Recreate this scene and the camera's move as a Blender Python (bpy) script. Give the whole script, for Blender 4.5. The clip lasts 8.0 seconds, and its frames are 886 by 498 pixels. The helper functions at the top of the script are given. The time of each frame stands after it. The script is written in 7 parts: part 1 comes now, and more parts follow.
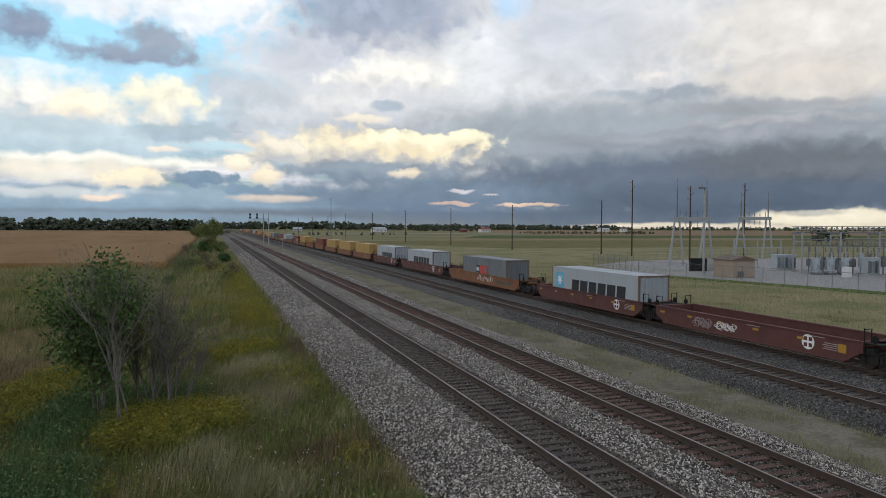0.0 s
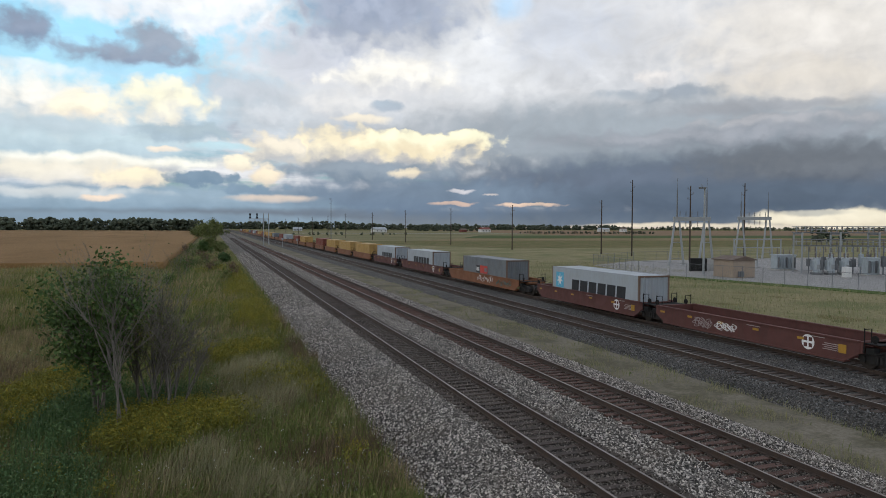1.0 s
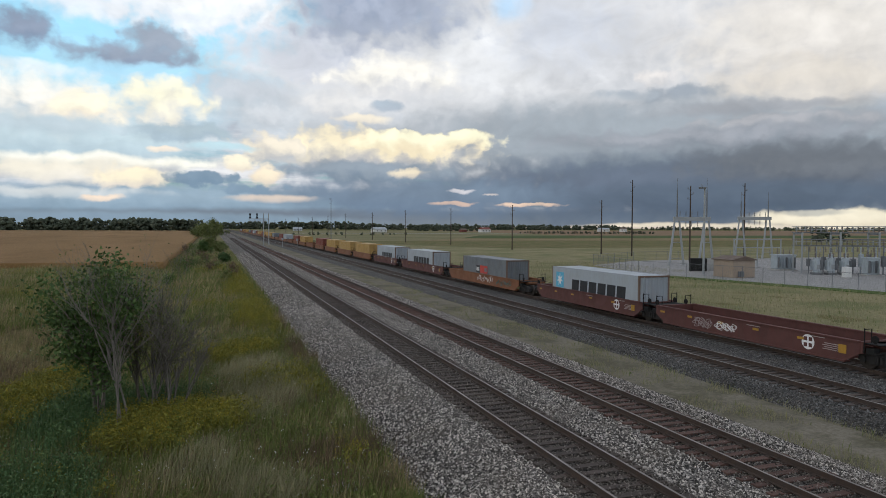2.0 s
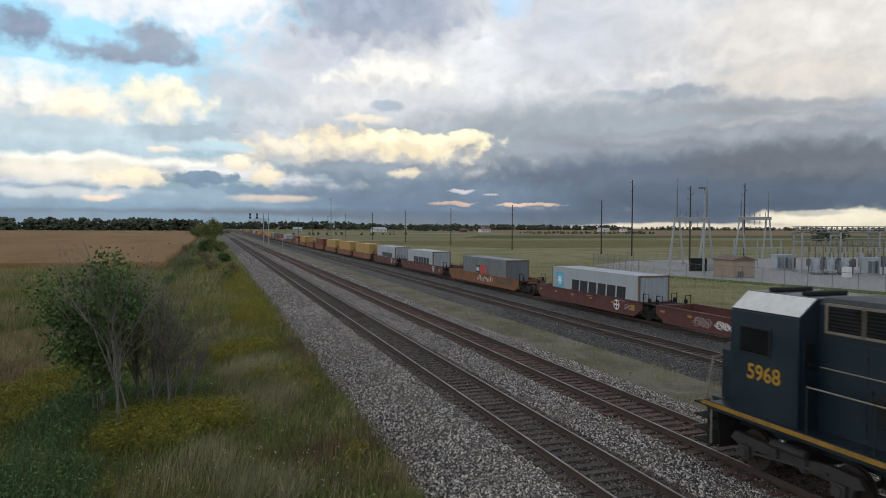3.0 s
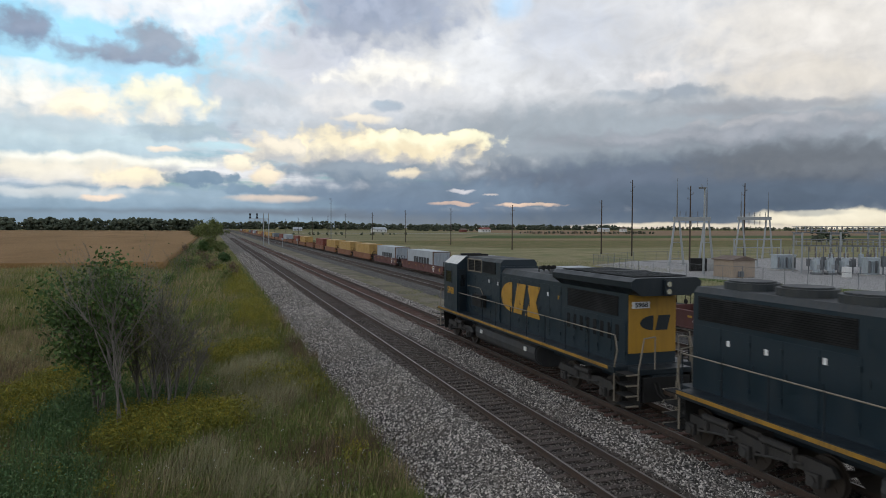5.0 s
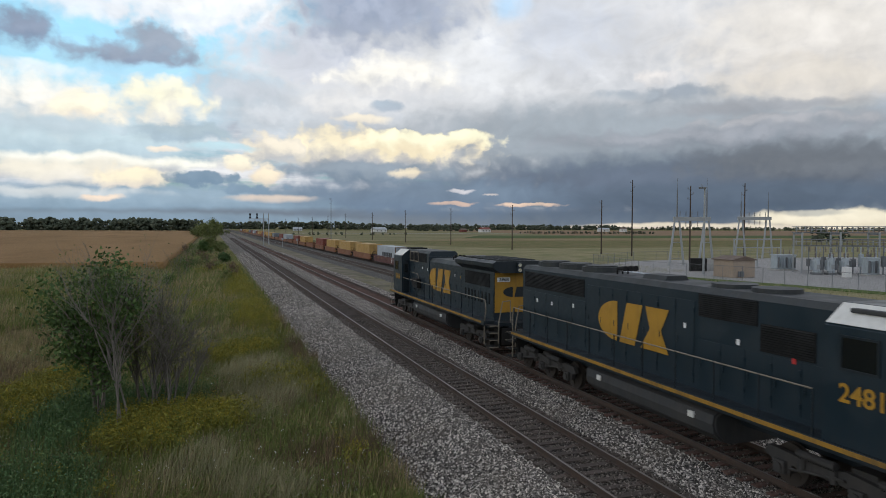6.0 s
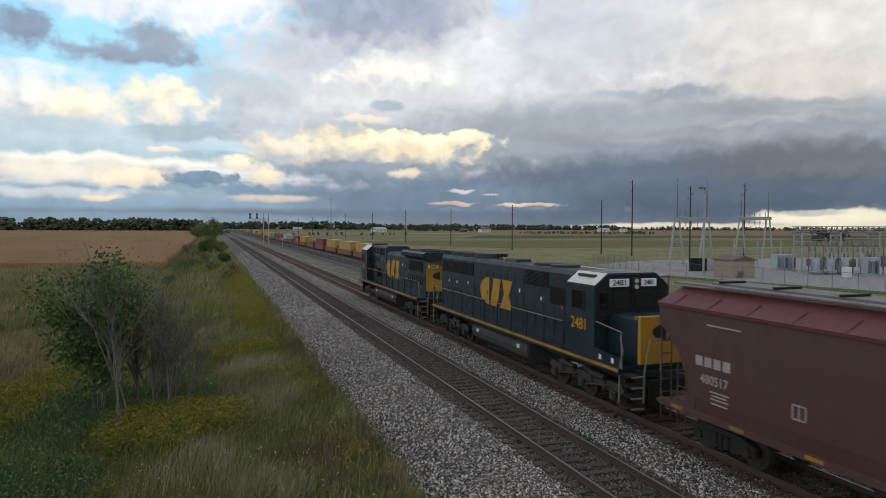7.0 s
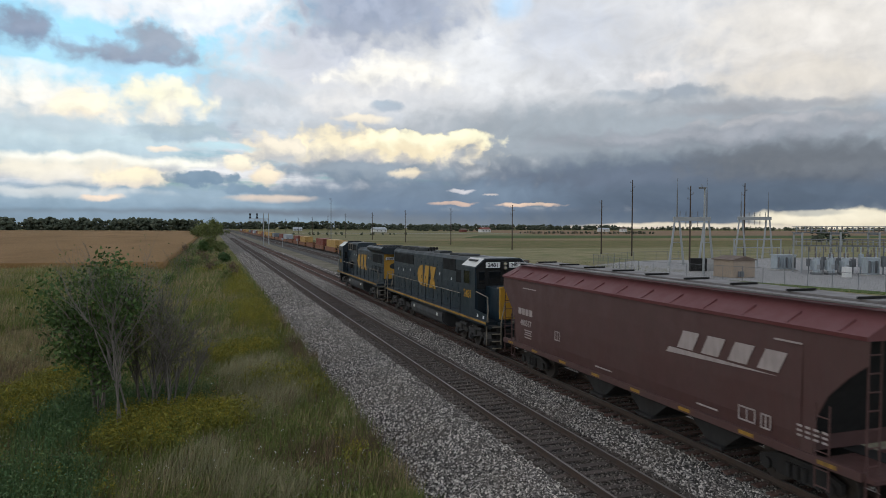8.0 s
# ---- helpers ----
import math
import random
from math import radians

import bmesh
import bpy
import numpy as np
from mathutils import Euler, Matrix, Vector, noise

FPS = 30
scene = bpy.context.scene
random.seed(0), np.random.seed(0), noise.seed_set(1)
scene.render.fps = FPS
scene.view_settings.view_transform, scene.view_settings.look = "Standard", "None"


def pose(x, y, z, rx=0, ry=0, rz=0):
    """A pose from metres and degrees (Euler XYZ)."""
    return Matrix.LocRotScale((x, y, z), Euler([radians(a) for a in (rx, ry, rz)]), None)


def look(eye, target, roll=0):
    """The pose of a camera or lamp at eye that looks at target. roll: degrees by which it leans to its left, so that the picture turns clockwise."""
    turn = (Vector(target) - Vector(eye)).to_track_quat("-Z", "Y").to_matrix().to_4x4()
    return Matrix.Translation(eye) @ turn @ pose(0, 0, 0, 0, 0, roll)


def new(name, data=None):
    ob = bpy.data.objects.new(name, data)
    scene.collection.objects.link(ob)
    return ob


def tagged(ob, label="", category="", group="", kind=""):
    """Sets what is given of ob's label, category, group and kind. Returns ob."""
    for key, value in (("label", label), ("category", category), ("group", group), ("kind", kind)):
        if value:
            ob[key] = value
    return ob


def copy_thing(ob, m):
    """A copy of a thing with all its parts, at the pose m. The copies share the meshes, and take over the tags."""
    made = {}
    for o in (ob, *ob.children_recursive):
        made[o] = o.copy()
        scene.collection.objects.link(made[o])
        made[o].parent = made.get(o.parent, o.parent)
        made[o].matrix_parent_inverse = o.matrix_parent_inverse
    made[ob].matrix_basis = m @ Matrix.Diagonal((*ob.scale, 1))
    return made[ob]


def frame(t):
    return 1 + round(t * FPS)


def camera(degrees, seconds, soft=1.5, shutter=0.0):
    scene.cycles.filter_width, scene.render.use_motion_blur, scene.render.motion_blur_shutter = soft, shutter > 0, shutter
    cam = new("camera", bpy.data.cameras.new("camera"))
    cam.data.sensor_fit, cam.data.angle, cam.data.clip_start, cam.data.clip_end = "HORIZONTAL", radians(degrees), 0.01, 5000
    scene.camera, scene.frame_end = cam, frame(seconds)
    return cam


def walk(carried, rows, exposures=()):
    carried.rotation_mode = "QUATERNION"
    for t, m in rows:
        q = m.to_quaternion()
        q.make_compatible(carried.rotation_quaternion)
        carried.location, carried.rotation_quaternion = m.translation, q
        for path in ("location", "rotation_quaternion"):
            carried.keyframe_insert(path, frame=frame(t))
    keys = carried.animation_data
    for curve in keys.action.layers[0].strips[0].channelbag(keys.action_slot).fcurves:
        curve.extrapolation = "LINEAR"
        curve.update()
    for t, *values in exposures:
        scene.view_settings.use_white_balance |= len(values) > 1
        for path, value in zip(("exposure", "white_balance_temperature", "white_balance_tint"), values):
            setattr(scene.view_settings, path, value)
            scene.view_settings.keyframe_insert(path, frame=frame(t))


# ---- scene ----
# ---- camera: fixed on a tripod beside the line ----
EYE = (0.0, 0.0, 6.187)
cam = camera(66.68, 8.0, soft=0.9, shutter=0.2)
AIM = look(EYE, (EYE[0] + 32.430, EYE[1] + 94.539, EYE[2] - 3.303), 0.25)
walk(cam, [(0, AIM), (8, AIM)])

# ---- world: broken evening clouds over a clear sky ----
SUN_AZ, SUN_EL = radians(-105), radians(16)
world = bpy.data.worlds.new("world")
scene.world = world
world.use_nodes = True
CLOUDS = []


def cloud(name, azimuth, elevation, half_width, half_height, top, base, softness, raggedness, cover):
    """One bank of cloud by its place in the sky in degrees, lit above and shaded below."""
    CLOUDS.append((azimuth, elevation, half_width, half_height, top, base, softness, raggedness, cover))


cloud("blue gap", -6.9, 14.32, 16.7, 7.21, (0.371, 0.745, 1.000), (0.476, 0.821, 1.000), .5, .5, .95)
cloud("pale veil", 35.9, 13.06, 24.6, 9.13, (0.711, 0.721, 0.745), (0.558, 0.586, 0.629), .6, .6, .97)
cloud("warm veil", 47.9, 13.35, 9.5, 5.29, (0.854, 0.824, 0.775), (0.711, 0.670, 0.622), .7, .7, .65)
cloud("centre veil", 14.9, 10.89, 16.3, 5.77, (0.789, 0.799, 0.814), (0.611, 0.641, 0.685), .6, .7, .93)
cloud("mid grey", 37.2, 6.63, 27.7, 3.61, (0.373, 0.425, 0.477), (0.262, 0.304, 0.349), .6, .6, .95)
cloud("left haze", -10.4, 6.29, 12.0, 2.16, (0.584, 0.720, 0.780), (0.452, 0.584, 0.669), .5, .5, .95)
cloud("horizon blue", -5.2, 1.73, 25.6, 1.63, (0.322, 0.434, 0.535), (0.191, 0.294, 0.401), .5, .3, .95)
cloud("horizon murk", 22.0, 0.4, 45.0, 1.10, (0.167, 0.207, 0.260), (0.188, 0.217, 0.250), .4, .2, 1)
cloud("horizon haze west", -6.0, 0.3, 18.0, 0.80, (0.227, 0.313, 0.402), (0.238, 0.313, 0.380), .4, .2, 1)
cloud("slate bank", 38.1, 2.79, 24.0, 2.98, (0.143, 0.180, 0.243), (0.096, 0.131, 0.185), .6, .5, .97)
cloud("slate low", 17.8, 2.47, 13.5, 1.63, (0.188, 0.251, 0.334), (0.143, 0.202, 0.289), .6, .5, .92)
cloud("white crown", -0.9, 16.79, 7.6, 2.31, (0.957, 0.979, 0.992), (0.821, 0.857, 0.914), .5, 1, .9)
cloud("white crown edge", -8.8, 16.03, 4.1, 1.06, (0.854, 0.900, 0.957), (0.774, 0.841, 0.922), .6, 1, .8)
cloud("white rift", 22.8, 14.27, 5.3, 3.61, (0.863, 0.882, 0.905), (0.774, 0.799, 0.830), .8, .9, .8)
cloud("blue chink", 24.7, 17.82, 1.8, 1.06, (0.508, 0.737, 0.974), (0.531, 0.737, 0.957), .7, .6, .8)
cloud("grey right", 28.9, 15.39, 5.6, 3.37, (0.598, 0.641, 0.722), (0.638, 0.670, 0.730), .8, .9, .8)
cloud("crown fringe", 8.8, 13.65, 6.1, 2.40, (0.638, 0.670, 0.745), (0.611, 0.648, 0.730), .8, 1, .8)
cloud("grey crown", 13.3, 17.27, 7.1, 2.79, (0.404, 0.459, 0.576), (0.315, 0.366, 0.471), 0.80, 1.1, .95)
cloud("dark scud", -12.6, 13.89, 2.3, 1.25, (0.280, 0.342, 0.454), (0.231, 0.300, 0.421), 0.70, 1.1, 1)
cloud("dark scud two", -5.6, 12.73, 4.6, 1.25, (0.315, 0.377, 0.477), (0.271, 0.337, 0.454), 0.70, 1.1, 1)
cloud("scud head", -4.1, 13.98, 2.5, 1.15, (0.354, 0.414, 0.506), (0.305, 0.366, 0.465), 0.70, 1.1, .95)
cloud("blue streak", -2.6, 11.53, 7.5, 0.87, (0.436, 0.768, 0.974), (0.494, 0.760, 0.957), .6, .8, .8)
cloud("white streak", -11.8, 11.31, 3.2, 0.53, (0.755, 0.900, 0.974), (0.709, 0.865, 0.957), .6, .8, .85)
cloud("diagonal grey", 2.9, 10.28, 4.2, 2.02, (0.611, 0.656, 0.715), (0.508, 0.578, 0.643), .6, 1, .85)
cloud("left puff body", -11.1, 9.00, 5.7, 1.92, (0.993, 0.979, 0.914), (0.774, 0.768, 0.745), 0.80, 1.0, .95)
cloud("left puff", -8.9, 8.78, 2.6, 1.25, (1.000, 0.997, 0.807), (0.888, 0.807, 0.671), 0.65, 1.1, 1)
cloud("puff two", -3.5, 9.43, 3.2, 1.73, (1.000, 0.979, 0.775), (0.774, 0.753, 0.700), 0.65, 1.1, 1)
cloud("puff shade", -2.2, 7.34, 4.6, 0.72, (0.437, 0.540, 0.601), (0.384, 0.490, 0.576), .5, 1, .9)
cloud("puff base", -11.1, 7.22, 5.4, 0.63, (0.557, 0.665, 0.731), (0.514, 0.634, 0.707), .6, .9, .85)
cloud("cream heap", 14.5, 12.25, 5.5, 1.63, (0.985, 0.961, 0.888), (0.697, 0.707, 0.730), .5, 1.2, .9)
cloud("heap low", 5.6, 8.75, 3.9, 1.25, (0.668, 0.707, 0.752), (0.544, 0.600, 0.657), .6, 1.1, .85)
cloud("heap right", 11.1, 9.91, 4.2, 1.25, (0.804, 0.799, 0.791), (0.611, 0.641, 0.685), .6, 1.1, .8)
cloud("small scud", 14.2, 10.11, 1.3, 0.58, (0.426, 0.502, 0.582), (0.393, 0.464, 0.550), .5, .8, .85)
cloud("cream fleck", 12.1, 9.01, 2.3, 0.38, (0.948, 0.874, 0.730), (0.854, 0.792, 0.685), .5, .8, .85)
cloud("gold body", 12.8, 6.33, 9.3, 1.92, (0.993, 0.891, 0.657), (0.507, 0.508, 0.513), .35, 1, 1)
cloud("gold left", 4.7, 6.45, 2.2, 1.25, (0.888, 0.816, 0.678), (0.520, 0.534, 0.550), .4, 1.1, .95)
cloud("gold top", 17.1, 7.07, 6.0, 1.35, (1.000, 0.979, 0.730), (0.904, 0.792, 0.569), .3, 1.1, 1)
cloud("cloud base", 12.5, 4.49, 8.8, 0.87, (0.297, 0.356, 0.421), (0.201, 0.263, 0.343), .5, .9, .95)
cloud("gold fleck", 16.0, 4.56, 1.6, 0.38, (0.904, 0.799, 0.609), (0.711, 0.641, 0.537), .5, 1, .85)
cloud("white band", -8.2, 4.91, 10.4, 0.48, (1.000, 1.000, 0.914), (0.976, 0.943, 0.814), .8, .9, .9)
cloud("white band low", -10.1, 4.00, 7.3, 0.87, (0.904, 0.857, 0.737), (0.789, 0.760, 0.685), .6, .8, .9)
cloud("low puff", -5.9, 3.63, 2.7, 0.91, (1.000, 0.908, 0.685), (0.774, 0.714, 0.629), .4, 1.1, 1)
cloud("band puff", 2.4, 5.02, 1.5, 0.72, (1.000, 0.934, 0.745), (0.854, 0.776, 0.657), .4, 1, 1)
cloud("band puff two", 4.2, 4.15, 1.3, 0.72, (0.993, 0.874, 0.671), (0.804, 0.714, 0.601), .5, 1, .95)
cloud("blue slit", 0.8, 6.32, 2.7, 0.34, (0.544, 0.744, 0.823), (0.519, 0.706, 0.791), .6, .8, .85)
cloud("wisp", -3.5, 6.02, 1.2, 0.29, (0.940, 0.841, 0.715), (0.837, 0.776, 0.685), .5, .8, .9)
cloud("low scud", -0.8, 3.72, 2.9, 0.53, (0.224, 0.317, 0.415), (0.194, 0.286, 0.388), .4, 1.4, 1)
cloud("low scud two", 2.9, 3.02, 2.8, 0.43, (0.239, 0.337, 0.442), (0.216, 0.313, 0.421), .5, 1.4, .9)
cloud("left pale", -11.2, 2.47, 6.8, 0.43, (0.641, 0.682, 0.700), (0.556, 0.622, 0.662), .6, .7, .85)
cloud("pink low", 4.7, 2.26, 3.6, 0.34, (0.734, 0.627, 0.544), (0.611, 0.560, 0.524), .6, .6, .85)
cloud("pink left", -7.9, 2.21, 1.5, 0.29, (0.904, 0.745, 0.609), (0.758, 0.656, 0.563), .5, .7, .9)
cloud("pale bar", 20.3, 3.14, 1.2, 0.19, (0.668, 0.662, 0.700), (0.611, 0.613, 0.657), .5, 1.0, .9)
cloud("pink bar", 19.7, 2.09, 1.9, 0.19, (0.632, 0.473, 0.399), (0.544, 0.427, 0.379), .5, 1.0, .9)
cloud("pink bar long", 26.0, 1.93, 2.8, 0.19, (0.797, 0.600, 0.471), (0.653, 0.508, 0.426), .5, 1.0, .95)
cloud("tiny bar", 23.1, 2.71, 0.6, 0.10, (0.598, 0.546, 0.537), (0.544, 0.522, 0.524), .5, 1.0, .85)
cloud("warm fold", 47.6, 10.82, 7.0, 1.83, (0.758, 0.714, 0.649), (0.638, 0.613, 0.582), .7, .9, .8)
cloud("curl shade", 37.8, 10.56, 3.4, 0.72, (0.324, 0.371, 0.431), (0.364, 0.409, 0.459), .6, 1, .85)
cloud("curl", 36.2, 11.92, 1.6, 0.67, (0.837, 0.807, 0.791), (0.638, 0.641, 0.657), .5, 1.2, .9)
cloud("curl wisp", 33.7, 10.66, 2.2, 0.43, (0.404, 0.459, 0.524), (0.447, 0.502, 0.556), .6, 1.1, .8)
cloud("dark fold", 43.4, 9.29, 6.8, 0.53, (0.373, 0.395, 0.431), (0.342, 0.368, 0.410), .7, .8, .85)
cloud("shelf", 45.4, 7.97, 8.5, 0.87, (0.436, 0.449, 0.483), (0.271, 0.309, 0.353), .5, 1, .95)
cloud("shelf two", 40.2, 6.99, 12.5, 1.06, (0.363, 0.389, 0.437), (0.239, 0.272, 0.320), .6, 1, .85)
cloud("right gloom", 47.7, 4.59, 9.6, 2.02, (0.174, 0.195, 0.224), (0.110, 0.131, 0.165), .7, .7, .9)
cloud("slate right", 43.1, 2.26, 13.2, 1.44, (0.110, 0.146, 0.198), (0.091, 0.125, 0.178), .6, .5, .9)
cloud("cream strip", 49.6, 0.65, 6.0, 0.72, (0.871, 0.807, 0.643), (0.726, 0.656, 0.513), .4, .5, 1)
cloud("strip bite", 47.7, 1.16, 2.2, 0.24, (0.532, 0.522, 0.465), (0.484, 0.485, 0.442), .6, .6, .8)
cloud("cream strip mid", 39.4, 0.03, 9.3, 0.34, (0.742, 0.670, 0.544), (0.682, 0.600, 0.501), .5, .3, .95)
cloud("cream strip far", 28.3, -0.11, 8.9, 0.19, (0.653, 0.553, 0.477), (0.611, 0.522, 0.454), .5, .3, .9)


class Nodes:
    """Small helper to write node trees in a few words."""

    def __init__(self, tree):
        self.t = tree
        tree.nodes.clear()

    def n(self, kind, ins=None, **props):
        node = self.t.nodes.new(kind)
        for k, v in props.items():
            setattr(node, k, v)
        for k, v in (ins or {}).items():
            self.set(node.inputs[k], v)
        return node

    def set(self, sock, v):
        if isinstance(v, bpy.types.NodeSocket):
            self.t.links.new(v, sock)
        else:
            if sock.type == "RGBA" and len(v) == 3:
                v = (*v, 1)
            sock.default_value = v

    def math(self, op, a, b=0.0, c=0.0):
        return self.n("ShaderNodeMath", {0: a, 1: b, 2: c}, operation=op).outputs[0]

    def vec(self, op, a, b=(0, 0, 0)):
        return self.n("ShaderNodeVectorMath", {0: a, 1: b}, operation=op).outputs[0]

    def noise(self, v, scale, detail=4, rough=0.55, out="Fac", dist=0.0):
        return self.n("ShaderNodeTexNoise", {"Vector": v, "Scale": scale, "Detail": detail, "Roughness": rough, "Distortion": dist}).outputs[out]

    def range(self, v, a, b, c=0.0, d=1.0, smooth=True):
        node = self.n("ShaderNodeMapRange", {0: v, 1: a, 2: b, 3: c, 4: d})
        node.interpolation_type = "SMOOTHSTEP" if smooth else "LINEAR"
        return node.outputs[0]

    def mix(self, fac, a, b, blend="MIX"):
        node = self.n("ShaderNodeMix", data_type="RGBA", blend_type=blend)
        for i, v in ((0, fac), (6, a), (7, b)):
            self.set(node.inputs[i], v)
        return node.outputs[2]


def cloud_colour(k, way):
    """Colour of the sky in the direction way."""
    sep = k.n("ShaderNodeSeparateXYZ", {0: way}).outputs
    az = k.math("MULTIPLY", k.math("ARCTAN2", sep[0], sep[1]), 57.296)
    el = k.math("MULTIPLY", k.math("ARCSINE", sep[2]), 57.296)
    ae = k.n("ShaderNodeCombineXYZ", {0: az, 1: el, 2: 0.0}).outputs[0]
    squash = k.vec("MULTIPLY", ae, (0.55, 1.0, 1.0))
    big = k.noise(squash, 0.22, 2, 0.5, "Color")
    small = k.noise(k.vec("MULTIPLY", ae, (0.7, 1.0, 1.0)), 0.6, 5, 0.52, "Color")
    wob = k.vec("ADD", k.vec("MULTIPLY", k.vec("SUBTRACT", big, (0.5, 0.5, 0.5)), (3.0, 1.6, 0)),
                k.vec("MULTIPLY", k.vec("SUBTRACT", small, (0.5, 0.5, 0.5)), (3.6, 2.6, 0)))
    lumps = k.noise(k.vec("ADD", ae, k.vec("MULTIPLY", wob, (0.4, 0.4, 0))), 0.8, 2.5, 0.45)
    billow = k.math("MULTIPLY", k.math("SUBTRACT", lumps, 0.5), 1.7)
    ways = {r: k.vec("ADD", ae, k.vec("MULTIPLY", wob, (r, r, 0))) for r in (0.15, 0.4, 0.7, 1.0)}
    sky = k.n("ShaderNodeTexSky", sky_type="NISHITA", sun_disc=False, sun_elevation=SUN_EL, sun_rotation=SUN_AZ)
    blue = k.mix(1.0, sky.outputs[0], (0.09, 0.12, 0.15), "MULTIPLY")
    flat = k.n("ShaderNodeCombineXYZ", {0: k.math("DIVIDE", sep[0], k.math("ADD", k.math("ABSOLUTE", sep[2]), 0.09)),
                                        1: k.math("DIVIDE", sep[1], k.math("ADD", k.math("ABSOLUTE", sep[2]), 0.09)), 2: 0.0}).outputs[0]
    deck = k.noise(flat, 0.8, 9, 0.6)
    tone = k.noise(flat, 1.3, 7, 0.58)
    body = k.mix(k.range(tone, 0.36, 0.66), (0.46, 0.50, 0.57), (0.84, 0.85, 0.87))
    col = k.mix(k.range(deck, 0.36, 0.52), blue, body)
    for count, (a, e, ra, re, top, base, soft, ragged, cover) in enumerate(CLOUDS):
        if count % 14 == 13:
            # each batch waits for the one below it, which keeps the shader small
            ways = {r: k.n("ShaderNodeVectorMath", {0: col, 1: (1e-7, 1e-7, 1e-7), 2: w}, operation="MULTIPLY_ADD").outputs[0] for r, w in ways.items()}
        free = ragged * min(1.0, 0.25 + re / 2.0)
        way_near = ways[min(ways, key=lambda r: abs(r - free))]
        d = k.n("ShaderNodeVectorMath", {0: way_near, 1: (1 / ra, 1 / re, 0), 2: (-a / ra, -e / re, 0)}, operation="MULTIPLY_ADD").outputs[0]
        length = k.n("ShaderNodeVectorMath", {0: d}, operation="LENGTH").outputs["Value"]
        length = k.math("MULTIPLY_ADD", billow, -0.7 * ragged, length)
        height = k.math("MULTIPLY_ADD", billow, 0.9 * ragged, k.n("ShaderNodeSeparateXYZ", {0: d}).outputs[1])
        mask = k.range(length, 1.0 + soft * 0.5, 1.0 - soft, 0.0, cover)
        lit = k.math("MULTIPLY", mask, k.range(height, -0.75, 0.45))
        col = k.mix(lit, k.mix(mask, col, base), top)
    relief = k.noise(squash, 0.45, 7, 0.52, dist=0.6)
    fine = k.math("ADD", k.range(relief, 0.3, 0.7, 0.90, 1.08, False), k.math("MULTIPLY", billow, 0.07))
    return k.mix(1.0, col, k.n("ShaderNodeCombineXYZ", {0: fine, 1: fine, 2: fine}).outputs[0], "MULTIPLY")


wk = Nodes(world.node_tree)
incoming = wk.n("ShaderNodeTexCoord").outputs["Generated"]
bg = wk.n("ShaderNodeBackground", {"Color": cloud_colour(wk, incoming), "Strength": 1.07})
wk.n("ShaderNodeOutputWorld", {0: bg.outputs[0]})
world.cycles.sampling_method = "MANUAL"
world.cycles.sample_map_resolution = 512

sun = new("sun", bpy.data.lights.new("sun", "SUN"))
sun.data.energy, sun.data.angle, sun.data.color = 0.25, radians(25), (1.0, 0.9, 0.78)
sun.matrix_world = look((0, 0, 0), (-math.sin(SUN_AZ) * math.cos(SUN_EL), -math.cos(SUN_AZ) * math.cos(SUN_EL), -math.sin(SUN_EL)))
scene.view_settings.exposure = 0.0


# ---- materials ----
def material(name, build):
    m = bpy.data.materials.new(name)
    m.use_nodes = True
    k = Nodes(m.node_tree)
    bsdf = k.n("ShaderNodeBsdfPrincipled")
    k.n("ShaderNodeOutputMaterial", {0: bsdf.outputs[0]})
    k.pos = k.n("ShaderNodeNewGeometry").outputs["Position"]
    k.obj = k.n("ShaderNodeTexCoord").outputs["Object"]
    build(k, bsdf)
    return m


def bump(k, b, height, strength=0.4, distance=0.02):
    node = k.n("ShaderNodeBump", {"Strength": strength, "Distance": distance, "Height": height})
    k.set(b.inputs["Normal"], node.outputs[0])


def painted(name, colour, rough=0.5, dirt=0.35, dirt_colour=(0.09, 0.075, 0.06), metal=0.0, streak=1.0):
    """Weathered paint: blotches, run-down streaks and fine grain."""
    def build(k, b):
        tall = k.vec("MULTIPLY", k.obj, (3.0, 3.0, 0.35))
        s = k.noise(tall, 2.2 * streak, 6, 0.65)
        g = k.noise(k.obj, 1.1, 5, 0.6)
        fine = k.noise(k.obj, 40, 3, 0.6)
        f = k.math("MULTIPLY", k.range(k.math("ADD", s, k.math("MULTIPLY", g, 0.8)), 0.75, 1.2), dirt)
        c = k.mix(f, colour, dirt_colour)
        c = k.mix(k.math("MULTIPLY", fine, 0.25), c, tuple(v * 0.6 for v in colour))
        k.set(b.inputs["Base Color"], c)
        k.set(b.inputs["Roughness"], k.range(g, 0.3, 0.7, rough - 0.08, rough + 0.15))
        k.set(b.inputs["Metallic"], metal)
        bump(k, b, s, 0.08, 0.01)
    return material(name, build)


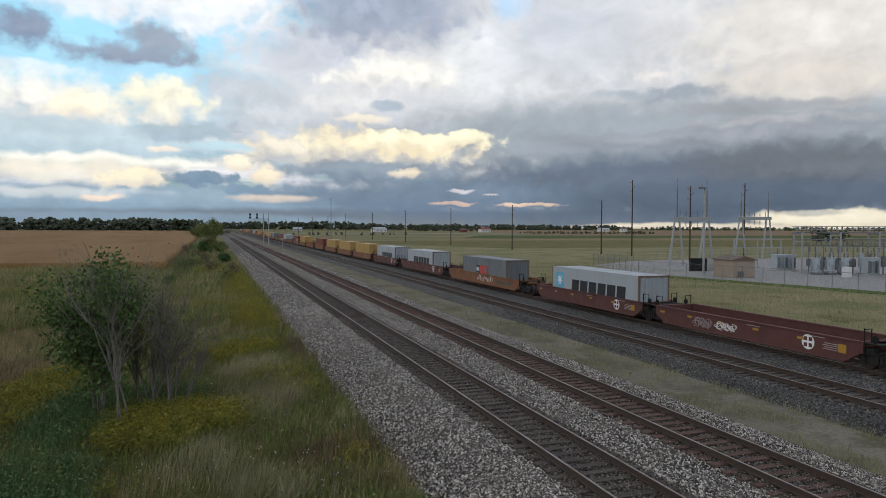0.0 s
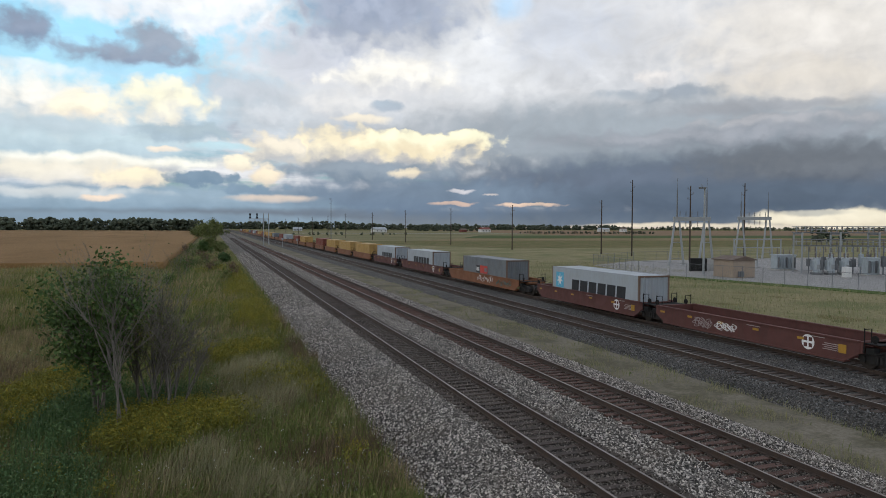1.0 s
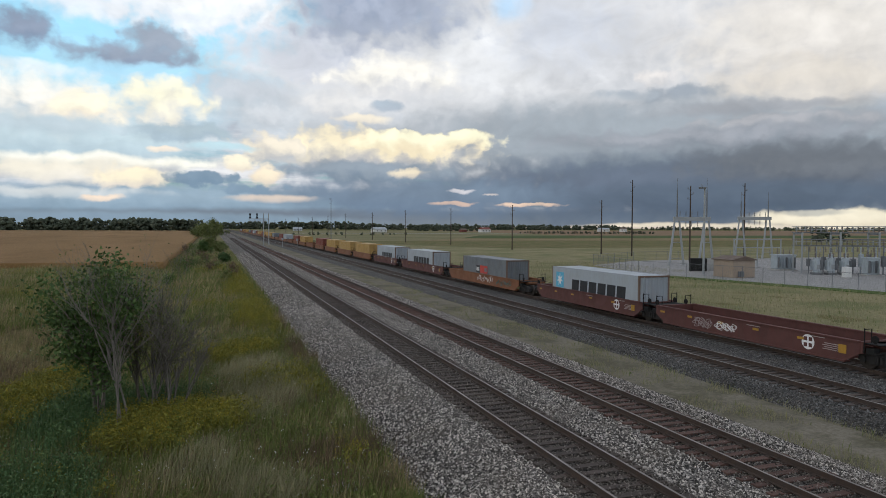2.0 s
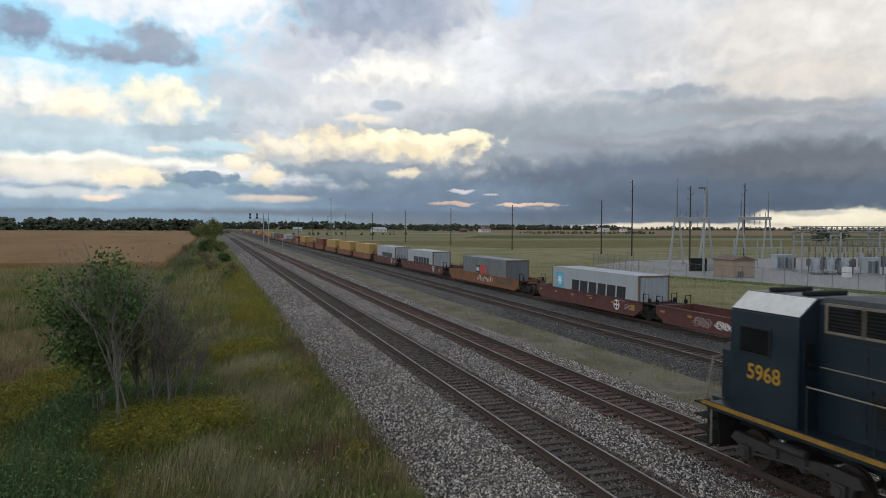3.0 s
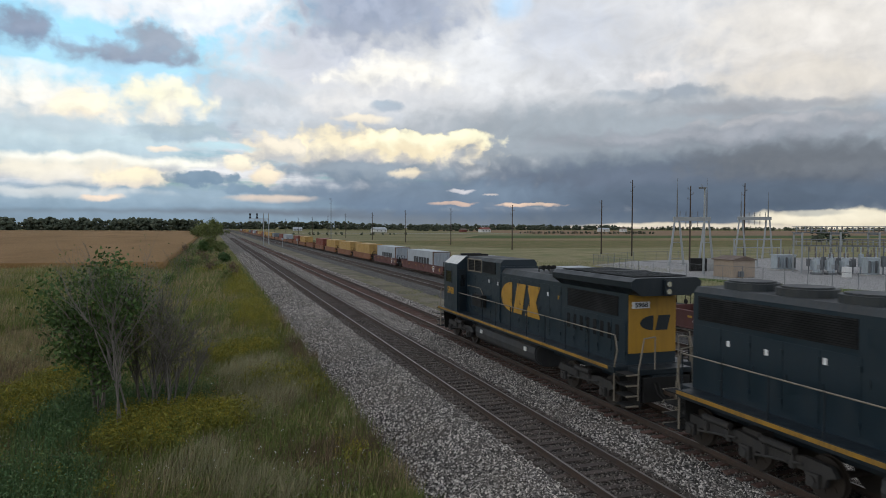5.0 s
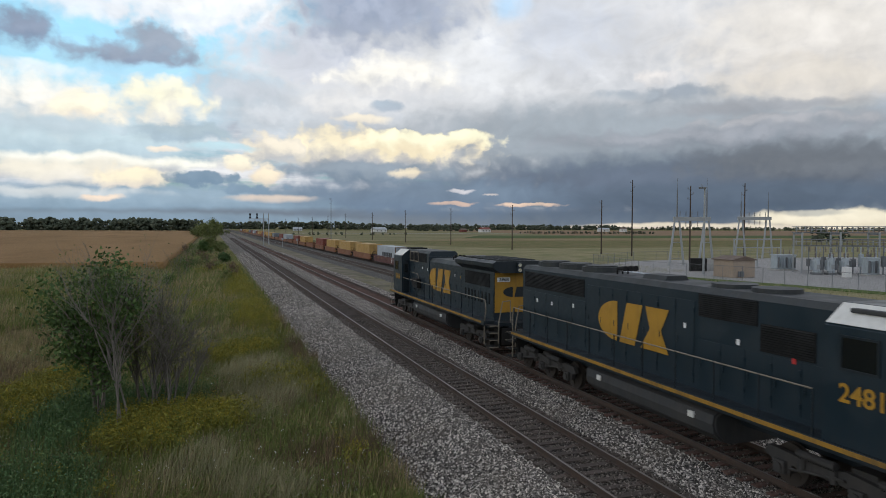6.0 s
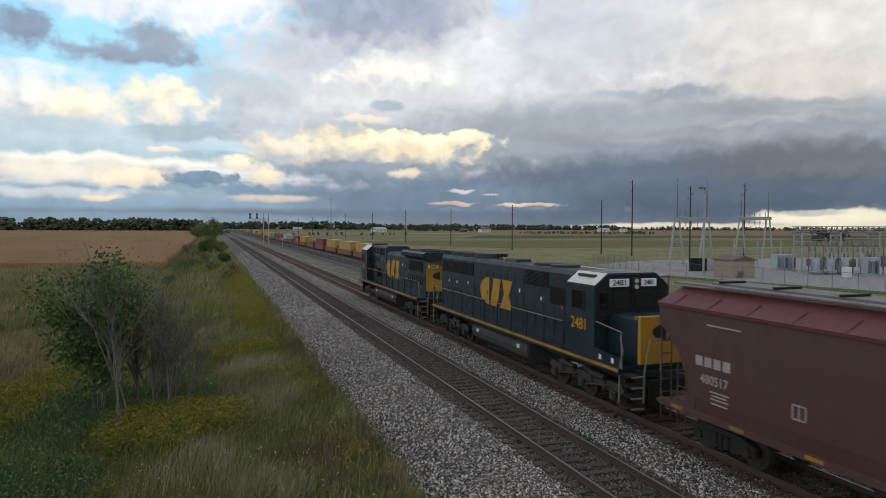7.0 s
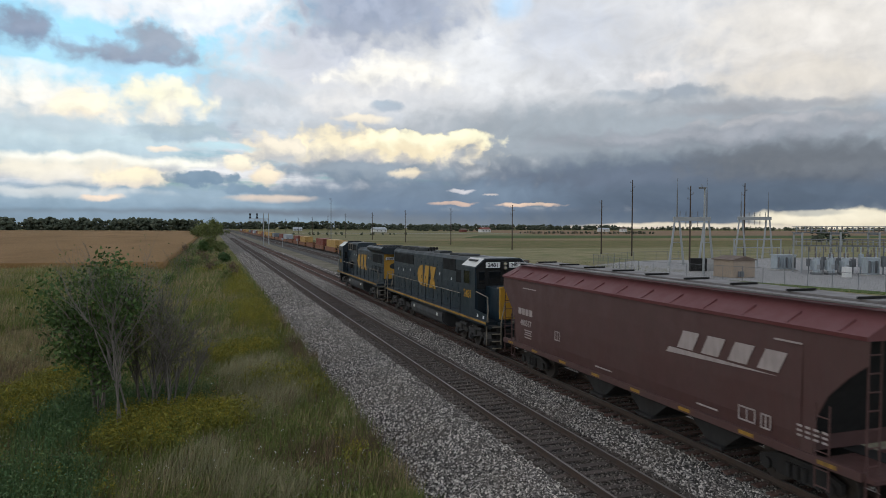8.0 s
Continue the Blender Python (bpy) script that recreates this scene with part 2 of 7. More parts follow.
def rocky(name, light, dark, scale, rough=0.9, tint=(0.2, 0.16, 0.12), warm=0.35):
    """Crushed stone: every stone its own grey, with stains, and shade coloured into the gaps."""
    def build(k, b):
        v = k.n("ShaderNodeTexVoronoi", {"Vector": k.pos, "Scale": scale})
        v2 = k.n("ShaderNodeTexVoronoi", {"Vector": k.pos, "Scale": scale * 0.45})
        r = k.n("ShaderNodeSeparateColor", {0: v.outputs["Color"]}).outputs
        c = k.mix(k.math("POWER", r[0], 1.5), dark, light)
        c = k.mix(k.math("MULTIPLY", r[1], warm), c, tint)
        # darkens the gaps between stones, putting their shade into the colour
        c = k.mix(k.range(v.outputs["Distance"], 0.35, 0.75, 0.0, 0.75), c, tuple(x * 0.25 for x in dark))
        stain = k.noise(k.vec("MULTIPLY", k.pos, (1, 0.3, 1)), 0.7, 6, 0.6)
        c = k.mix(k.range(stain, 0.45, 0.7, 0.0, 0.45), c, tuple(x * 1.1 for x in dark))
        k.set(b.inputs["Base Color"], c)
        k.set(b.inputs["Roughness"], rough)
        h = k.math("SUBTRACT", k.math("MULTIPLY", v2.outputs["Distance"], -1.0), v.outputs["Distance"])
        bump(k, b, h, 0.9, 0.04)
    return material(name, build)


def patchy(name, colours, scale=0.12, fine=6.0, rough=0.95, stretch=(1, 1, 1), relief=0.08):
    """Vegetated ground: drifts of several colours with a fine tufted grain."""
    def build(k, b):
        p = k.vec("MULTIPLY", k.pos, stretch)
        c = colours[0]
        for i, other in enumerate(colours[1:]):
            f = k.noise(k.vec("ADD", p, (37.0 * i, 11.0 * i, 0)), scale * (1 + 0.6 * i), 7, 0.62)
            c = k.mix(k.range(f, 0.46, 0.62), c, other)
        g = k.noise(k.pos, fine, 5, 0.7)
        c = k.mix(k.range(g, 0.3, 0.75, 0.0, 0.6), c, tuple(x * 0.35 for x in colours[0]))
        k.set(b.inputs["Base Color"], c)
        k.set(b.inputs["Roughness"], rough)
        k.set(b.inputs["Specular IOR Level"], 0.1)
        bump(k, b, g, 0.6, relief)
    return material(name, build)


def foliage(name, a, b_col, c_col, rough=0.6):
    """Leaves and blades: each island its own shade."""
    def build(k, b):
        r = k.n("ShaderNodeNewGeometry").outputs["Random Per Island"]
        c = k.mix(k.range(r, 0.1, 0.6), a, b_col)
        c = k.mix(k.range(r, 0.7, 1.0), c, c_col)
        n = k.noise(k.pos, 0.5, 4, 0.6)
        c = k.mix(k.range(n, 0.35, 0.65, 0.0, 0.45), c, tuple(x * 0.6 for x in a))
        k.set(b.inputs["Base Color"], c)
        k.set(b.inputs["Roughness"], rough)
        k.set(b.inputs["Specular IOR Level"], 0.2)
    return material(name, build)


def wooden(name, a, b_col, scale=(6, 0.8, 6), rough=0.9):
    def build(k, b):
        rnd = k.n("ShaderNodeObjectInfo").outputs["Random"]
        p = k.vec("ADD", k.vec("MULTIPLY", k.obj, scale), k.n("ShaderNodeCombineXYZ", {0: k.math("MULTIPLY", rnd, 40), 1: 0.0, 2: 0.0}).outputs[0])
        g = k.noise(p, 3.0, 7, 0.7)
        c = k.mix(k.range(g, 0.3, 0.7), a, b_col)
        c = k.mix(k.math("MULTIPLY", rnd, 0.5), c, tuple(x * 0.45 for x in a))
        k.set(b.inputs["Base Color"], c)
        k.set(b.inputs["Roughness"], rough)
        bump(k, b, g, 0.5, 0.01)
    return material(name, build)


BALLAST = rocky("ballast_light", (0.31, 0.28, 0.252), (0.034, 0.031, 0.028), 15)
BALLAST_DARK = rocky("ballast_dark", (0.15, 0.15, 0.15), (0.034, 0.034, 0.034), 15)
PAD = rocky("pad_gravel", (0.47, 0.46, 0.455), (0.29, 0.285, 0.28), 14, warm=0.1)
GROUND = patchy("rough_grass", [(0.156, 0.144, 0.060), (0.204, 0.168, 0.084), (0.108, 0.120, 0.041), (0.180, 0.156, 0.066)], 0.10, 5.0)
VERGE_SOIL = patchy("verge_soil", [(0.20, 0.18, 0.14), (0.24, 0.215, 0.17), (0.13, 0.12, 0.08)], 0.25, 7.0)
MEADOW = patchy("meadow", [(0.25, 0.225, 0.12), (0.30, 0.26, 0.15), (0.17, 0.18, 0.08)], 0.06, 3.0)
LAWN = patchy("mown_strip", [(0.075, 0.12, 0.03), (0.09, 0.13, 0.04)], 0.2, 5.0)
CROP = patchy("ripe_crop", [(0.27, 0.165, 0.075), (0.31, 0.19, 0.09), (0.22, 0.13, 0.055)], 0.02, 2.0, stretch=(1, 0.25, 1))
FIELD_GREEN = patchy("green_field", [(0.07, 0.105, 0.035), (0.095, 0.125, 0.045)], 0.02, 1.0)
FIELD_TAN = patchy("stubble_field", [(0.24, 0.19, 0.10), (0.28, 0.21, 0.12), (0.19, 0.16, 0.08)], 0.02, 1.0)
FIELD_BROWN = patchy("brown_field", [(0.24, 0.16, 0.10), (0.28, 0.19, 0.12)], 0.02, 1.0)
FIELD_OLIVE = patchy("olive_field", [(0.21, 0.19, 0.10), (0.27, 0.23, 0.13), (0.14, 0.15, 0.065)], 0.015, 1.0)
STEEL_RUST = painted("rail_rust", (0.048, 0.033, 0.026), 0.8, 0.5, (0.095, 0.053, 0.034))
STEEL_WORN = painted("rail_worn", (0.24, 0.215, 0.195), 0.4, 0.35, metal=0.8)
TIE = wooden("tie_wood", (0.052, 0.039, 0.033), (0.10, 0.076, 0.063), (0.6, 6, 6))
TIE_RED = wooden("tie_wood_red", (0.085, 0.042, 0.032), (0.125, 0.068, 0.052), (0.6, 6, 6))


# ---- mesh helpers ----
def part(name, bm, mat, parent=None, label="", smooth=False):
    me = bpy.data.meshes.new(name)
    bm.normal_update()
    bm.to_mesh(me)
    bm.free()
    for m in (mat if isinstance(mat, (list, tuple)) else [mat]):
        me.materials.append(m)
    if smooth:
        for p in me.polygons:
            p.use_smooth = True
    ob = new(name, me)
    if parent:
        ob.parent = parent
    if label:
        ob["label"] = label
    return ob


def raw(name, verts, faces, mat, parent=None, label=""):
    me = bpy.data.meshes.new(name)
    me.from_pydata([tuple(v) for v in verts], [], [tuple(f) for f in faces])
    me.materials.append(mat)
    ob = new(name, me)
    if parent:
        ob.parent = parent
    if label:
        ob["label"] = label
    return ob


def empty(name, m=None):
    ob = new(name)
    if m:
        ob.matrix_basis = m
    return ob


def box(bm, x0, x1, y0, y1, z0, z1, bev=0.0, mi=0):
    vs = [bm.verts.new((x, y, z)) for x in (x0, x1) for y in (y0, y1) for z in (z0, z1)]
    fs = [bm.faces.new([vs[i] for i in q]) for q in ((0, 1, 3, 2), (4, 6, 7, 5), (0, 4, 5, 1), (2, 3, 7, 6), (0, 2, 6, 4), (1, 5, 7, 3))]
    for f_ in fs:
        f_.material_index = mi
    if bev:
        bmesh.ops.bevel(bm, geom=list({e for f_ in fs for e in f_.edges}), offset=bev, segments=2, affect="EDGES", profile=0.6, material=-1)
    return bm


def prism(bm, outline, a0, a1, axis="y", mi=0):
    """Sweep a closed outline of two coordinates along an axis."""
    def at(p, a):
        return {"y": (p[0], a, p[1]), "x": (a, p[0], p[1]), "z": (p[0], p[1], a)}[axis]
    v0 = [bm.verts.new(at(p, a0)) for p in outline]
    v1 = [bm.verts.new(at(p, a1)) for p in outline]
    n = len(outline)
    fs = [bm.faces.new((v0[i], v0[(i + 1) % n], v1[(i + 1) % n], v1[i])) for i in range(n)]
    fs += [bm.faces.new(v0[::-1]), bm.faces.new(v1)]
    for f_ in fs:
        f_.material_index = mi
    bmesh.ops.recalc_face_normals(bm, faces=fs)
    return fs


def tube(bm, pts, r, seg=6, r1=None):
    """A round bar through the points."""
    pts = [Vector(p) for p in pts]
    rings = []
    for i, p in enumerate(pts):
        d = (pts[min(i + 1, len(pts) - 1)] - pts[max(i - 1, 0)]).normalized()
        u = d.orthogonal().normalized()
        w = d.cross(u)
        rr = r if r1 is None else r + (r1 - r) * i / (len(pts) - 1)
        rings.append([bm.verts.new(p + (u * math.cos(2 * math.pi * j / seg) + w * math.sin(2 * math.pi * j / seg)) * rr) for j in range(seg)])
    # keep neighbouring rings aligned
    for a, b in zip(rings, rings[1:]):
        best = min(range(seg), key=lambda s: sum((a[j].co - b[(j + s) % seg].co).length for j in range(seg)))
        b[:] = b[best:] + b[:best]
        for j in range(seg):
            bm.faces.new((a[j], a[(j + 1) % seg], b[(j + 1) % seg], b[j]))
    bm.faces.new(rings[0][::-1])
    bm.faces.new(rings[-1])
    return bm


def disc(bm, centre, r, depth, axis="x", seg=20, mi=0):
    c = Vector(centre)
    out = [(math.cos(2 * math.pi * i / seg) * r, math.sin(2 * math.pi * i / seg) * r) for i in range(seg)]
    if axis == "x":
        prism(bm, [(c.y + a, c.z + b) for a, b in out], c.x - depth / 2, c.x + depth / 2, "x", mi)
    elif axis == "y":
        prism(bm, [(c.x + a, c.z + b) for a, b in out], c.y - depth / 2, c.y + depth / 2, "y", mi)
    else:
        prism(bm, [(c.x + a, c.y + b) for a, b in out], c.z - depth / 2, c.z + depth / 2, "z", mi)
    return bm


def B():
    return bmesh.new()


# ---- ground ----
TRACKS = (9.472, 13.963, 23.045, 28.174)


def ground_z(x, y):
    """Height of the land: a bench for the tracks, a shallow ditch beside it, level fields."""
    pts = ((-400, -1.0), (-22, -1.0), (-13, -1.35), (-6, -1.75), (0, -1.35), (4.0, -0.9), (6, -0.8), (17, -0.72), (21, -0.72), (31, -0.8), (36, -1.1), (60, -1.15), (5000, -1.15))
    z = pts[-1][1]
    for (xa, za), (xb, zb) in zip(pts, pts[1:]):
        if xa <= x <= xb:
            s = (x - xa) / (xb - xa)
            z = za + (zb - za) * s * s * (3 - 2 * s)
            break
    if x < -400:
        z = -1.0
    if -30 < x < 4.5 or 33 < x < 58:
        z += (noise.fractal(Vector((x * 0.22, y * 0.22, 0)), 1.0, 2.0, 4) * 0.16)
    return z


def sheet(name, xs, ys, zf, mat, label, category, kind="structure"):
    verts = [(x, y, zf(x, y)) for y in ys for x in xs]
    w = len(xs)
    faces = [(j * w + i, j * w + i + 1, (j + 1) * w + i + 1, (j + 1) * w + i) for j in range(len(ys) - 1) for i in range(w - 1)]
    ob = raw(name, verts, faces, mat)
    for p in ob.data.polygons:
        p.use_smooth = True
    return tagged(ob, label, category, kind=kind)


def steps(a, b, n, power=1.0):
    return [a + (b - a) * (i / n) ** power for i in range(n + 1)]


gx = [-4900, -2000, -800, -300, -120, -60] + steps(-40, 6, 92) + [10, 14, 17, 19, 21, 26, 31] + steps(33, 60, 27) + [75, 100, 200, 500, 1200, 2600, 4900]
gy = [-900, -300, -120] + steps(-95, 0, 24) + steps(2, 90, 110) + steps(94, 300, 50) + [350, 450, 700, 1200, 2200, 3500, 4900]
sheet("ground", gx, gy, ground_z, GROUND, "rough uneven grassland running flat to the horizon", "ground")


# ---- ballast, verge and fields ----
def strip(name, outline, y0, y1, mat, label, category, kind="structure", rows=1):
    """A long bank of one cross-section along the line."""
    ys = steps(y0, y1, rows)
    n = len(outline)
    verts = [(x, y, z) for y in ys for x, z in outline]
    faces = [(j * n + i, j * n + i + 1, (j + 1) * n + i + 1, (j + 1) * n + i) for j in range(len(ys) - 1) for i in range(n - 1)]
    return tagged(raw(name, verts, faces, mat), label, category, kind=kind)


def bank(name, outline, mat, label, wobble=0.12):
    """A ballast bed with an uneven toe and lumpy top."""
    ys = [-95 + 0.8 * i for i in range(300)] + [150 + 10 * i for i in range(40)] + [600, 1000, 1800, 3000]
    fine = []
    for (xa, za), (xb, zb) in zip(outline, outline[1:]):
        m = max(1, int(abs(xb - xa) / 0.35))
        fine += [(xa + (xb - xa) * i / m, za + (zb - za) * i / m) for i in range(m)]
    fine.append(outline[-1])
    n = len(fine)
    verts = []
    for y in ys:
        for i, (x, z) in enumerate(fine):
            edge = 1.0 if i in (0, n - 1) else 0.25
            nx = noise.noise(Vector((x * 0.7, y * 0.5, 3))) * wobble * edge * 2.2
            nz = noise.noise(Vector((x * 1.3, y * 1.1, 9))) * 0.03
            verts.append((x + nx, y, z + nz))
    faces = [(j * n + i, j * n + i + 1, (j + 1) * n + i + 1, (j + 1) * n + i) for j in range(len(ys) - 1) for i in range(n - 1)]
    ob = raw(name, verts, faces, mat)
    for p in ob.data.polygons:
        p.use_smooth = True
    return tagged(ob, label, "ballast", kind="structure")


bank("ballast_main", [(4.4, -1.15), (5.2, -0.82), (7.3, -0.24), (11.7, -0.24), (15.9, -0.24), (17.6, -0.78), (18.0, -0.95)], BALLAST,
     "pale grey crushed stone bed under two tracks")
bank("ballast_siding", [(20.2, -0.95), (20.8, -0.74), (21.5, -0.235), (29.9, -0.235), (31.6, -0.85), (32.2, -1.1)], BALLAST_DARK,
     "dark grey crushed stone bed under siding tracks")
strip("verge", [(17.2, -0.90), (17.6, -0.69), (19.2, -0.66), (20.8, -0.69), (21.2, -0.9)], -95, 900, VERGE_SOIL, "pale dusty strip with dry grass between the track beds", "verge", rows=20)


def slab(name, corners, z, mat, label, category, thick=0.12):
    bm = B()
    prism(bm, corners, z - thick, z, "z")
    return tagged(part(name, bm, mat), label, category, kind="structure")


slab("meadow", [(36, -60), (900, -60), (900, 200), (97, 208), (36, 330)], -1.06, MEADOW, "straw-green unmown grass meadow", "meadow")
slab("gravel_pad", [(69, 112), (63.4, 90), (72.4, 55.9), (78, 30), (190, 60), (150, 128), (86, 124)], -0.98, PAD, "pale level gravel yard of the substation", "gravel yard")
slab("mown_strip", [(60.5, 90.5), (63.4, 90), (72.4, 55.9), (78, 30), (74.5, 28), (69.6, 54)], -1.0, LAWN, "short green grass edging the gravel yard", "grass strip")
slab("field_tan", [(100, 330), (1500, 210), (1500, 330), (145, 395)], -1.05, FIELD_TAN, "pale stubble field", "field")
slab("field_olive", [(40, 332), (100, 330), (145, 395), (1500, 330), (2600, 330), (2600, 1100), (40, 1100)], -1.07, FIELD_OLIVE, "dull green pasture", "field")
slab("field_green", [(150, 400), (1500, 340), (1500, 480), (210, 520)], -0.95, FIELD_GREEN, "dark green leafy crop field", "field", 0.4)
slab("field_brown", [(300, 520), (3000, 420), (3000, 1500), (420, 1300)], -1.0, FIELD_BROWN, "brown harvested field far off", "field", 0.3)
slab("road", [(60, 700), (400, 640), (400, 655), (60, 716)], -1.0, PAD, "pale gravel farm road", "road")


def crop_field():
    """The ripe crop stands as a low, uneven block."""
    xs = [-3000, -1200, -500, -200, -120, -80, -60, -45] + steps(-36, -8.2, 40)
    ys = steps(128, 330, 90) + [360, 420, 520, 700, 930]
    def z(x, y):
        return -0.25 + noise.noise(Vector((x * 0.4, y * 0.12, 5))) * 0.12 + (x + 8) * -0.0006
    ob = sheet("crop_field", xs, ys, z, CROP, "ripe tan crop standing in a wide field", "crop field", kind="stuff")
    bm = B()
    bm.from_mesh(ob.data)
    edge = [e for e in bm.edges if e.is_boundary]
    ext = bmesh.ops.extrude_edge_only(bm, edges=edge)
    for v in [g for g in ext["geom"] if isinstance(g, bmesh.types.BMVert)]:
        v.co.z = -1.5
    bm.to_mesh(ob.data)
    bm.free()


crop_field()


# ---- tracks ----
RAIL = [(-0.07, -0.172), (0.07, -0.172), (0.07, -0.160), (0.012, -0.142), (0.010, -0.045), (0.036, -0.035), (0.036, -0.006), (0.028, 0.0), (-0.028, 0.0), (-0.036, -0.006), (-0.036, -0.035), (-0.010, -0.045), (-0.012, -0.142), (-0.07, -0.160)]


def tie_mesh(mat):
    bm = B()
    box(bm, -1.3, 1.3, -0.115, 0.115, -0.36, -0.178, 0.012)
    for s in (-1, 1):
        box(bm, s * 0.755 - 0.18, s * 0.755 + 0.18, -0.095, 0.095, -0.178, -0.160, mi=1)
        for dx in (-0.11, 0.11):
            box(bm, s * 0.755 + dx - 0.014, s * 0.755 + dx + 0.014, -0.05, -0.02, -0.160, -0.128, mi=1)
    ob = part("tie", bm, [mat, STEEL_RUST])
    me = ob.data
    bpy.data.objects.remove(ob)
    return me


def track(name, x, mat, count, y_first, label):
    root = tagged(empty(name, pose(x, 0, 0)), label, "railway track", kind="structure")
    for s in (-1, 1):
        bm = B()
        fs = prism(bm, [(s * 0.755 + a, b) for a, b in RAIL], -95, 3000)
        for f_ in fs:
            f_.normal_update()
            if f_.calc_center_median().z > -0.012:
                f_.material_index = 1
        part("rail", bm, [STEEL_RUST, STEEL_WORN], root)
    rnd = random.Random(int(x * 10))
    me = tie_mesh(mat)
    far = B()
    for i in range(-200, 700):
        y = y_first + 0.508 * i + rnd.uniform(-0.03, 0.03)
        turn, dx, dz = rnd.uniform(-0.02, 0.02), rnd.uniform(-0.05, 0.05), rnd.uniform(-0.012, 0.0)
        if 0 <= i < count:
            ob = new("tie", me)
            ob.parent = root
            ob.matrix_basis = Matrix.Translation((dx, y, dz)) @ Matrix.Rotation(turn, 4, "Z")
        elif y > -90:
            box(far, dx - 1.3, dx + 1.3, y - 0.115, y + 0.115, -0.36, -0.178 + dz)
    tagged(part("far_ties", far, mat, root), kind="stuff")
    return root


# ---- rolling stock ----
BLUE = painted("loco_blue", (0.0065, 0.019, 0.030), 0.38, 0.30, (0.025, 0.028, 0.030))
BLUE_DEEP = painted("loco_blue_deep", (0.005, 0.012, 0.018), 0.45, 0.25, (0.035, 0.035, 0.035))
ROOF = painted("loco_roof", (0.022, 0.028, 0.032), 0.6, 0.5, (0.06, 0.055, 0.05))
GRILLE = painted("grille_black", (0.003, 0.0035, 0.004), 0.9, 0.2, (0.010, 0.010, 0.010))
YELLOW = painted("loco_yellow", (0.42, 0.225, 0.02), 0.5, 0.35, (0.16, 0.10, 0.03))
WHITE = painted("worn_white", (0.66, 0.66, 0.64), 0.5, 0.3, (0.3, 0.28, 0.25))
STICKER = painted("sticker_white", (0.8, 0.8, 0.8), 0.5, 0.1)
STICKER_RED = painted("sticker_red", (0.5, 0.03, 0.03), 0.5, 0.1)
TRUCK = painted("truck_grey", (0.030, 0.029, 0.029), 0.75, 0.6, (0.060, 0.052, 0.046))
TRUCK_DARK = painted("truck_dark", (0.014, 0.013, 0.013), 0.8, 0.5, (0.035, 0.029, 0.026))
TANK = painted("tank_grey", (0.030, 0.032, 0.035), 0.65, 0.55, (0.070, 0.062, 0.055))
STRIPE = painted("stripe_yellow", (0.34, 0.18, 0.018), 0.6, 0.75, (0.07, 0.05, 0.025), streak=2.5)
BLACK = painted("under_black", (0.007, 0.007, 0.007), 0.9, 0.35, (0.022, 0.020, 0.018))
WHEEL = painted("wheel_steel", (0.05, 0.042, 0.037), 0.6, 0.5, (0.05, 0.035, 0.025), metal=0.5)
RAILING = painted("railing_tan", (0.21, 0.18, 0.14), 0.55, 0.35)
HOPPER = painted("hopper_oxide", (0.075, 0.032, 0.029), 0.6, 0.5, (0.075, 0.045, 0.04))
HOPPER_ROOF = painted("hopper_roof_red", (0.125, 0.034, 0.036), 0.6, 0.35, (0.14, 0.07, 0.065))
HOPPER_TOP = painted("hopper_walkway", (0.16, 0.15, 0.15), 0.6, 0.5)
WELL_BROWN = painted("well_brown", (0.105, 0.034, 0.028), 0.65, 0.5, (0.06, 0.035, 0.03))
WELL_ORANGE = painted("well_orange", (0.22, 0.085, 0.035), 0.65, 0.5, (0.09, 0.05, 0.035))
BOX_GREY = painted("container_grey", (0.40, 0.43, 0.46), 0.5, 0.35, (0.25, 0.23, 0.2))
BOX_PALE = painted("container_pale", (0.36, 0.40, 0.44), 0.5, 0.3, (0.3, 0.28, 0.25))
BOX_SLATE = painted("container_slate", (0.16, 0.18, 0.20), 0.5, 0.35)
BOX_YELLOW = painted("container_yellow", (0.46, 0.29, 0.09), 0.55, 0.4)
BOX_RED = painted("container_red", (0.20, 0.045, 0.03), 0.55, 0.4)
BOX_TEAL = painted("container_teal", (0.05, 0.17, 0.17), 0.55, 0.4)
POST_BROWN = painted("post_brown", (0.16, 0.10, 0.07), 0.6, 0.4)
LOGO_DARK = painted("logo_dark", (0.012, 0.014, 0.018), 0.5, 0.15)
LOGO_SKY = painted("logo_sky", (0.10, 0.42, 0.62), 0.5, 0.1)
LOGO_RED = painted("logo_red", (0.50, 0.05, 0.035), 0.5, 0.2)
LOGO_PALE = painted("logo_pale", (0.38, 0.32, 0.31), 0.55, 0.35)
GLASS = painted("window_glass", (0.008, 0.010, 0.012), 0.08, 0.05)


def lamp_glass(k, b):
    k.set(b.inputs["Base Color"], (0.8, 0.8, 0.8))
    k.set(b.inputs["Roughness"], 0.12)
    k.set(b.inputs["Metallic"], 0.8)


LENS = material("headlight_lens", lamp_glass)


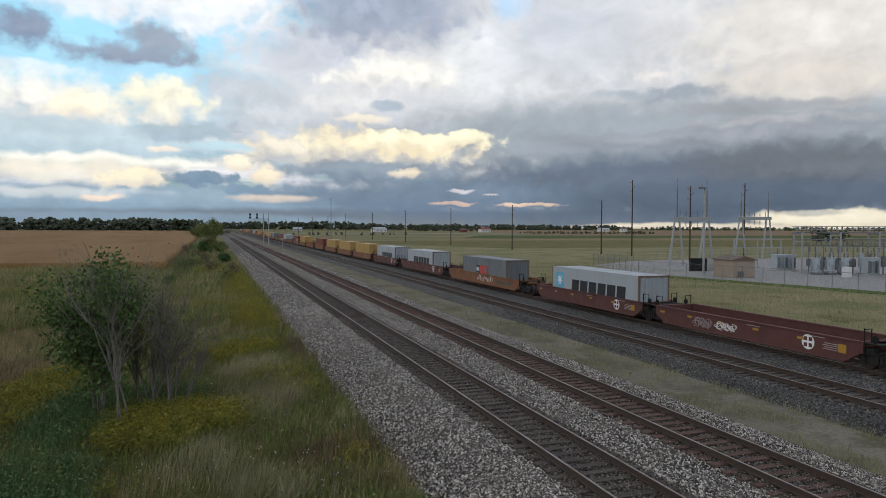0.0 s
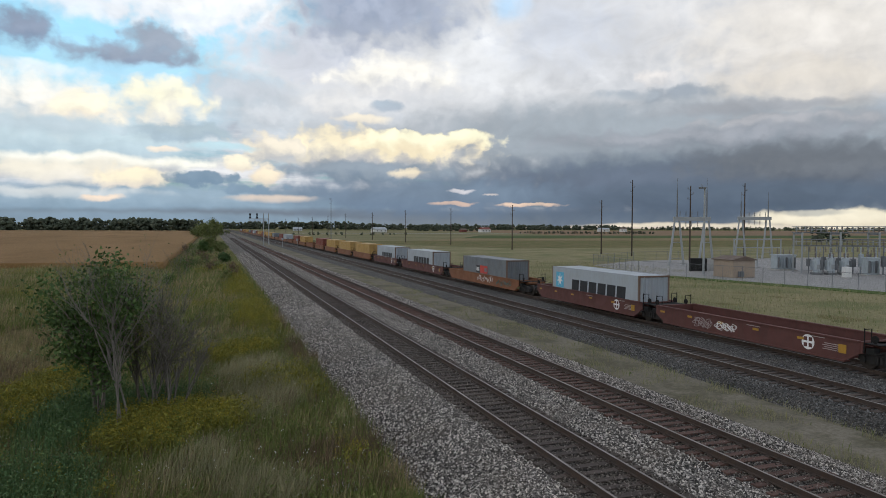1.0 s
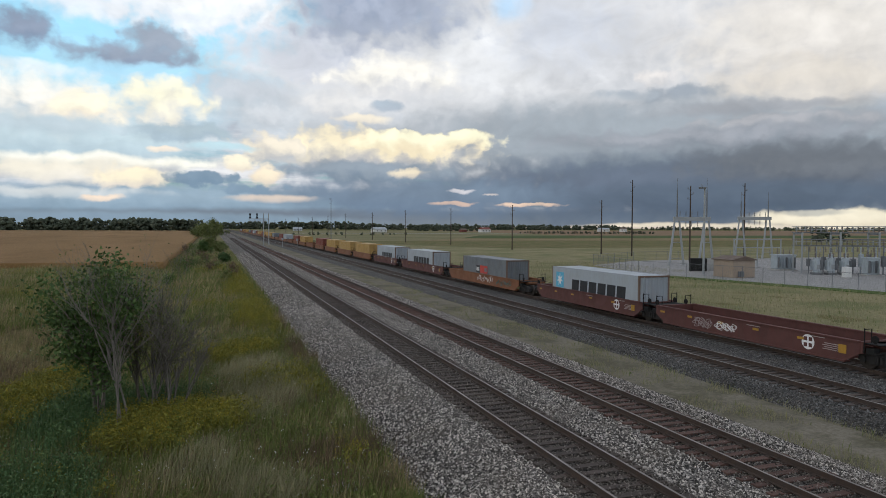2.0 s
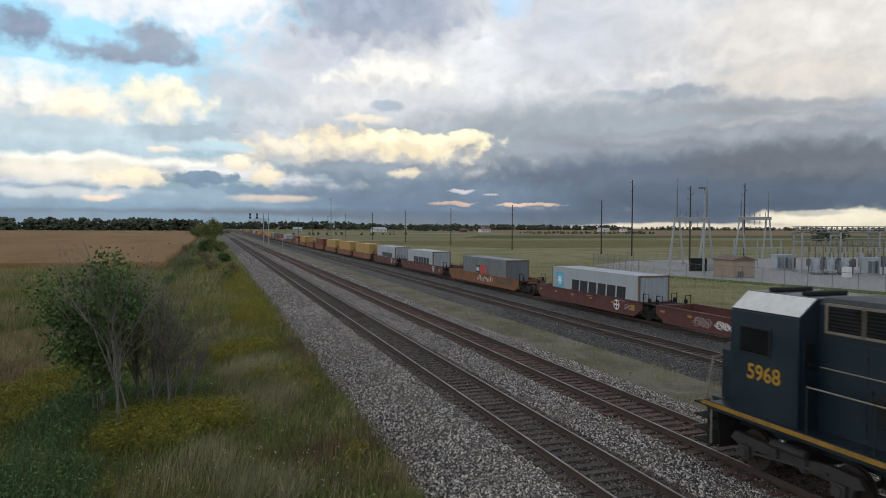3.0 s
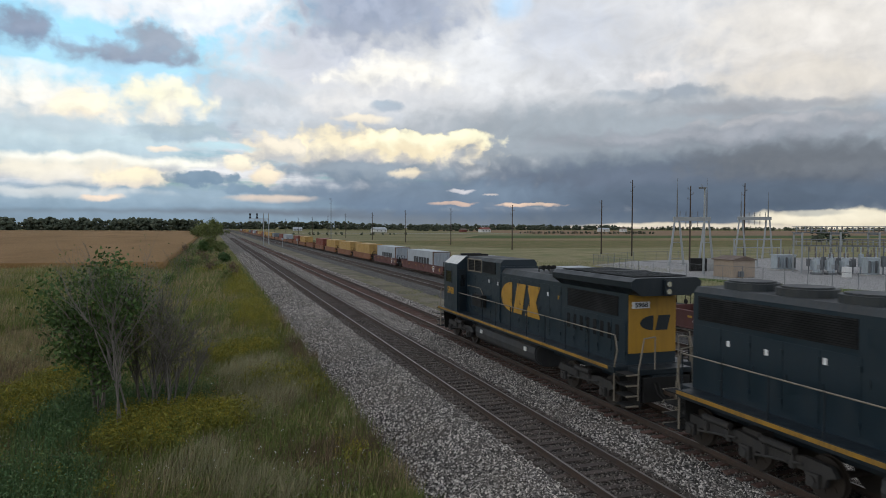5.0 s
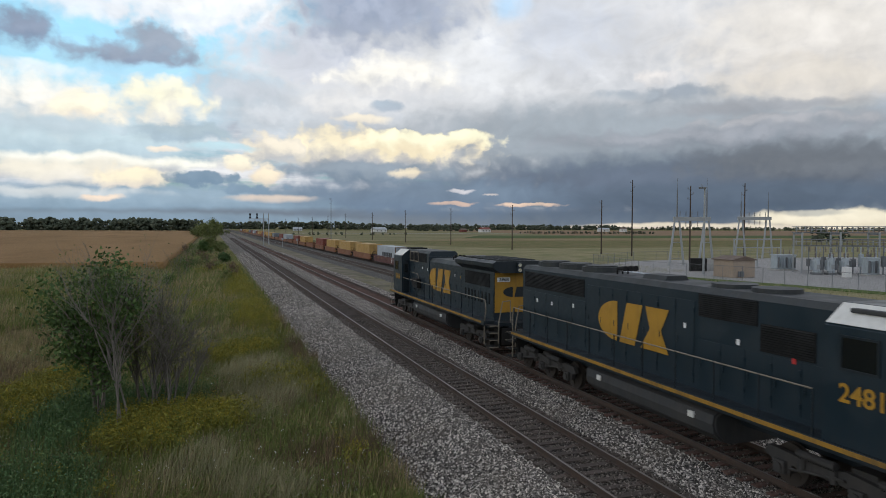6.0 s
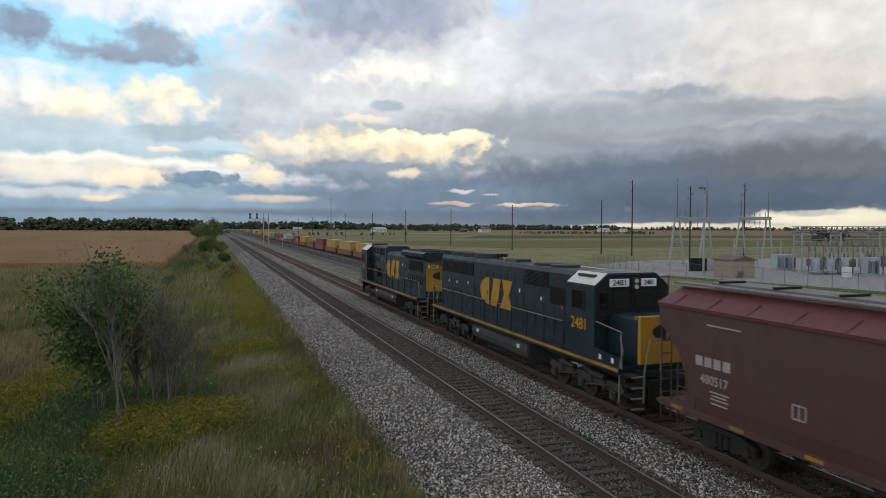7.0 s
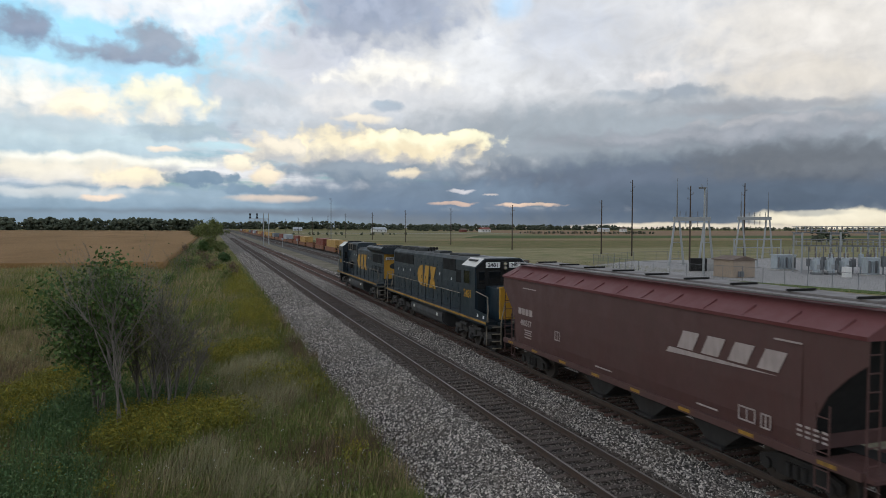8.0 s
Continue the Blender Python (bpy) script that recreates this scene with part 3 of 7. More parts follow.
def side_text(name, body, size, x, y, z, mat, parent, face="side", wide=1.0):
    """Raised characters on a side that faces -X, or on an end that faces -Y."""
    cu = bpy.data.curves.new(name, "FONT")
    cu.body, cu.size, cu.extrude, cu.align_x, cu.align_y, cu.offset = body, size, 0.004, "CENTER", "CENTER", size * 0.018
    tmp = bpy.data.objects.new(name, cu)
    me = bpy.data.meshes.new_from_object(tmp)
    bpy.data.objects.remove(tmp)
    me.materials.clear()
    me.materials.append(mat)
    turn = Matrix(((0, 0, -1), (-1, 0, 0), (0, 1, 0))) if face == "side" else Matrix(((1, 0, 0), (0, 0, -1), (0, 1, 0)))
    me.transform(Matrix.Translation((x, y, z)) @ turn.to_4x4() @ Matrix.Diagonal((wide, 1, 1, 1)))
    ob = new(name, me)
    ob.parent = parent
    return ob


def plate(bm, outline, x, thick=0.008):
    """A flat shape of (y, z) points on a side that faces -X."""
    return prism(bm, outline, x - thick, x, "x")


def wheelset(parent, y, r):
    bm = B()
    for s in (-1, 1):
        disc(bm, (s * 0.755, 0, 0), r, 0.13, "x", 24)
        disc(bm, (s * 0.69, 0, 0), r + 0.025, 0.03, "x", 24)
        for a in range(6):
            c, d = math.cos(a * math.pi / 3) * r * 0.6, math.sin(a * math.pi / 3) * r * 0.6
            disc(bm, (s * 0.825, c, d), r * 0.14, 0.02, "x", 8)
    tube(bm, [(-1.02, 0, 0), (1.02, 0, 0)], 0.085, 10)
    ob = part("wheelset", bm, WHEEL, parent)
    ob.matrix_basis = pose(0, y, r)
    TURNING.append((ob, y, r))
    return ob


TURNING = []


def loco_truck(root, yc, axles, r=0.51):
    """Cast side frames with axle boxes, springs and brake gear."""
    half = max(axles) + 0.55
    bm = B()
    for s in (-1, 1):
        x0, x1 = sorted((s * 0.98, s * 1.12))
        out = [(-half, 0.72), (-half + 0.15, 0.92)]
        for a, b in zip(axles, axles[1:]):
            m = (a + b) / 2
            out += [(a + 0.35, 0.95), (m - 0.3, 0.86), (m + 0.3, 0.86)]
        out += [(half - 0.15, 0.92), (half, 0.72)]
        low = []
        for a in reversed(axles):
            low += [(a + 0.30, 0.62), (a + 0.24, 0.40), (a - 0.24, 0.40), (a - 0.30, 0.62)]
        prism(bm, [(yc + p, q) for p, q in out + low], x0, x1, "x")
        for a in axles:
            box(bm, *sorted((s * 1.12, s * 1.24)), yc + a - 0.17, yc + a + 0.17, 0.36, 0.68, 0.03)
            disc(bm, (s * 1.25, yc + a, r), 0.12, 0.06, "x", 12)
        for a, b in zip(axles, axles[1:]):
            m = (a + b) / 2
            for k in (-0.42, 0.42):
                tube(bm, [(s * 1.15, yc + m + k, 0.60), (s * 1.15, yc + m + k, 0.9)], 0.085, 8)
            tube(bm, [(s * 1.19, yc + a + 0.3, 0.78), (s * 1.19, yc + b - 0.3, 0.55)], 0.035, 6)
            tube(bm, [(s * 1.17, yc + m - 0.5, 1.0), (s * 1.17, yc + m + 0.5, 1.0)], 0.1, 10)
    box(bm, -0.98, 0.98, yc - 0.3, yc + 0.3, 0.6, 1.05)
    t = part("truck", bm, TRUCK, root, "dusty grey cast truck frame")
    for a in axles:
        wheelset(t, yc + a, r)
    return t


def loco_common(root, y0, y1, stripe, tank, trucks, hood):
    """Platform, tank, trucks, steps, couplers and handrails between the ends y0 (near) and y1 (far)."""
    bm = B()
    box(bm, -1.54, 1.54, y0 + 0.75, y1 - 0.75, 1.40, 1.62, 0.02)
    box(bm, -1.0, 1.0, y0 + 0.1, y1 - 0.1, 1.42, 1.60, 0.02)
    box(bm, -0.55, 0.55, y0 + 0.05, y1 - 0.05, 0.92, 1.42)
    part("platform", bm, BLUE_DEEP, root)
    for s in (-1, 1):
        bm = B()
        box(bm, *sorted((s * 1.541, s * 1.552)), stripe[0], stripe[1], 1.49, 1.595)
        part("stripe", bm, STRIPE, root, "yellow sill stripe")
    ya, yb = tank
    bm = B()
    out = [(-1.38, 1.2), (-1.42, 0.95), (-1.36, 0.68), (-1.1, 0.46), (-0.8, 0.38), (0.8, 0.38), (1.1, 0.46), (1.36, 0.68), (1.42, 0.95), (1.38, 1.2), (1.1, 1.36), (-1.1, 1.36)]
    prism(bm, out, ya, yb)
    bmesh.ops.bevel(bm, geom=[e for e in bm.edges if abs(e.verts[0].co.y - e.verts[1].co.y) < 1e-5], offset=0.06, segments=2, affect="EDGES")
    part("fuel_tank", bm, TANK, root, "dusty grey fuel tank")
    for yy in (ya + 0.9, yb - 0.9):
        bm = B()
        box(bm, -1.46, -1.40, yy - 0.12, yy + 0.12, 0.95, 1.12, 0.01)
        part("filler", bm, WHITE, root)
    for yc, axles in trucks:
        loco_truck(root, yc, axles)
    for yend, d in ((y0, -1), (y1, 1)):
        for s in (-1, 1):
            bm = B()
            for i, z in enumerate((0.45, 0.78, 1.12, 1.46)):
                ins = 0.02 * i
                box(bm, *sorted((s * (1.02 + ins), s * 1.50)), *sorted((yend - d * 0.08, yend - d * 0.72)), z - 0.02, z + 0.02)
            box(bm, *sorted((s * 0.98, s * 1.02)), *sorted((yend - d * 0.05, yend - d * 0.75)), 0.4, 1.45)
            part("steps", bm, BLACK, root)
            for z in (0.45, 0.78, 1.12, 1.46):
                bm = B()
                box(bm, *sorted((s * 1.05, s * 1.51)), *sorted((yend - d * 0.06, yend - d * 0.10)), z - 0.022, z + 0.025)
                part("tread_edge", bm, RAILING, root, "tan step edge")
            bm = B()
            tube(bm, [(s * 1.50, yend - d * 0.78, 0.5), (s * 1.50, yend - d * 0.78, 1.6), (s * 1.47, yend - d * 0.66, 2.2), (s * 1.47, yend - d * 0.80, 2.66)], 0.028, 6)
            part("grab_iron", bm, RAILING, root, "tan vertical grab iron")
            bm = B()
            tube(bm, [(s * 1.05, yend - d * 0.10, 0.62), (s * 1.05, yend - d * 0.08, 1.6), (s * 0.86, yend - d * 0.06, 2.62), (s * 0.45, yend - d * 0.06, 2.66)], 0.028, 6)
            tube(bm, [(s * 0.45, yend - d * 0.06, 2.66), (s * 0.45, yend - d * 0.06, 1.6)], 0.024, 6)
            part("end_railing", bm, RAILING, root, "tan end handrail")
        bm = B()
        prism(bm, [(-1.3, 1.30), (1.3, 1.30), (1.2, 0.35), (-1.2, 0.35)], *sorted((yend - d * 0.78, yend - d * 0.72)))
        box(bm, -0.9, 0.9, *sorted((yend - d * 0.12, yend - d * 0.02)), 0.55, 1.35, 0.02)
        part("pilot", bm, BLACK, root)
        bm = B()
        box(bm, -0.12, 0.12, *sorted((yend - d * 0.1, yend + d * 0.42)), 0.78, 0.98, 0.03)
        box(bm, -0.18, 0.18, *sorted((yend + d * 0.34, yend + d * 0.60)), 0.70, 1.06, 0.06)
        part("coupler", bm, STEEL_RUST, root)
        for k in (-0.5, -0.35, 0.4):
            bm = B()
            tube(bm, [(k, yend, 1.2), (k, yend + d * 0.2, 0.85), (k + 0.1, yend + d * 0.35, 0.7), (k + 0.15, yend + d * 0.55, 0.85)], 0.025, 5)
            part("air_hose", bm, BLACK, root)
    post = None
    for s in (-1, 1):
        bm = B()
        a, b = hood
        tube(bm, [(s * 1.47, a, 2.66), (s * 1.47, b, 2.66)], 0.022, 6)
        part("handrail", bm, RAILING, root)
        n = int((b - a) / 1.55)
        for i in range(n + 1):
            if post is None:
                bm = B()
                tube(bm, [(0, 0, 1.55), (0, 0, 2.68)], 0.026, 6)
                post = part("stanchion", bm, BLUE_DEEP, root)
                ob = post
            else:
                ob = new("stanchion", post.data)
                ob.parent = root
            ob.matrix_basis = pose(s * 1.47, a + (b - a) * i / n, 0)


def hood_body(root, name, y0, y1, half, top, crown=0.18, mat=None, z0=1.62):
    bm = B()
    prism(bm, [(-half, z0), (half, z0), (half, top - crown), (half - crown * 0.9, top), (-half + crown * 0.9, top), (-half, top - crown)], y0, y1)
    for f_ in bm.faces:
        if abs(f_.normal.x) < 0.95 and f_.calc_center_median().z > top - crown * 0.9:
            f_.material_index = 1
    return part(name, bm, [mat or BLUE, ROOF], root)


def hood_doors(root, y0, y1, half, z0, z1, n):
    """Access doors along both sides of a hood, with hinges and latches."""
    w = (y1 - y0) / n
    bm = B()
    box(bm, -0.006, 0.006, -w / 2 + 0.008, w / 2 - 0.008, z0, z1, 0.004)
    for z in (z0 + 0.25, z1 - 0.25):
        box(bm, -0.03, 0.03, -w / 2 + 0.0, -w / 2 + 0.06, z - 0.06, z + 0.06)
    tube(bm, [(-0.03, w / 2 - 0.12, (z0 + z1) / 2 - 0.1), (-0.03, w / 2 - 0.12, (z0 + z1) / 2 + 0.1)], 0.015, 5)
    first = part("hood_door", bm, BLUE, root)
    for s in (-1, 1):
        for i in range(n):
            ob = first if (s, i) == (-1, 0) else new("hood_door", first.data)
            ob.parent = root
            ob.matrix_basis = pose(s * (half + 0.006), y0 + w * (i + 0.5), 0)


def grille(root, y0, y1, z0, z1, half, slats=9, frame_mat=None):
    for s in (-1, 1):
        bm = B()
        box(bm, *sorted((s * half, s * (half + 0.012))), y0, y1, z0, z1)
        g = part("grille", bm, GRILLE, root, "black louvred intake grille")
        bm = B()
        for i in range(slats):
            z = z0 + (z1 - z0) * (i + 0.5) / slats
            prism(bm, [(s * (half + 0.012), z + 0.02), (s * (half + 0.04), z - 0.015), (s * (half + 0.012), z - 0.015)], y0 + 0.03, y1 - 0.03)
        part("slat", bm, GRILLE, g)
        if frame_mat:
            bm = B()
            t = 0.06
            for a in ((y0 - t, y0, z0 - t, z1 + t), (y1, y1 + t, z0 - t, z1 + t), (y0, y1, z0 - t, z0), (y0, y1, z1, z1 + t)):
                box(bm, *sorted((s * half, s * (half + 0.035))), *a)
            part("grille_frame", bm, frame_mat, g, "pale grille frame")


def block_logo(root, y_left, y_right, z0, z1, x, mat):
    """The big side mark, as three plain shapes."""
    w = (y_left - y_right)
    h = z1 - z0
    def pt(u, v):
        return (y_left - u * w, z0 + v * h)
    bm = B()
    plate(bm, [pt(0.30 + 0.30 * math.cos(a), 0.5 + 0.5 * math.sin(a)) for a in [math.pi * (0.5 + i / 14) for i in range(15)]], x)
    part("mark", bm, mat, root, "yellow half-round mark")
    bm = B()
    plate(bm, [pt(0.34, 0.0), pt(0.56, 0.0), pt(0.66, 1.0), pt(0.44, 1.0)], x)
    part("mark", bm, mat, root, "yellow slanted mark")
    bm = B()
    plate(bm, [pt(0.64, 0.0), pt(1.0, 0.0), pt(0.90, 0.5), pt(1.0, 1.0), pt(0.70, 1.0), pt(0.76, 0.5)], x)
    part("mark", bm, mat, root, "yellow waisted mark")


def end_logo(root, x0, x1, z0, z1, y, mat):
    """Two dark plain shapes on an end that faces -Y."""
    m = (x0 + x1) / 2
    r = (z1 - z0) / 2
    bm = B()
    prism(bm, [(m - 0.08 + (m - 0.08 - x0) * math.cos(a), (z0 + z1) / 2 + r * math.sin(a)) for a in [math.pi * (0.5 + i / 10) for i in range(11)]], y - 0.008, y)
    part("mark", bm, mat, root, "dark half-round mark")
    bm = B()
    prism(bm, [(m, z0), (x1 - 0.12, z0), (x1, z1), (m + 0.12, z1)], y - 0.008, y)
    part("mark", bm, mat, root, "dark slanted mark")


def stickers(root, spots, half):
    for y, z, m in spots:
        bm = B()
        box(bm, -half - 0.02, -half - 0.006, y - 0.055, y + 0.055, z - 0.075, z + 0.075)
        part("sticker", bm, m, root, "small warning sticker")


def cab_shell(root, y0, y1, mat):
    bm = B()
    prism(bm, [(-1.52, 1.62), (1.52, 1.62), (1.52, 4.16), (0.98, 4.60), (-0.98, 4.60), (-1.52, 4.16)], y0, y1)
    bmesh.ops.bevel(bm, geom=[e for e in bm.edges if e.calc_length() < 1.5 or abs(e.verts[0].co.y - e.verts[1].co.y) > 0.5], offset=0.03, segments=2, affect="EDGES")
    cab = part("cab", bm, mat, root)
    for s in (-1, 1):
        bm = B()
        a, b = Vector((s * 1.50, 4.18)), Vector((s * 1.00, 4.585))
        n = Vector((s * (b - a).y, abs((b - a).x))).normalized() * 0.012
        prism(bm, [tuple(a), tuple(b), tuple(b + n), tuple(a + n)], y0 + 0.02, y1 - 0.02)
        part("roof_panel", bm, WHITE, cab, "white sloping cab roof panel")
    return cab


def window(root, name, y0, y1, z0, z1, x):
    bm = B()
    t = 0.05
    for a in ((y0 - t, y0, z0 - t, z1 + t), (y1, y1 + t, z0 - t, z1 + t), (y0, y1, z0 - t, z0), (y0, y1, z1, z1 + t)):
        box(bm, *sorted((x, x * 1.018)), *a)
    w = part(name, bm, BLUE_DEEP, root)
    bm = B()
    box(bm, *sorted((x, x * 1.006)), y0, y1, z0, z1)
    part("pane", bm, GLASS, w)
    return w


def locomotive_wide_radiator():
    """Four-axle diesel with a flared radiator at the trailing end."""
    root = tagged(empty("locomotive"), "dark blue diesel locomotive with yellow trailing end and flared radiator", "locomotive", "passing train")
    o = 8.2
    def y(v):
        return v + o
    loco_common(root, y(-17.85), y(1.45), (y(-16.75), y(1.0)), (y(-11.2), y(-4.5)), [(y(-1.55), (-1.37, 1.37)), (y(-14.55), (-1.37, 1.37))], (y(-17.05), y(-2.3)))
    cab = cab_shell(root, y(-2.1), y(0.0), BLUE)
    for s in (-1, 1):
        window(cab, "cab_window", y(-1.25), y(-0.35), 3.15, 3.75, s * 1.52)
    bm = B()
    box(bm, -1.40, -1.02, y(-2.13), y(-2.10), 1.7, 3.9, 0.01)
    d = part("cab_door", bm, BLUE_DEEP, cab)
    bm = B()
    box(bm, -1.33, -1.10, y(-2.14), y(-2.13), 3.0, 3.6)
    part("pane", bm, GLASS, d)
    hood_body(root, "nose", y(0.0), y(0.95), 0.92, 3.1)
    hood_body(root, "hood_front", y(-6.6), y(-2.1), 0.95, 4.62, 0.16)
    hood_body(root, "hood_centre", y(-12.6), y(-6.6), 0.95, 4.22, 0.22)
    hood_body(root, "hood_rear", y(-17.0), y(-12.6), 0.95, 4.22, 0.05)
    bm = B()
    box(bm, -0.99, 0.99, y(-6.66), y(-6.58), 1.62, 4.30, 0.01)
    part("hood_band", bm, BLUE, root)
    bm = B()
    prism(bm, [(-0.95, 3.98), (0.95, 3.98), (1.34, 4.24), (1.36, 4.44), (1.18, 4.56), (-1.18, 4.56), (-1.36, 4.44), (-1.34, 4.24)], y(-17.75), y(-12.5))
    rad = part("radiator", bm, BLUE_DEEP, root, "flared dark radiator housing")
    for a, b in ((-15.0, -12.8), (-17.4, -15.25)):
        bm = B()
        box(bm, -1.05, 1.05, y(a), y(b), 4.56, 4.59)
        g = part("fan_screen", bm, GRILLE, rad)
        bm = B()
        for i in range(14):
            yy = y(a) + (b - a) * (i + 0.5) / 14
            box(bm, -1.05, 1.05, yy - 0.02, yy + 0.02, 4.59, 4.61)
        part("slat", bm, ROOF, g)
    bm = B()
    box(bm, -1.1, 1.1, y(-15.22), y(-15.03), 4.56, 4.63, 0.01)
    part("roof_bar", bm, TANK, rad)
    grille(root, y(-4.18), y(-3.28), 3.9, 4.46, 0.95, 7, RAILING)
    grille(root, y(-3.2), y(-2.35), 3.9, 4.46, 0.95, 7, RAILING)
    grille(root, y(-6.0), y(-4.36), 3.88, 4.45, 0.95, 12)
    grille(root, y(-16.45), y(-13.0), 3.18, 3.86, 0.95, 12)
    hood_doors(root, y(-12.5), y(-6.8), 0.95, 1.75, 3.85, 6)
    hood_doors(root, y(-16.9), y(-12.7), 0.95, 1.75, 3.08, 5)
    hood_doors(root, y(-6.5), y(-2.3), 0.95, 1.75, 3.7, 4)
    for i in range(8):
        for s in (-1, 1):
            bm = B()
            box(bm, *sorted((s * 0.962, s * 0.972)), y(-16.5) + 0.47 * i, y(-16.5) + 0.47 * i + 0.2, 2.35, 2.9)
            part("door_louvre", bm, GRILLE, root, "dark door louvre")
    block_logo(root, y(-6.75), y(-10.75), 2.30, 3.66, -0.975, YELLOW)
    side_text("number", "5968", 0.52, -1.534, y(-1.1), 2.68, YELLOW, root)
    bm = B()
    box(bm, -0.93, 0.93, y(-17.03), y(-17.0), 2.0, 3.95)
    end = part("end_panel", bm, YELLOW, root, "yellow end panel")
    bm = B()
    box(bm, -0.82, -0.14, y(-17.07), y(-17.03), 3.50, 3.72, 0.01)
    part("number_board", bm, STICKER, end, "white number board")
    side_text("number", "5968", 0.22, -0.48, y(-17.075), 3.61, LOGO_DARK, root, "end", 1.15)
    end_logo(root, -0.5, 0.7, 2.75, 3.25, y(-17.035), BLUE_DEEP)
    bm = B()
    box(bm, -0.13, 0.13, y(-17.85), y(-17.75), 3.98, 4.5, 0.02)
    hl = part("headlight_box", bm, BLUE_DEEP, root)
    for z in (4.12, 4.36):
        bm = B()
        disc(bm, (0, y(-17.87), z), 0.09, 0.03, "y", 16)
        part("headlight", bm, LENS, hl)
    bm = B()
    box(bm, -1.28, -0.97, y(-4.9), y(-3.7), 2.15, 2.75, 0.02)
    part("locker", bm, BLACK, root)
    bm = B()
    for i, k in enumerate((-0.25, 0.0, 0.25)):
        tube(bm, [(k, y(-9.2), 4.40), (k, y(-9.65), 4.42)], 0.05, 8, 0.11)
        tube(bm, [(k, y(-9.2), 4.2), (k, y(-9.2), 4.42)], 0.03, 6)
    part("horn", bm, BLACK, root)
    bm = B()
    prism(bm, [(-0.5, 4.2), (0.5, 4.2), (0.42, 4.42), (-0.42, 4.42)], y(-11.9), y(-10.6))
    part("exhaust_outlet", bm, ROOF, root)
    for yy in (-0.5, -1.5):
        bm = B()
        box(bm, -0.7, 0.5, y(yy) - 0.12, y(yy) + 0.12, 4.60, 4.70, 0.03)
        part("roof_vent", bm, BLACK, root)
    bm = B()
    tube(bm, [(-0.97, y(-2.2), 3.05), (-0.99, y(-4.1), 3.05), (-0.99, y(-4.6), 2.66), (-1.4, y(-4.7), 2.66)], 0.02, 6)
    part("sloping_handrail", bm, RAILING, root)
    stickers(root, [(y(-5.2), 3.5, STICKER), (y(-6.3), 3.45, STICKER), (y(-11.4), 3.45, STICKER), (y(-12.3), 3.4, YELLOW)], 0.95)
    return root, o


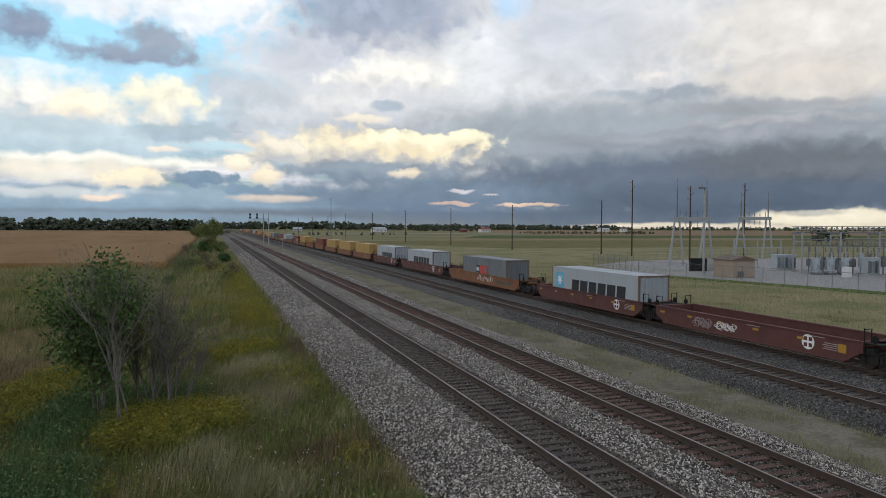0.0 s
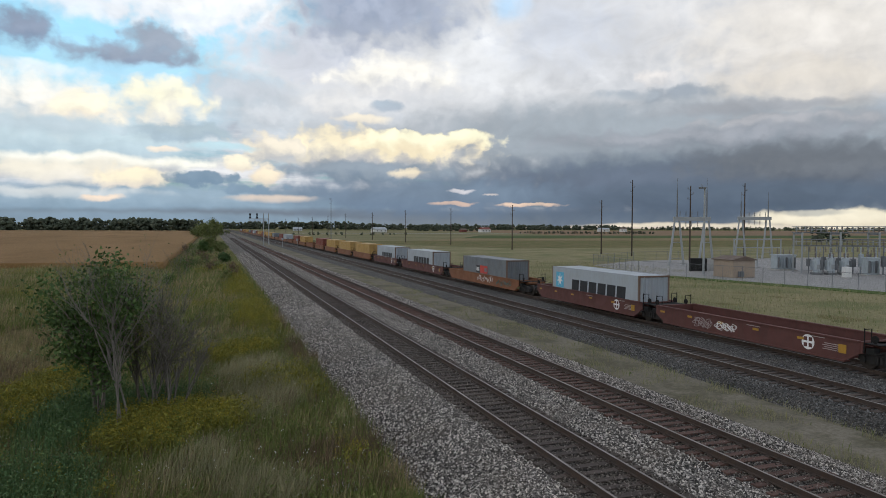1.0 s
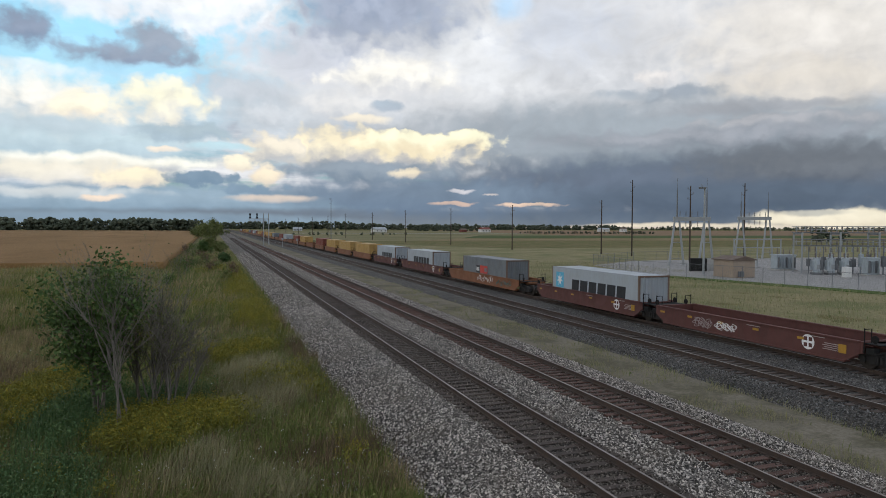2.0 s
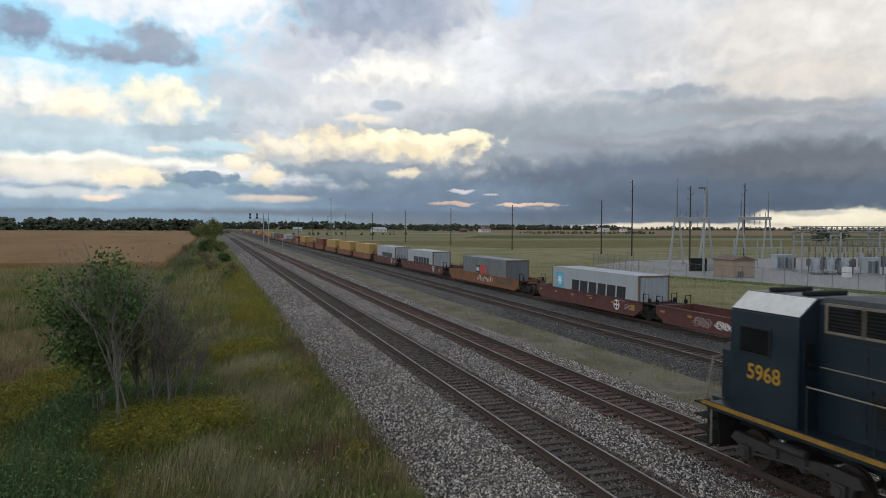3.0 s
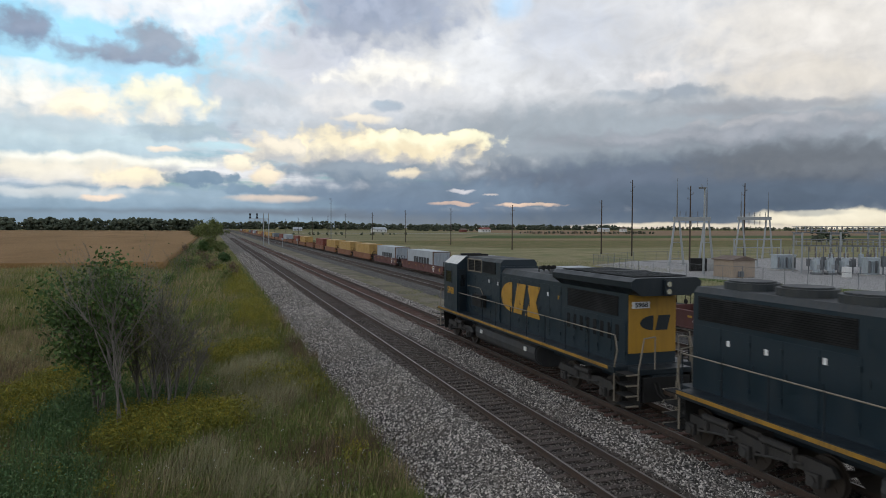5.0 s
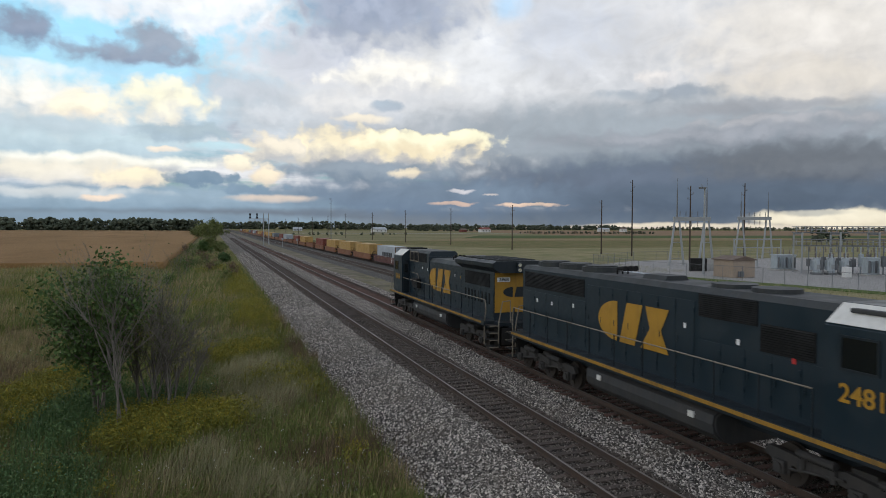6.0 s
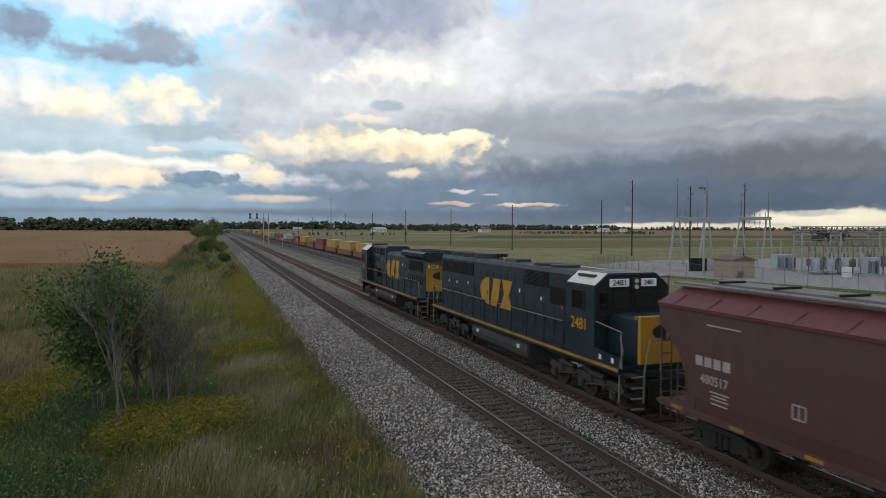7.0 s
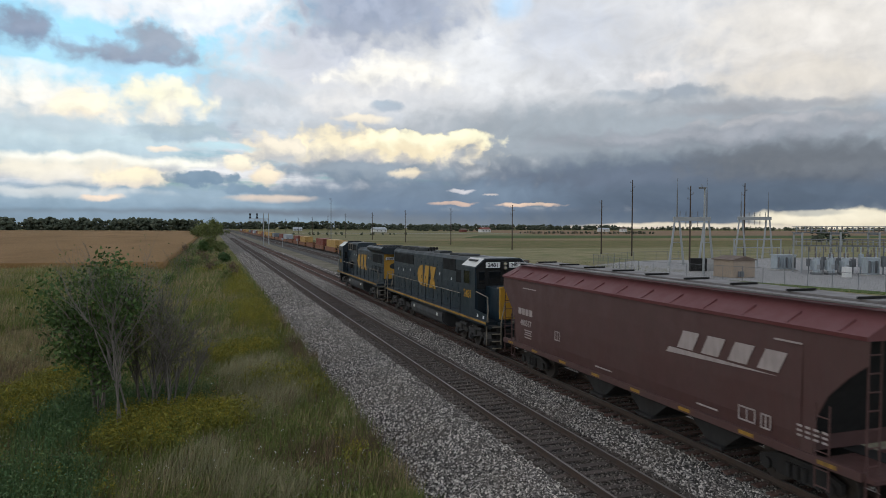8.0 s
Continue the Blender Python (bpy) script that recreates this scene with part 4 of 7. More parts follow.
def locomotive_six_axle():
    """Six-axle diesel, cab at the trailing end."""
    root = tagged(empty("locomotive"), "dark blue six-axle diesel locomotive with yellow nose", "locomotive", "passing train")
    o = 30.1
    def y(v):
        return v + o
    loco_common(root, y(-40.45), y(-19.55), (y(-39.66), y(-20.25)), (y(-32.8), y(-26.3)), [(y(-22.5), (-2.05, 0.0, 2.05)), (y(-36.8), (-2.05, 0.0, 2.05))], (y(-35.9), y(-20.4)))
    hood_body(root, "long_hood", y(-36.2), y(-20.2), 0.95, 4.52, 0.16)
    cab = cab_shell(root, y(-38.15), y(-36.2), BLUE)
    for s in (-1, 1):
        window(cab, "cab_window", y(-37.45), y(-36.65), 3.28, 3.92, s * 1.52)
    bm = B()
    prism(bm, [(-1.40, 3.05), (1.40, 3.05), (1.46, 4.12), (0.95, 4.54), (-0.95, 4.54), (-1.46, 4.12)], y(-38.17), y(-38.15))
    face = part("cab_face", bm, GRILLE, cab, "dark cab front")
    for a, b in ((-1.32, -1.0), (-0.78, -0.12), (0.12, 0.78), (1.0, 1.32)):
        bm = B()
        box(bm, a, b, y(-38.185), y(-38.17), 3.35, 3.95, 0.01)
        part("windscreen", bm, GLASS, face)
    for a, b in ((-0.95, -0.18), (0.32, 0.95)):
        bm = B()
        box(bm, a, b, y(-38.23), y(-38.17), 4.12, 4.40, 0.02)
        part("number_board", bm, STICKER, face, "white number board")
    side_text("number", "2481", 0.27, -0.565, y(-38.236), 4.26, LOGO_DARK, root, "end", 1.1)
    side_text("number", "2481", 0.24, 0.635, y(-38.236), 4.26, LOGO_DARK, root, "end", 0.9)
    bm = B()
    box(bm, -0.09, 0.22, y(-38.30), y(-38.17), 4.0, 4.45, 0.02)
    hl = part("headlight_box", bm, BLACK, face)
    for z in (4.12, 4.33):
        bm = B()
        disc(bm, (0.065, y(-38.31), z), 0.085, 0.03, "y", 16)
        part("headlight", bm, LENS, hl)
    bm = B()
    box(bm, -1.35, -1.0, y(-38.18), y(-38.15), 1.7, 3.0)
    part("cab_door", bm, BLUE_DEEP, cab)
    bm = B()
    box(bm, -0.94, 0.94, y(-39.92), y(-38.15), 1.62, 3.22, 0.05)
    nose = part("nose", bm, BLUE, root)
    bm = B()
    box(bm, -0.95, 0.95, y(-40.0), y(-39.84), 1.75, 3.32, 0.04)
    part("nose_panel", bm, YELLOW, nose, "yellow nose face")
    end_logo(root, -0.5, 0.72, 2.55, 3.05, y(-40.005), LOGO_DARK)
    bm = B()
    box(bm, -0.98, 0.98, y(-39.84), y(-39.70), 3.20, 3.30)
    part("nose_rim", bm, RAILING, nose)
    grille(root, y(-25.4), y(-20.4), 3.60, 4.26, 0.95, 12)
    grille(root, y(-33.76), y(-31.56), 3.70, 4.35, 0.95, 12)
    grille(root, y(-35.5), y(-33.85), 3.10, 3.80, 0.95, 12)
    hood_doors(root, y(-31.4), y(-25.6), 0.95, 1.75, 4.1, 7)
    hood_doors(root, y(-36.0), y(-31.6), 0.95, 1.75, 3.05, 5)
    hood_doors(root, y(-25.5), y(-20.3), 0.95, 1.75, 3.45, 5)
    block_logo(root, y(-26.4), y(-30.3), 2.34, 3.70, -0.975, YELLOW)
    side_text("number", "2481", 0.56, -1.534, y(-37.15), 2.74, YELLOW, root)
    for i, yy in enumerate((-21.4, -23.2, -25.0)):
        bm = B()
        disc(bm, (0, y(yy), 4.60), 0.72, 0.22, "z", 24)
        disc(bm, (0, y(yy), 4.73), 0.60, 0.05, "z", 24)
        part("roof_fan", bm, ROOF, root)
    for yy in (-31.9, -33.4):
        bm = B()
        disc(bm, (0, y(yy), 4.56), 0.62, 0.14, "z", 24)
        part("roof_fan", bm, ROOF, root)
    bm = B()
    prism(bm, [(-0.45, 4.5), (0.45, 4.5), (0.36, 4.66), (-0.36, 4.66)], y(-29.4), y(-28.2))
    part("exhaust_outlet", bm, ROOF, root)
    bm = B()
    for k in (-0.22, 0.0, 0.22):
        tube(bm, [(k, y(-26.4), 4.72), (k, y(-26.9), 4.74)], 0.045, 8, 0.10)
        tube(bm, [(k, y(-26.4), 4.5), (k, y(-26.4), 4.74)], 0.03, 6)
    part("horn", bm, BLACK, root)
    bm = B()
    box(bm, -1.28, -1.12, y(-37.7), y(-36.6), 4.42, 4.52, 0.03)
    part("roof_vent", bm, TANK, cab)
    for s in (-1, 1):
        bm = B()
        tube(bm, [(s * 1.47, y(-38.2), 2.95), (s * 1.47, y(-39.7), 2.80), (s * 1.47, y(-39.75), 1.6)], 0.025, 6)
        part("nose_handrail", bm, RAILING, root)
    stickers(root, [(y(-31.0), 3.35, STICKER), (y(-33.1), 3.2, STICKER), (y(-34.9), 3.05, STICKER_RED), (y(-21.6), 3.1, STICKER), (y(-22.9), 3.1, STICKER), (y(-24.6), 3.2, STICKER)], 0.95)
    for yy in (-38.55, -39.3):
        bm = B()
        box(bm, -1.535, -1.521, y(yy) - 0.07, y(yy) + 0.07, 1.72, 1.88)
        part("sticker", bm, STICKER, root, "small warning sticker")
    bm = B()
    prism(bm, [(y(-39.7), 1.62), (y(-39.7), 1.95), (y(-38.15), 2.05), (y(-38.15), 1.62)], -1.52, -1.46, "x")
    part("step_side", bm, BLUE, root)
    return root, o


def freight_truck(root, yc, wheel_r=0.46, turning=True):
    bm = B()
    for s in (-1, 1):
        out = [(-1.15, 0.62), (-1.15, 0.40), (-0.70, 0.40), (-0.55, 0.30), (0.55, 0.30), (0.70, 0.40), (1.15, 0.40), (1.15, 0.62), (0.6, 0.80), (-0.6, 0.80)]
        prism(bm, [(yc + a, b) for a, b in out], *sorted((s * 0.97, s * 1.10)), "x")
        for k in (-0.22, 0.0, 0.22):
            tube(bm, [(s * 1.13, yc + k, 0.36), (s * 1.13, yc + k, 0.68)], 0.085, 8)
        for a in (-0.89, 0.89):
            disc(bm, (s * 1.13, yc + a, wheel_r), 0.14, 0.1, "x", 12)
    box(bm, -0.97, 0.97, yc - 0.22, yc + 0.22, 0.5, 0.85)
    t = part("truck", bm, TRUCK_DARK, root, "grimy cast freight truck")
    for a in (-0.89, 0.89):
        w = wheelset(t, yc + a, wheel_r)
        if not turning:
            TURNING.pop()
    return t


def hopper_car():
    """Covered grain hopper with rounded sides, sloped ends and three bays."""
    root = tagged(empty("covered_hopper"), "oxide red covered hopper wagon with pale lettering and faded roof", "hopper wagon", "passing train")
    o = 50.65
    def y(v):
        return v + o
    a, b = y(-59.6), y(-41.75)
    sec = [(1.50, 1.18), (1.56, 1.6), (1.585, 2.4), (1.575, 3.2), (1.54, 3.94)]
    ring = [(-x, z) for x, z in sec] + [(x, z) for x, z in reversed(sec)]
    # the side sheets curve in at both ends, behind them the end slopes inwards
    bm = B()
    ys = [a + 1.6, b - 1.6]
    prism(bm, ring, ys[0], ys[1])
    part("body", bm, HOPPER, root)
    for d, e in ((1, a), (-1, b)):
        y1 = e + d * 1.6
        for s in (-1, 1):
            bm = B()
            prism(bm, [(y1, 1.18), (y1, 3.94), (e, 3.94), (e + d * 0.02, 3.45), (e + d * 0.45, 3.1), (e + d * 0.95, 2.6), (e + d * 1.25, 2.0), (e + d * 1.3, 1.18)], *sorted((s * 1.53, s * 1.555)), "x")
            part("side_sheet", bm, HOPPER, root)
    for d, e in ((1, a), (-1, b)):
        bm = B()
        prism(bm, [(e + d * 1.9, 1.2), (e + d * 1.8, 1.2), (e + d * 0.25, 3.7), (e + d * 0.1, 3.94), (e + d * 1.6, 3.94)], -1.5, 1.5, "x")
        # black instead of oxide red: the recess shade is put into the colour
        part("end_slope", bm, BLACK, root, "sloping end sheet coloured black for the shade of the recess")
    bm = B()
    prism(bm, [(-1.60, 3.93), (-1.62, 4.02), (-0.72, 4.46), (0.72, 4.46), (1.62, 4.02), (1.60, 3.93)], a, b)
    part("roof", bm, HOPPER_ROOF, root, "faded red sloping roof")
    n = 13
    for i in range(n):
        yy = a + (b - a) * (i + 0.5) / n
        bm = B()
        prism(bm, [(-1.58, 4.03), (-1.15, 4.24), (-1.15, 4.30), (-1.58, 4.055)], yy - 0.025, yy + 0.025)
        part("roof_rib", bm, HOPPER_ROOF, root)
    for s in (-1, 1):
        bm = B()
        box(bm, *sorted((s * 0.62, s * 0.98)), a - 0.1, b + 0.1, 4.55, 4.59)
        part("walkway", bm, HOPPER_TOP, root, "grey steel roof walkway")
    bm = B()
    box(bm, -0.36, 0.36, a + 0.8, b - 0.8, 4.46, 4.62, 0.02)
    tr = part("hatch_cover", bm, HOPPER_TOP, root, "long grey roof hatch")
    for i in range(9):
        yy = a + 1.2 + (b - a - 2.4) * i / 8
        bm = B()
        box(bm, -0.45, 0.45, yy - 0.04, yy + 0.04, 4.62, 4.68, 0.01)
        part("hatch_clamp", bm, BLACK, tr)
    for s in (-1, 1):
        bm = B()
        box(bm, *sorted((s * 1.46, s * 1.60)), a + 0.1, b - 0.1, 1.05, 1.24, 0.01)
        part("side_sill", bm, HOPPER, root)
        for i in range(8):
            yy = a + 0.9 + (b - a - 1.8) * i / 7
            bm = B()
            box(bm, *sorted((s * 1.60, s * 1.606)), yy - 0.24, yy + 0.24, 1.10, 1.19)
            part("reflector", bm, STRIPE, root, "dull yellow reflector strip")
    # bays and gates take a near-black colour that stands in for underbody shade
    for k in (-49.2, -51.9, -54.9):
        bm = B()
        top = [(y(k) - 1.25, 1.1), (y(k) + 1.25, 1.1), (y(k) + 0.35, 0.42), (y(k) - 0.35, 0.42)]
        prism(bm, top, -1.2, 1.2, "x")
        bay = part("discharge_bay", bm, TRUCK_DARK, root, "discharge bay coloured near-black for the shade under the wagon")
        bm = B()
        box(bm, -1.35, 1.35, y(k) - 0.4, y(k) + 0.4, 0.34, 0.42, 0.01)
        part("gate", bm, TRUCK_DARK, bay)
    bm = B()
    tube(bm, [(-1.3, y(-47.5), 0.95), (-1.3, y(-56.0), 0.95)], 0.03, 6)
    part("brake_pipe", bm, BLACK, root)
    bm = B()
    box(bm, -0.3, 0.3, a - 0.1, b + 0.1, 0.8, 1.15)
    part("centre_sill", bm, BLACK, root)
    for e, d in ((a, 1), (b, -1)):
        bm = B()
        box(bm, -1.5, 1.5, *sorted((e - d * 0.15, e + d * 1.3)), 1.06, 1.14)
        part("end_platform", bm, HOPPER, root)
        for s in (-1, 1):
            for k in (0.06, 1.05):
                bm = B()
                for dx in (1.15, 1.5):
                    tube(bm, [(s * dx if k < 0.5 else s * 1.56, e + d * (k if k < 0.5 else k + (dx - 1.32)), 0.55), (s * dx if k < 0.5 else s * 1.56, e + d * (k if k < 0.5 else k + (dx - 1.32)), 4.0 if k < 0.5 else 2.4)], 0.022, 5)
                for i in range(9 if k < 0.5 else 5):
                    z = 0.6 + 0.38 * i
                    tube(bm, [(s * (1.15 if k < 0.5 else 1.56), e + d * (k if k < 0.5 else k - 0.17), z), (s * (1.5 if k < 0.5 else 1.56), e + d * (k if k < 0.5 else k + 0.18), z)], 0.018, 5)
                part("ladder", bm, HOPPER, root)
        bm = B()
        box(bm, -0.12, 0.12, *sorted((e, e - d * 0.55)), 0.78, 0.98, 0.03)
        box(bm, -0.18, 0.18, *sorted((e - d * 0.5, e - d * 0.75)), 0.70, 1.06, 0.05)
        part("coupler", bm, STEEL_RUST, root)
    freight_truck(root, y(-43.9))
    freight_truck(root, y(-57.5))
    # marks
    side_text("number", "480517", 0.34, -1.592, y(-44.1), 2.16, LOGO_PALE, root)
    for i in range(4):
        bm = B()
        box(bm, -1.594, -1.586, y(-43.66) - 0.34 * i, y(-43.40) - 0.34 * i, 2.50, 2.76)
        part("mark", bm, LOGO_PALE, root, "pale block mark")
    bm = B()
    for i, (w, z) in enumerate(((0.7, 1.88), (0.55, 1.79), (0.65, 1.70), (0.6, 1.58))):
        box(bm, -1.586, -1.580, y(-44.3) - w / 2, y(-44.3) + w / 2, z - 0.02, z + 0.02)
    part("small_writing", bm, LOGO_PALE, root, "unreadable lines of small writing")
    for i in range(4):
        p = y(-53.75) - i * 0.98
        bm = B()
        plate(bm, [(p - 0.02, 2.84), (p - 0.66, 2.84), (p - 0.92, 3.34), (p - 0.28, 3.34)], -1.588)
        part("mark", bm, LOGO_PALE, root, "pale slanted block mark")
    bm = B()
    plate(bm, [(y(-53.3), 2.64), (y(-53.3) - 0.12, 2.80), (y(-55.5), 2.79), (y(-57.3), 2.76), (y(-55.5), 2.70)], -1.588)
    part("mark", bm, LOGO_PALE, root, "pale tapering underline")
    for yy, z, w in ((-46.8, 2.05, 0.20), (-56.4, 1.62, 0.28), (-57.0, 1.60, 0.16)):
        bm = B()
        for q in ((yy - w, yy - w + 0.04, z - 0.18, z + 0.18), (yy + w - 0.04, yy + w, z - 0.18, z + 0.18), (yy - w, yy + w, z - 0.18, z - 0.14), (yy - w, yy + w, z + 0.14, z + 0.18), (yy - 0.02, yy + 0.02, z - 0.14, z + 0.14)):
            box(bm, -1.586, -1.578, y(q[0]), y(q[1]), q[2], q[3])
        part("stencil_frame", bm, LOGO_PALE, root)
    bm = B()
    for i in range(4):
        for j in range(3):
            box(bm, -1.586, -1.578, y(-57.9) - 0.22 * i - 0.14, y(-57.9) - 0.22 * i, 1.55 + 0.11 * j, 1.60 + 0.11 * j)
    part("small_writing", bm, LOGO_PALE, root, "unreadable stencilled data")
    bm = B()
    for yy, z, w in ((-44.4, 3.62, 0.6), (-57.6, 3.62, 0.4), (-50.0, 1.45, 0.5), (-55.0, 1.45, 0.4)):
        box(bm, -1.59, -1.575, y(yy) - w, y(yy) + w, z - 0.02, z + 0.02)
    part("small_writing", bm, LOGO_PALE, root)
    return root, o


loco_lead, o_lead = locomotive_wide_radiator()
loco_trail, o_trail = locomotive_six_axle()
hopper, o_hopper = hopper_car()


# ---- parked container train ----
def well_car(y0, y1, mat, label, marks=True, turning=False):
    """Well car with deep side sills, end decks and a truck at each end."""
    root = tagged(empty("well_car", pose(TRACKS[3], (y0 + y1) / 2, 0)), label, "well car", "parked well cars")
    h = (y1 - y0) / 2
    for s in (-1, 1):
        bm = B()
        out = [(-h, 1.22), (h, 1.22), (h, 0.70), (h - 0.7, 0.28), (-h + 0.7, 0.28), (-h, 0.70)]
        prism(bm, out, *sorted((s * 1.36, s * 1.40)), "x")
        side = part("side_sill", bm, mat, root)
        bm = B()
        box(bm, *sorted((s * 1.30, s * 1.47)), -h, h, 1.20, 1.28, 0.015)
        box(bm, *sorted((s * 1.10, s * 1.45)), -h + 0.7, h - 0.7, 0.22, 0.30, 0.01)
        part("chord", bm, mat, side)
    beam = None
    for i in range(7):
        if beam is None:
            bm = B()
            box(bm, -1.36, 1.36, -0.12, 0.12, 0.24, 0.36)
            beam = ob = part("floor_beam", bm, mat, root)
        else:
            ob = new("floor_beam", beam.data)
            ob.parent = root
        ob.matrix_basis = pose(0, -h + 1.2 + (2 * h - 2.4) * i / 6, 0)
    for d in (-1, 1):
        e = d * h
        bm = B()
        box(bm, -1.38, 1.38, *sorted((e - d * 0.05, e + d * 0.12)), 0.72, 1.26, 0.02)
        box(bm, -0.75, 0.75, *sorted((e, e + d * 1.0)), 0.98, 1.16, 0.02)
        prism(bm, [(-1.3, 1.1), (1.3, 1.1), (0.75, 1.2), (-0.75, 1.2)], *sorted((e + d * 0.1, e + d * 0.5)))
        part("end_deck", bm, mat, root)
        for s in (-1, 1):
            bm = B()
            tube(bm, [(s * 1.32, e + d * 0.15, 0.75), (s * 1.32, e + d * 0.15, 1.85)], 0.03, 6)
            tube(bm, [(s * 1.32, e + d * 0.15, 1.8), (s * 0.9, e + d * 0.15, 1.8), (s * 0.9, e + d * 0.15, 1.2)], 0.025, 6)
            part("railing", bm, BLACK, root)
            bm = B()
            disc(bm, (s * 1.05, e + d * (0.375 - s * 0.075), 1.38), 0.17, 0.05, "x", 14)
            tube(bm, [(s * 1.05, e + d * (0.375 - s * 0.075), 1.38), (s * 1.05, e + d * (0.375 - s * 0.075), 1.1)], 0.05, 6)
            part("brake_wheel", bm, BLACK, root)
        bm = B()
        box(bm, -1.25, 1.25, *sorted((e + d * 0.12, e + d * 0.85)), 1.165, 1.20)
        part("grating", bm, BLACK, root)
        bm = B()
        tube(bm, [(-1.2, e + d * 0.3, 1.0), (-1.28, e + d * 0.7, 0.75), (-1.1, e + d * 1.1, 0.9), (-0.4, e + d * 1.2, 0.8)], 0.035, 6)
        part("brake_hose", bm, BLACK, root)
        bm = B()
        box(bm, -1.3, -0.95, *sorted((e + d * 0.2, e + d * 0.6)), 0.72, 1.0, 0.03)
        part("brake_box", bm, BLACK, root)
    freight_truck(root, -h - 0.85, turning=False)
    if marks:
        for k in (0.06, 0.22, 0.42, 0.60, 0.78, 0.96):
            bm = B()
            yy = -h + 2 * h * k
            box(bm, -1.412, -1.40, yy - 0.2, yy + 0.2, 0.86 - 0.3 * abs(k - 0.96) * (k < 0.1), 0.98)
            part("reflector", bm, YELLOW, root, "yellow reflector strip")
        bm = B()
        ring = [(-h * 0.62 + math.cos(t) * 0.36, 0.80 + math.sin(t) * 0.36) for t in [2 * math.pi * i / 28 for i in range(28)]]
        plate(bm, ring, -1.40)
        em = part("emblem", bm, STICKER, root, "round white emblem")
        bm = B()
        for q in ((-0.24, -0.05, 0.05, 0.24), (0.05, 0.24, 0.05, 0.24), (-0.24, -0.05, -0.24, -0.05), (0.05, 0.24, -0.24, -0.05)):
            box(bm, -1.414, -1.408, -h * 0.62 + q[0], -h * 0.62 + q[1], 0.80 + q[2], 0.80 + q[3], 0.0)
        part("emblem_bars", bm, mat, em)
        lines = [(-h + 1.0, -h + 1.9 - 0.1 * (j % 2), 0.62 + 0.09 * j) for j in range(4)] + [(-h * 0.2, -h * 0.2 + 0.9, 1.06), (-h * 0.75, -h * 0.75 + 0.9, 1.10)]
        for p, q, z in lines:
            bm = B()
            box(bm, -1.406, -1.40, p, q, z, z + 0.035)
            part("small_writing", bm, LOGO_PALE, root, "unreadable line of small writing")
    return root


def scrawl(root, y0, y1, z0, z1, mat, seed):
    """Spray-painted loops, no readable word."""
    rnd = random.Random(seed)
    bm = B()
    pts = [(-1.408, y0, (z0 + z1) / 2)]
    k1, k2, k3 = rnd.uniform(0.9, 1.2), rnd.uniform(2.2, 2.9), rnd.uniform(0.2, 0.5)
    for i in range(170):
        u, a = i / 169, i * 0.42
        pts.append((-1.408, y0 + (y1 - y0) * u + 0.16 * math.sin(a * k1) + 0.07 * math.sin(a * k2), (z0 + z1) / 2 + (z1 - z0) * 0.5 * (0.7 * math.cos(a * k1 * 0.93 + k3) + 0.4 * math.sin(a * k3))))
    tube(bm, pts, 0.018, 4)
    return part("spray_paint", bm, mat, root, "pale spray-painted scrawl")


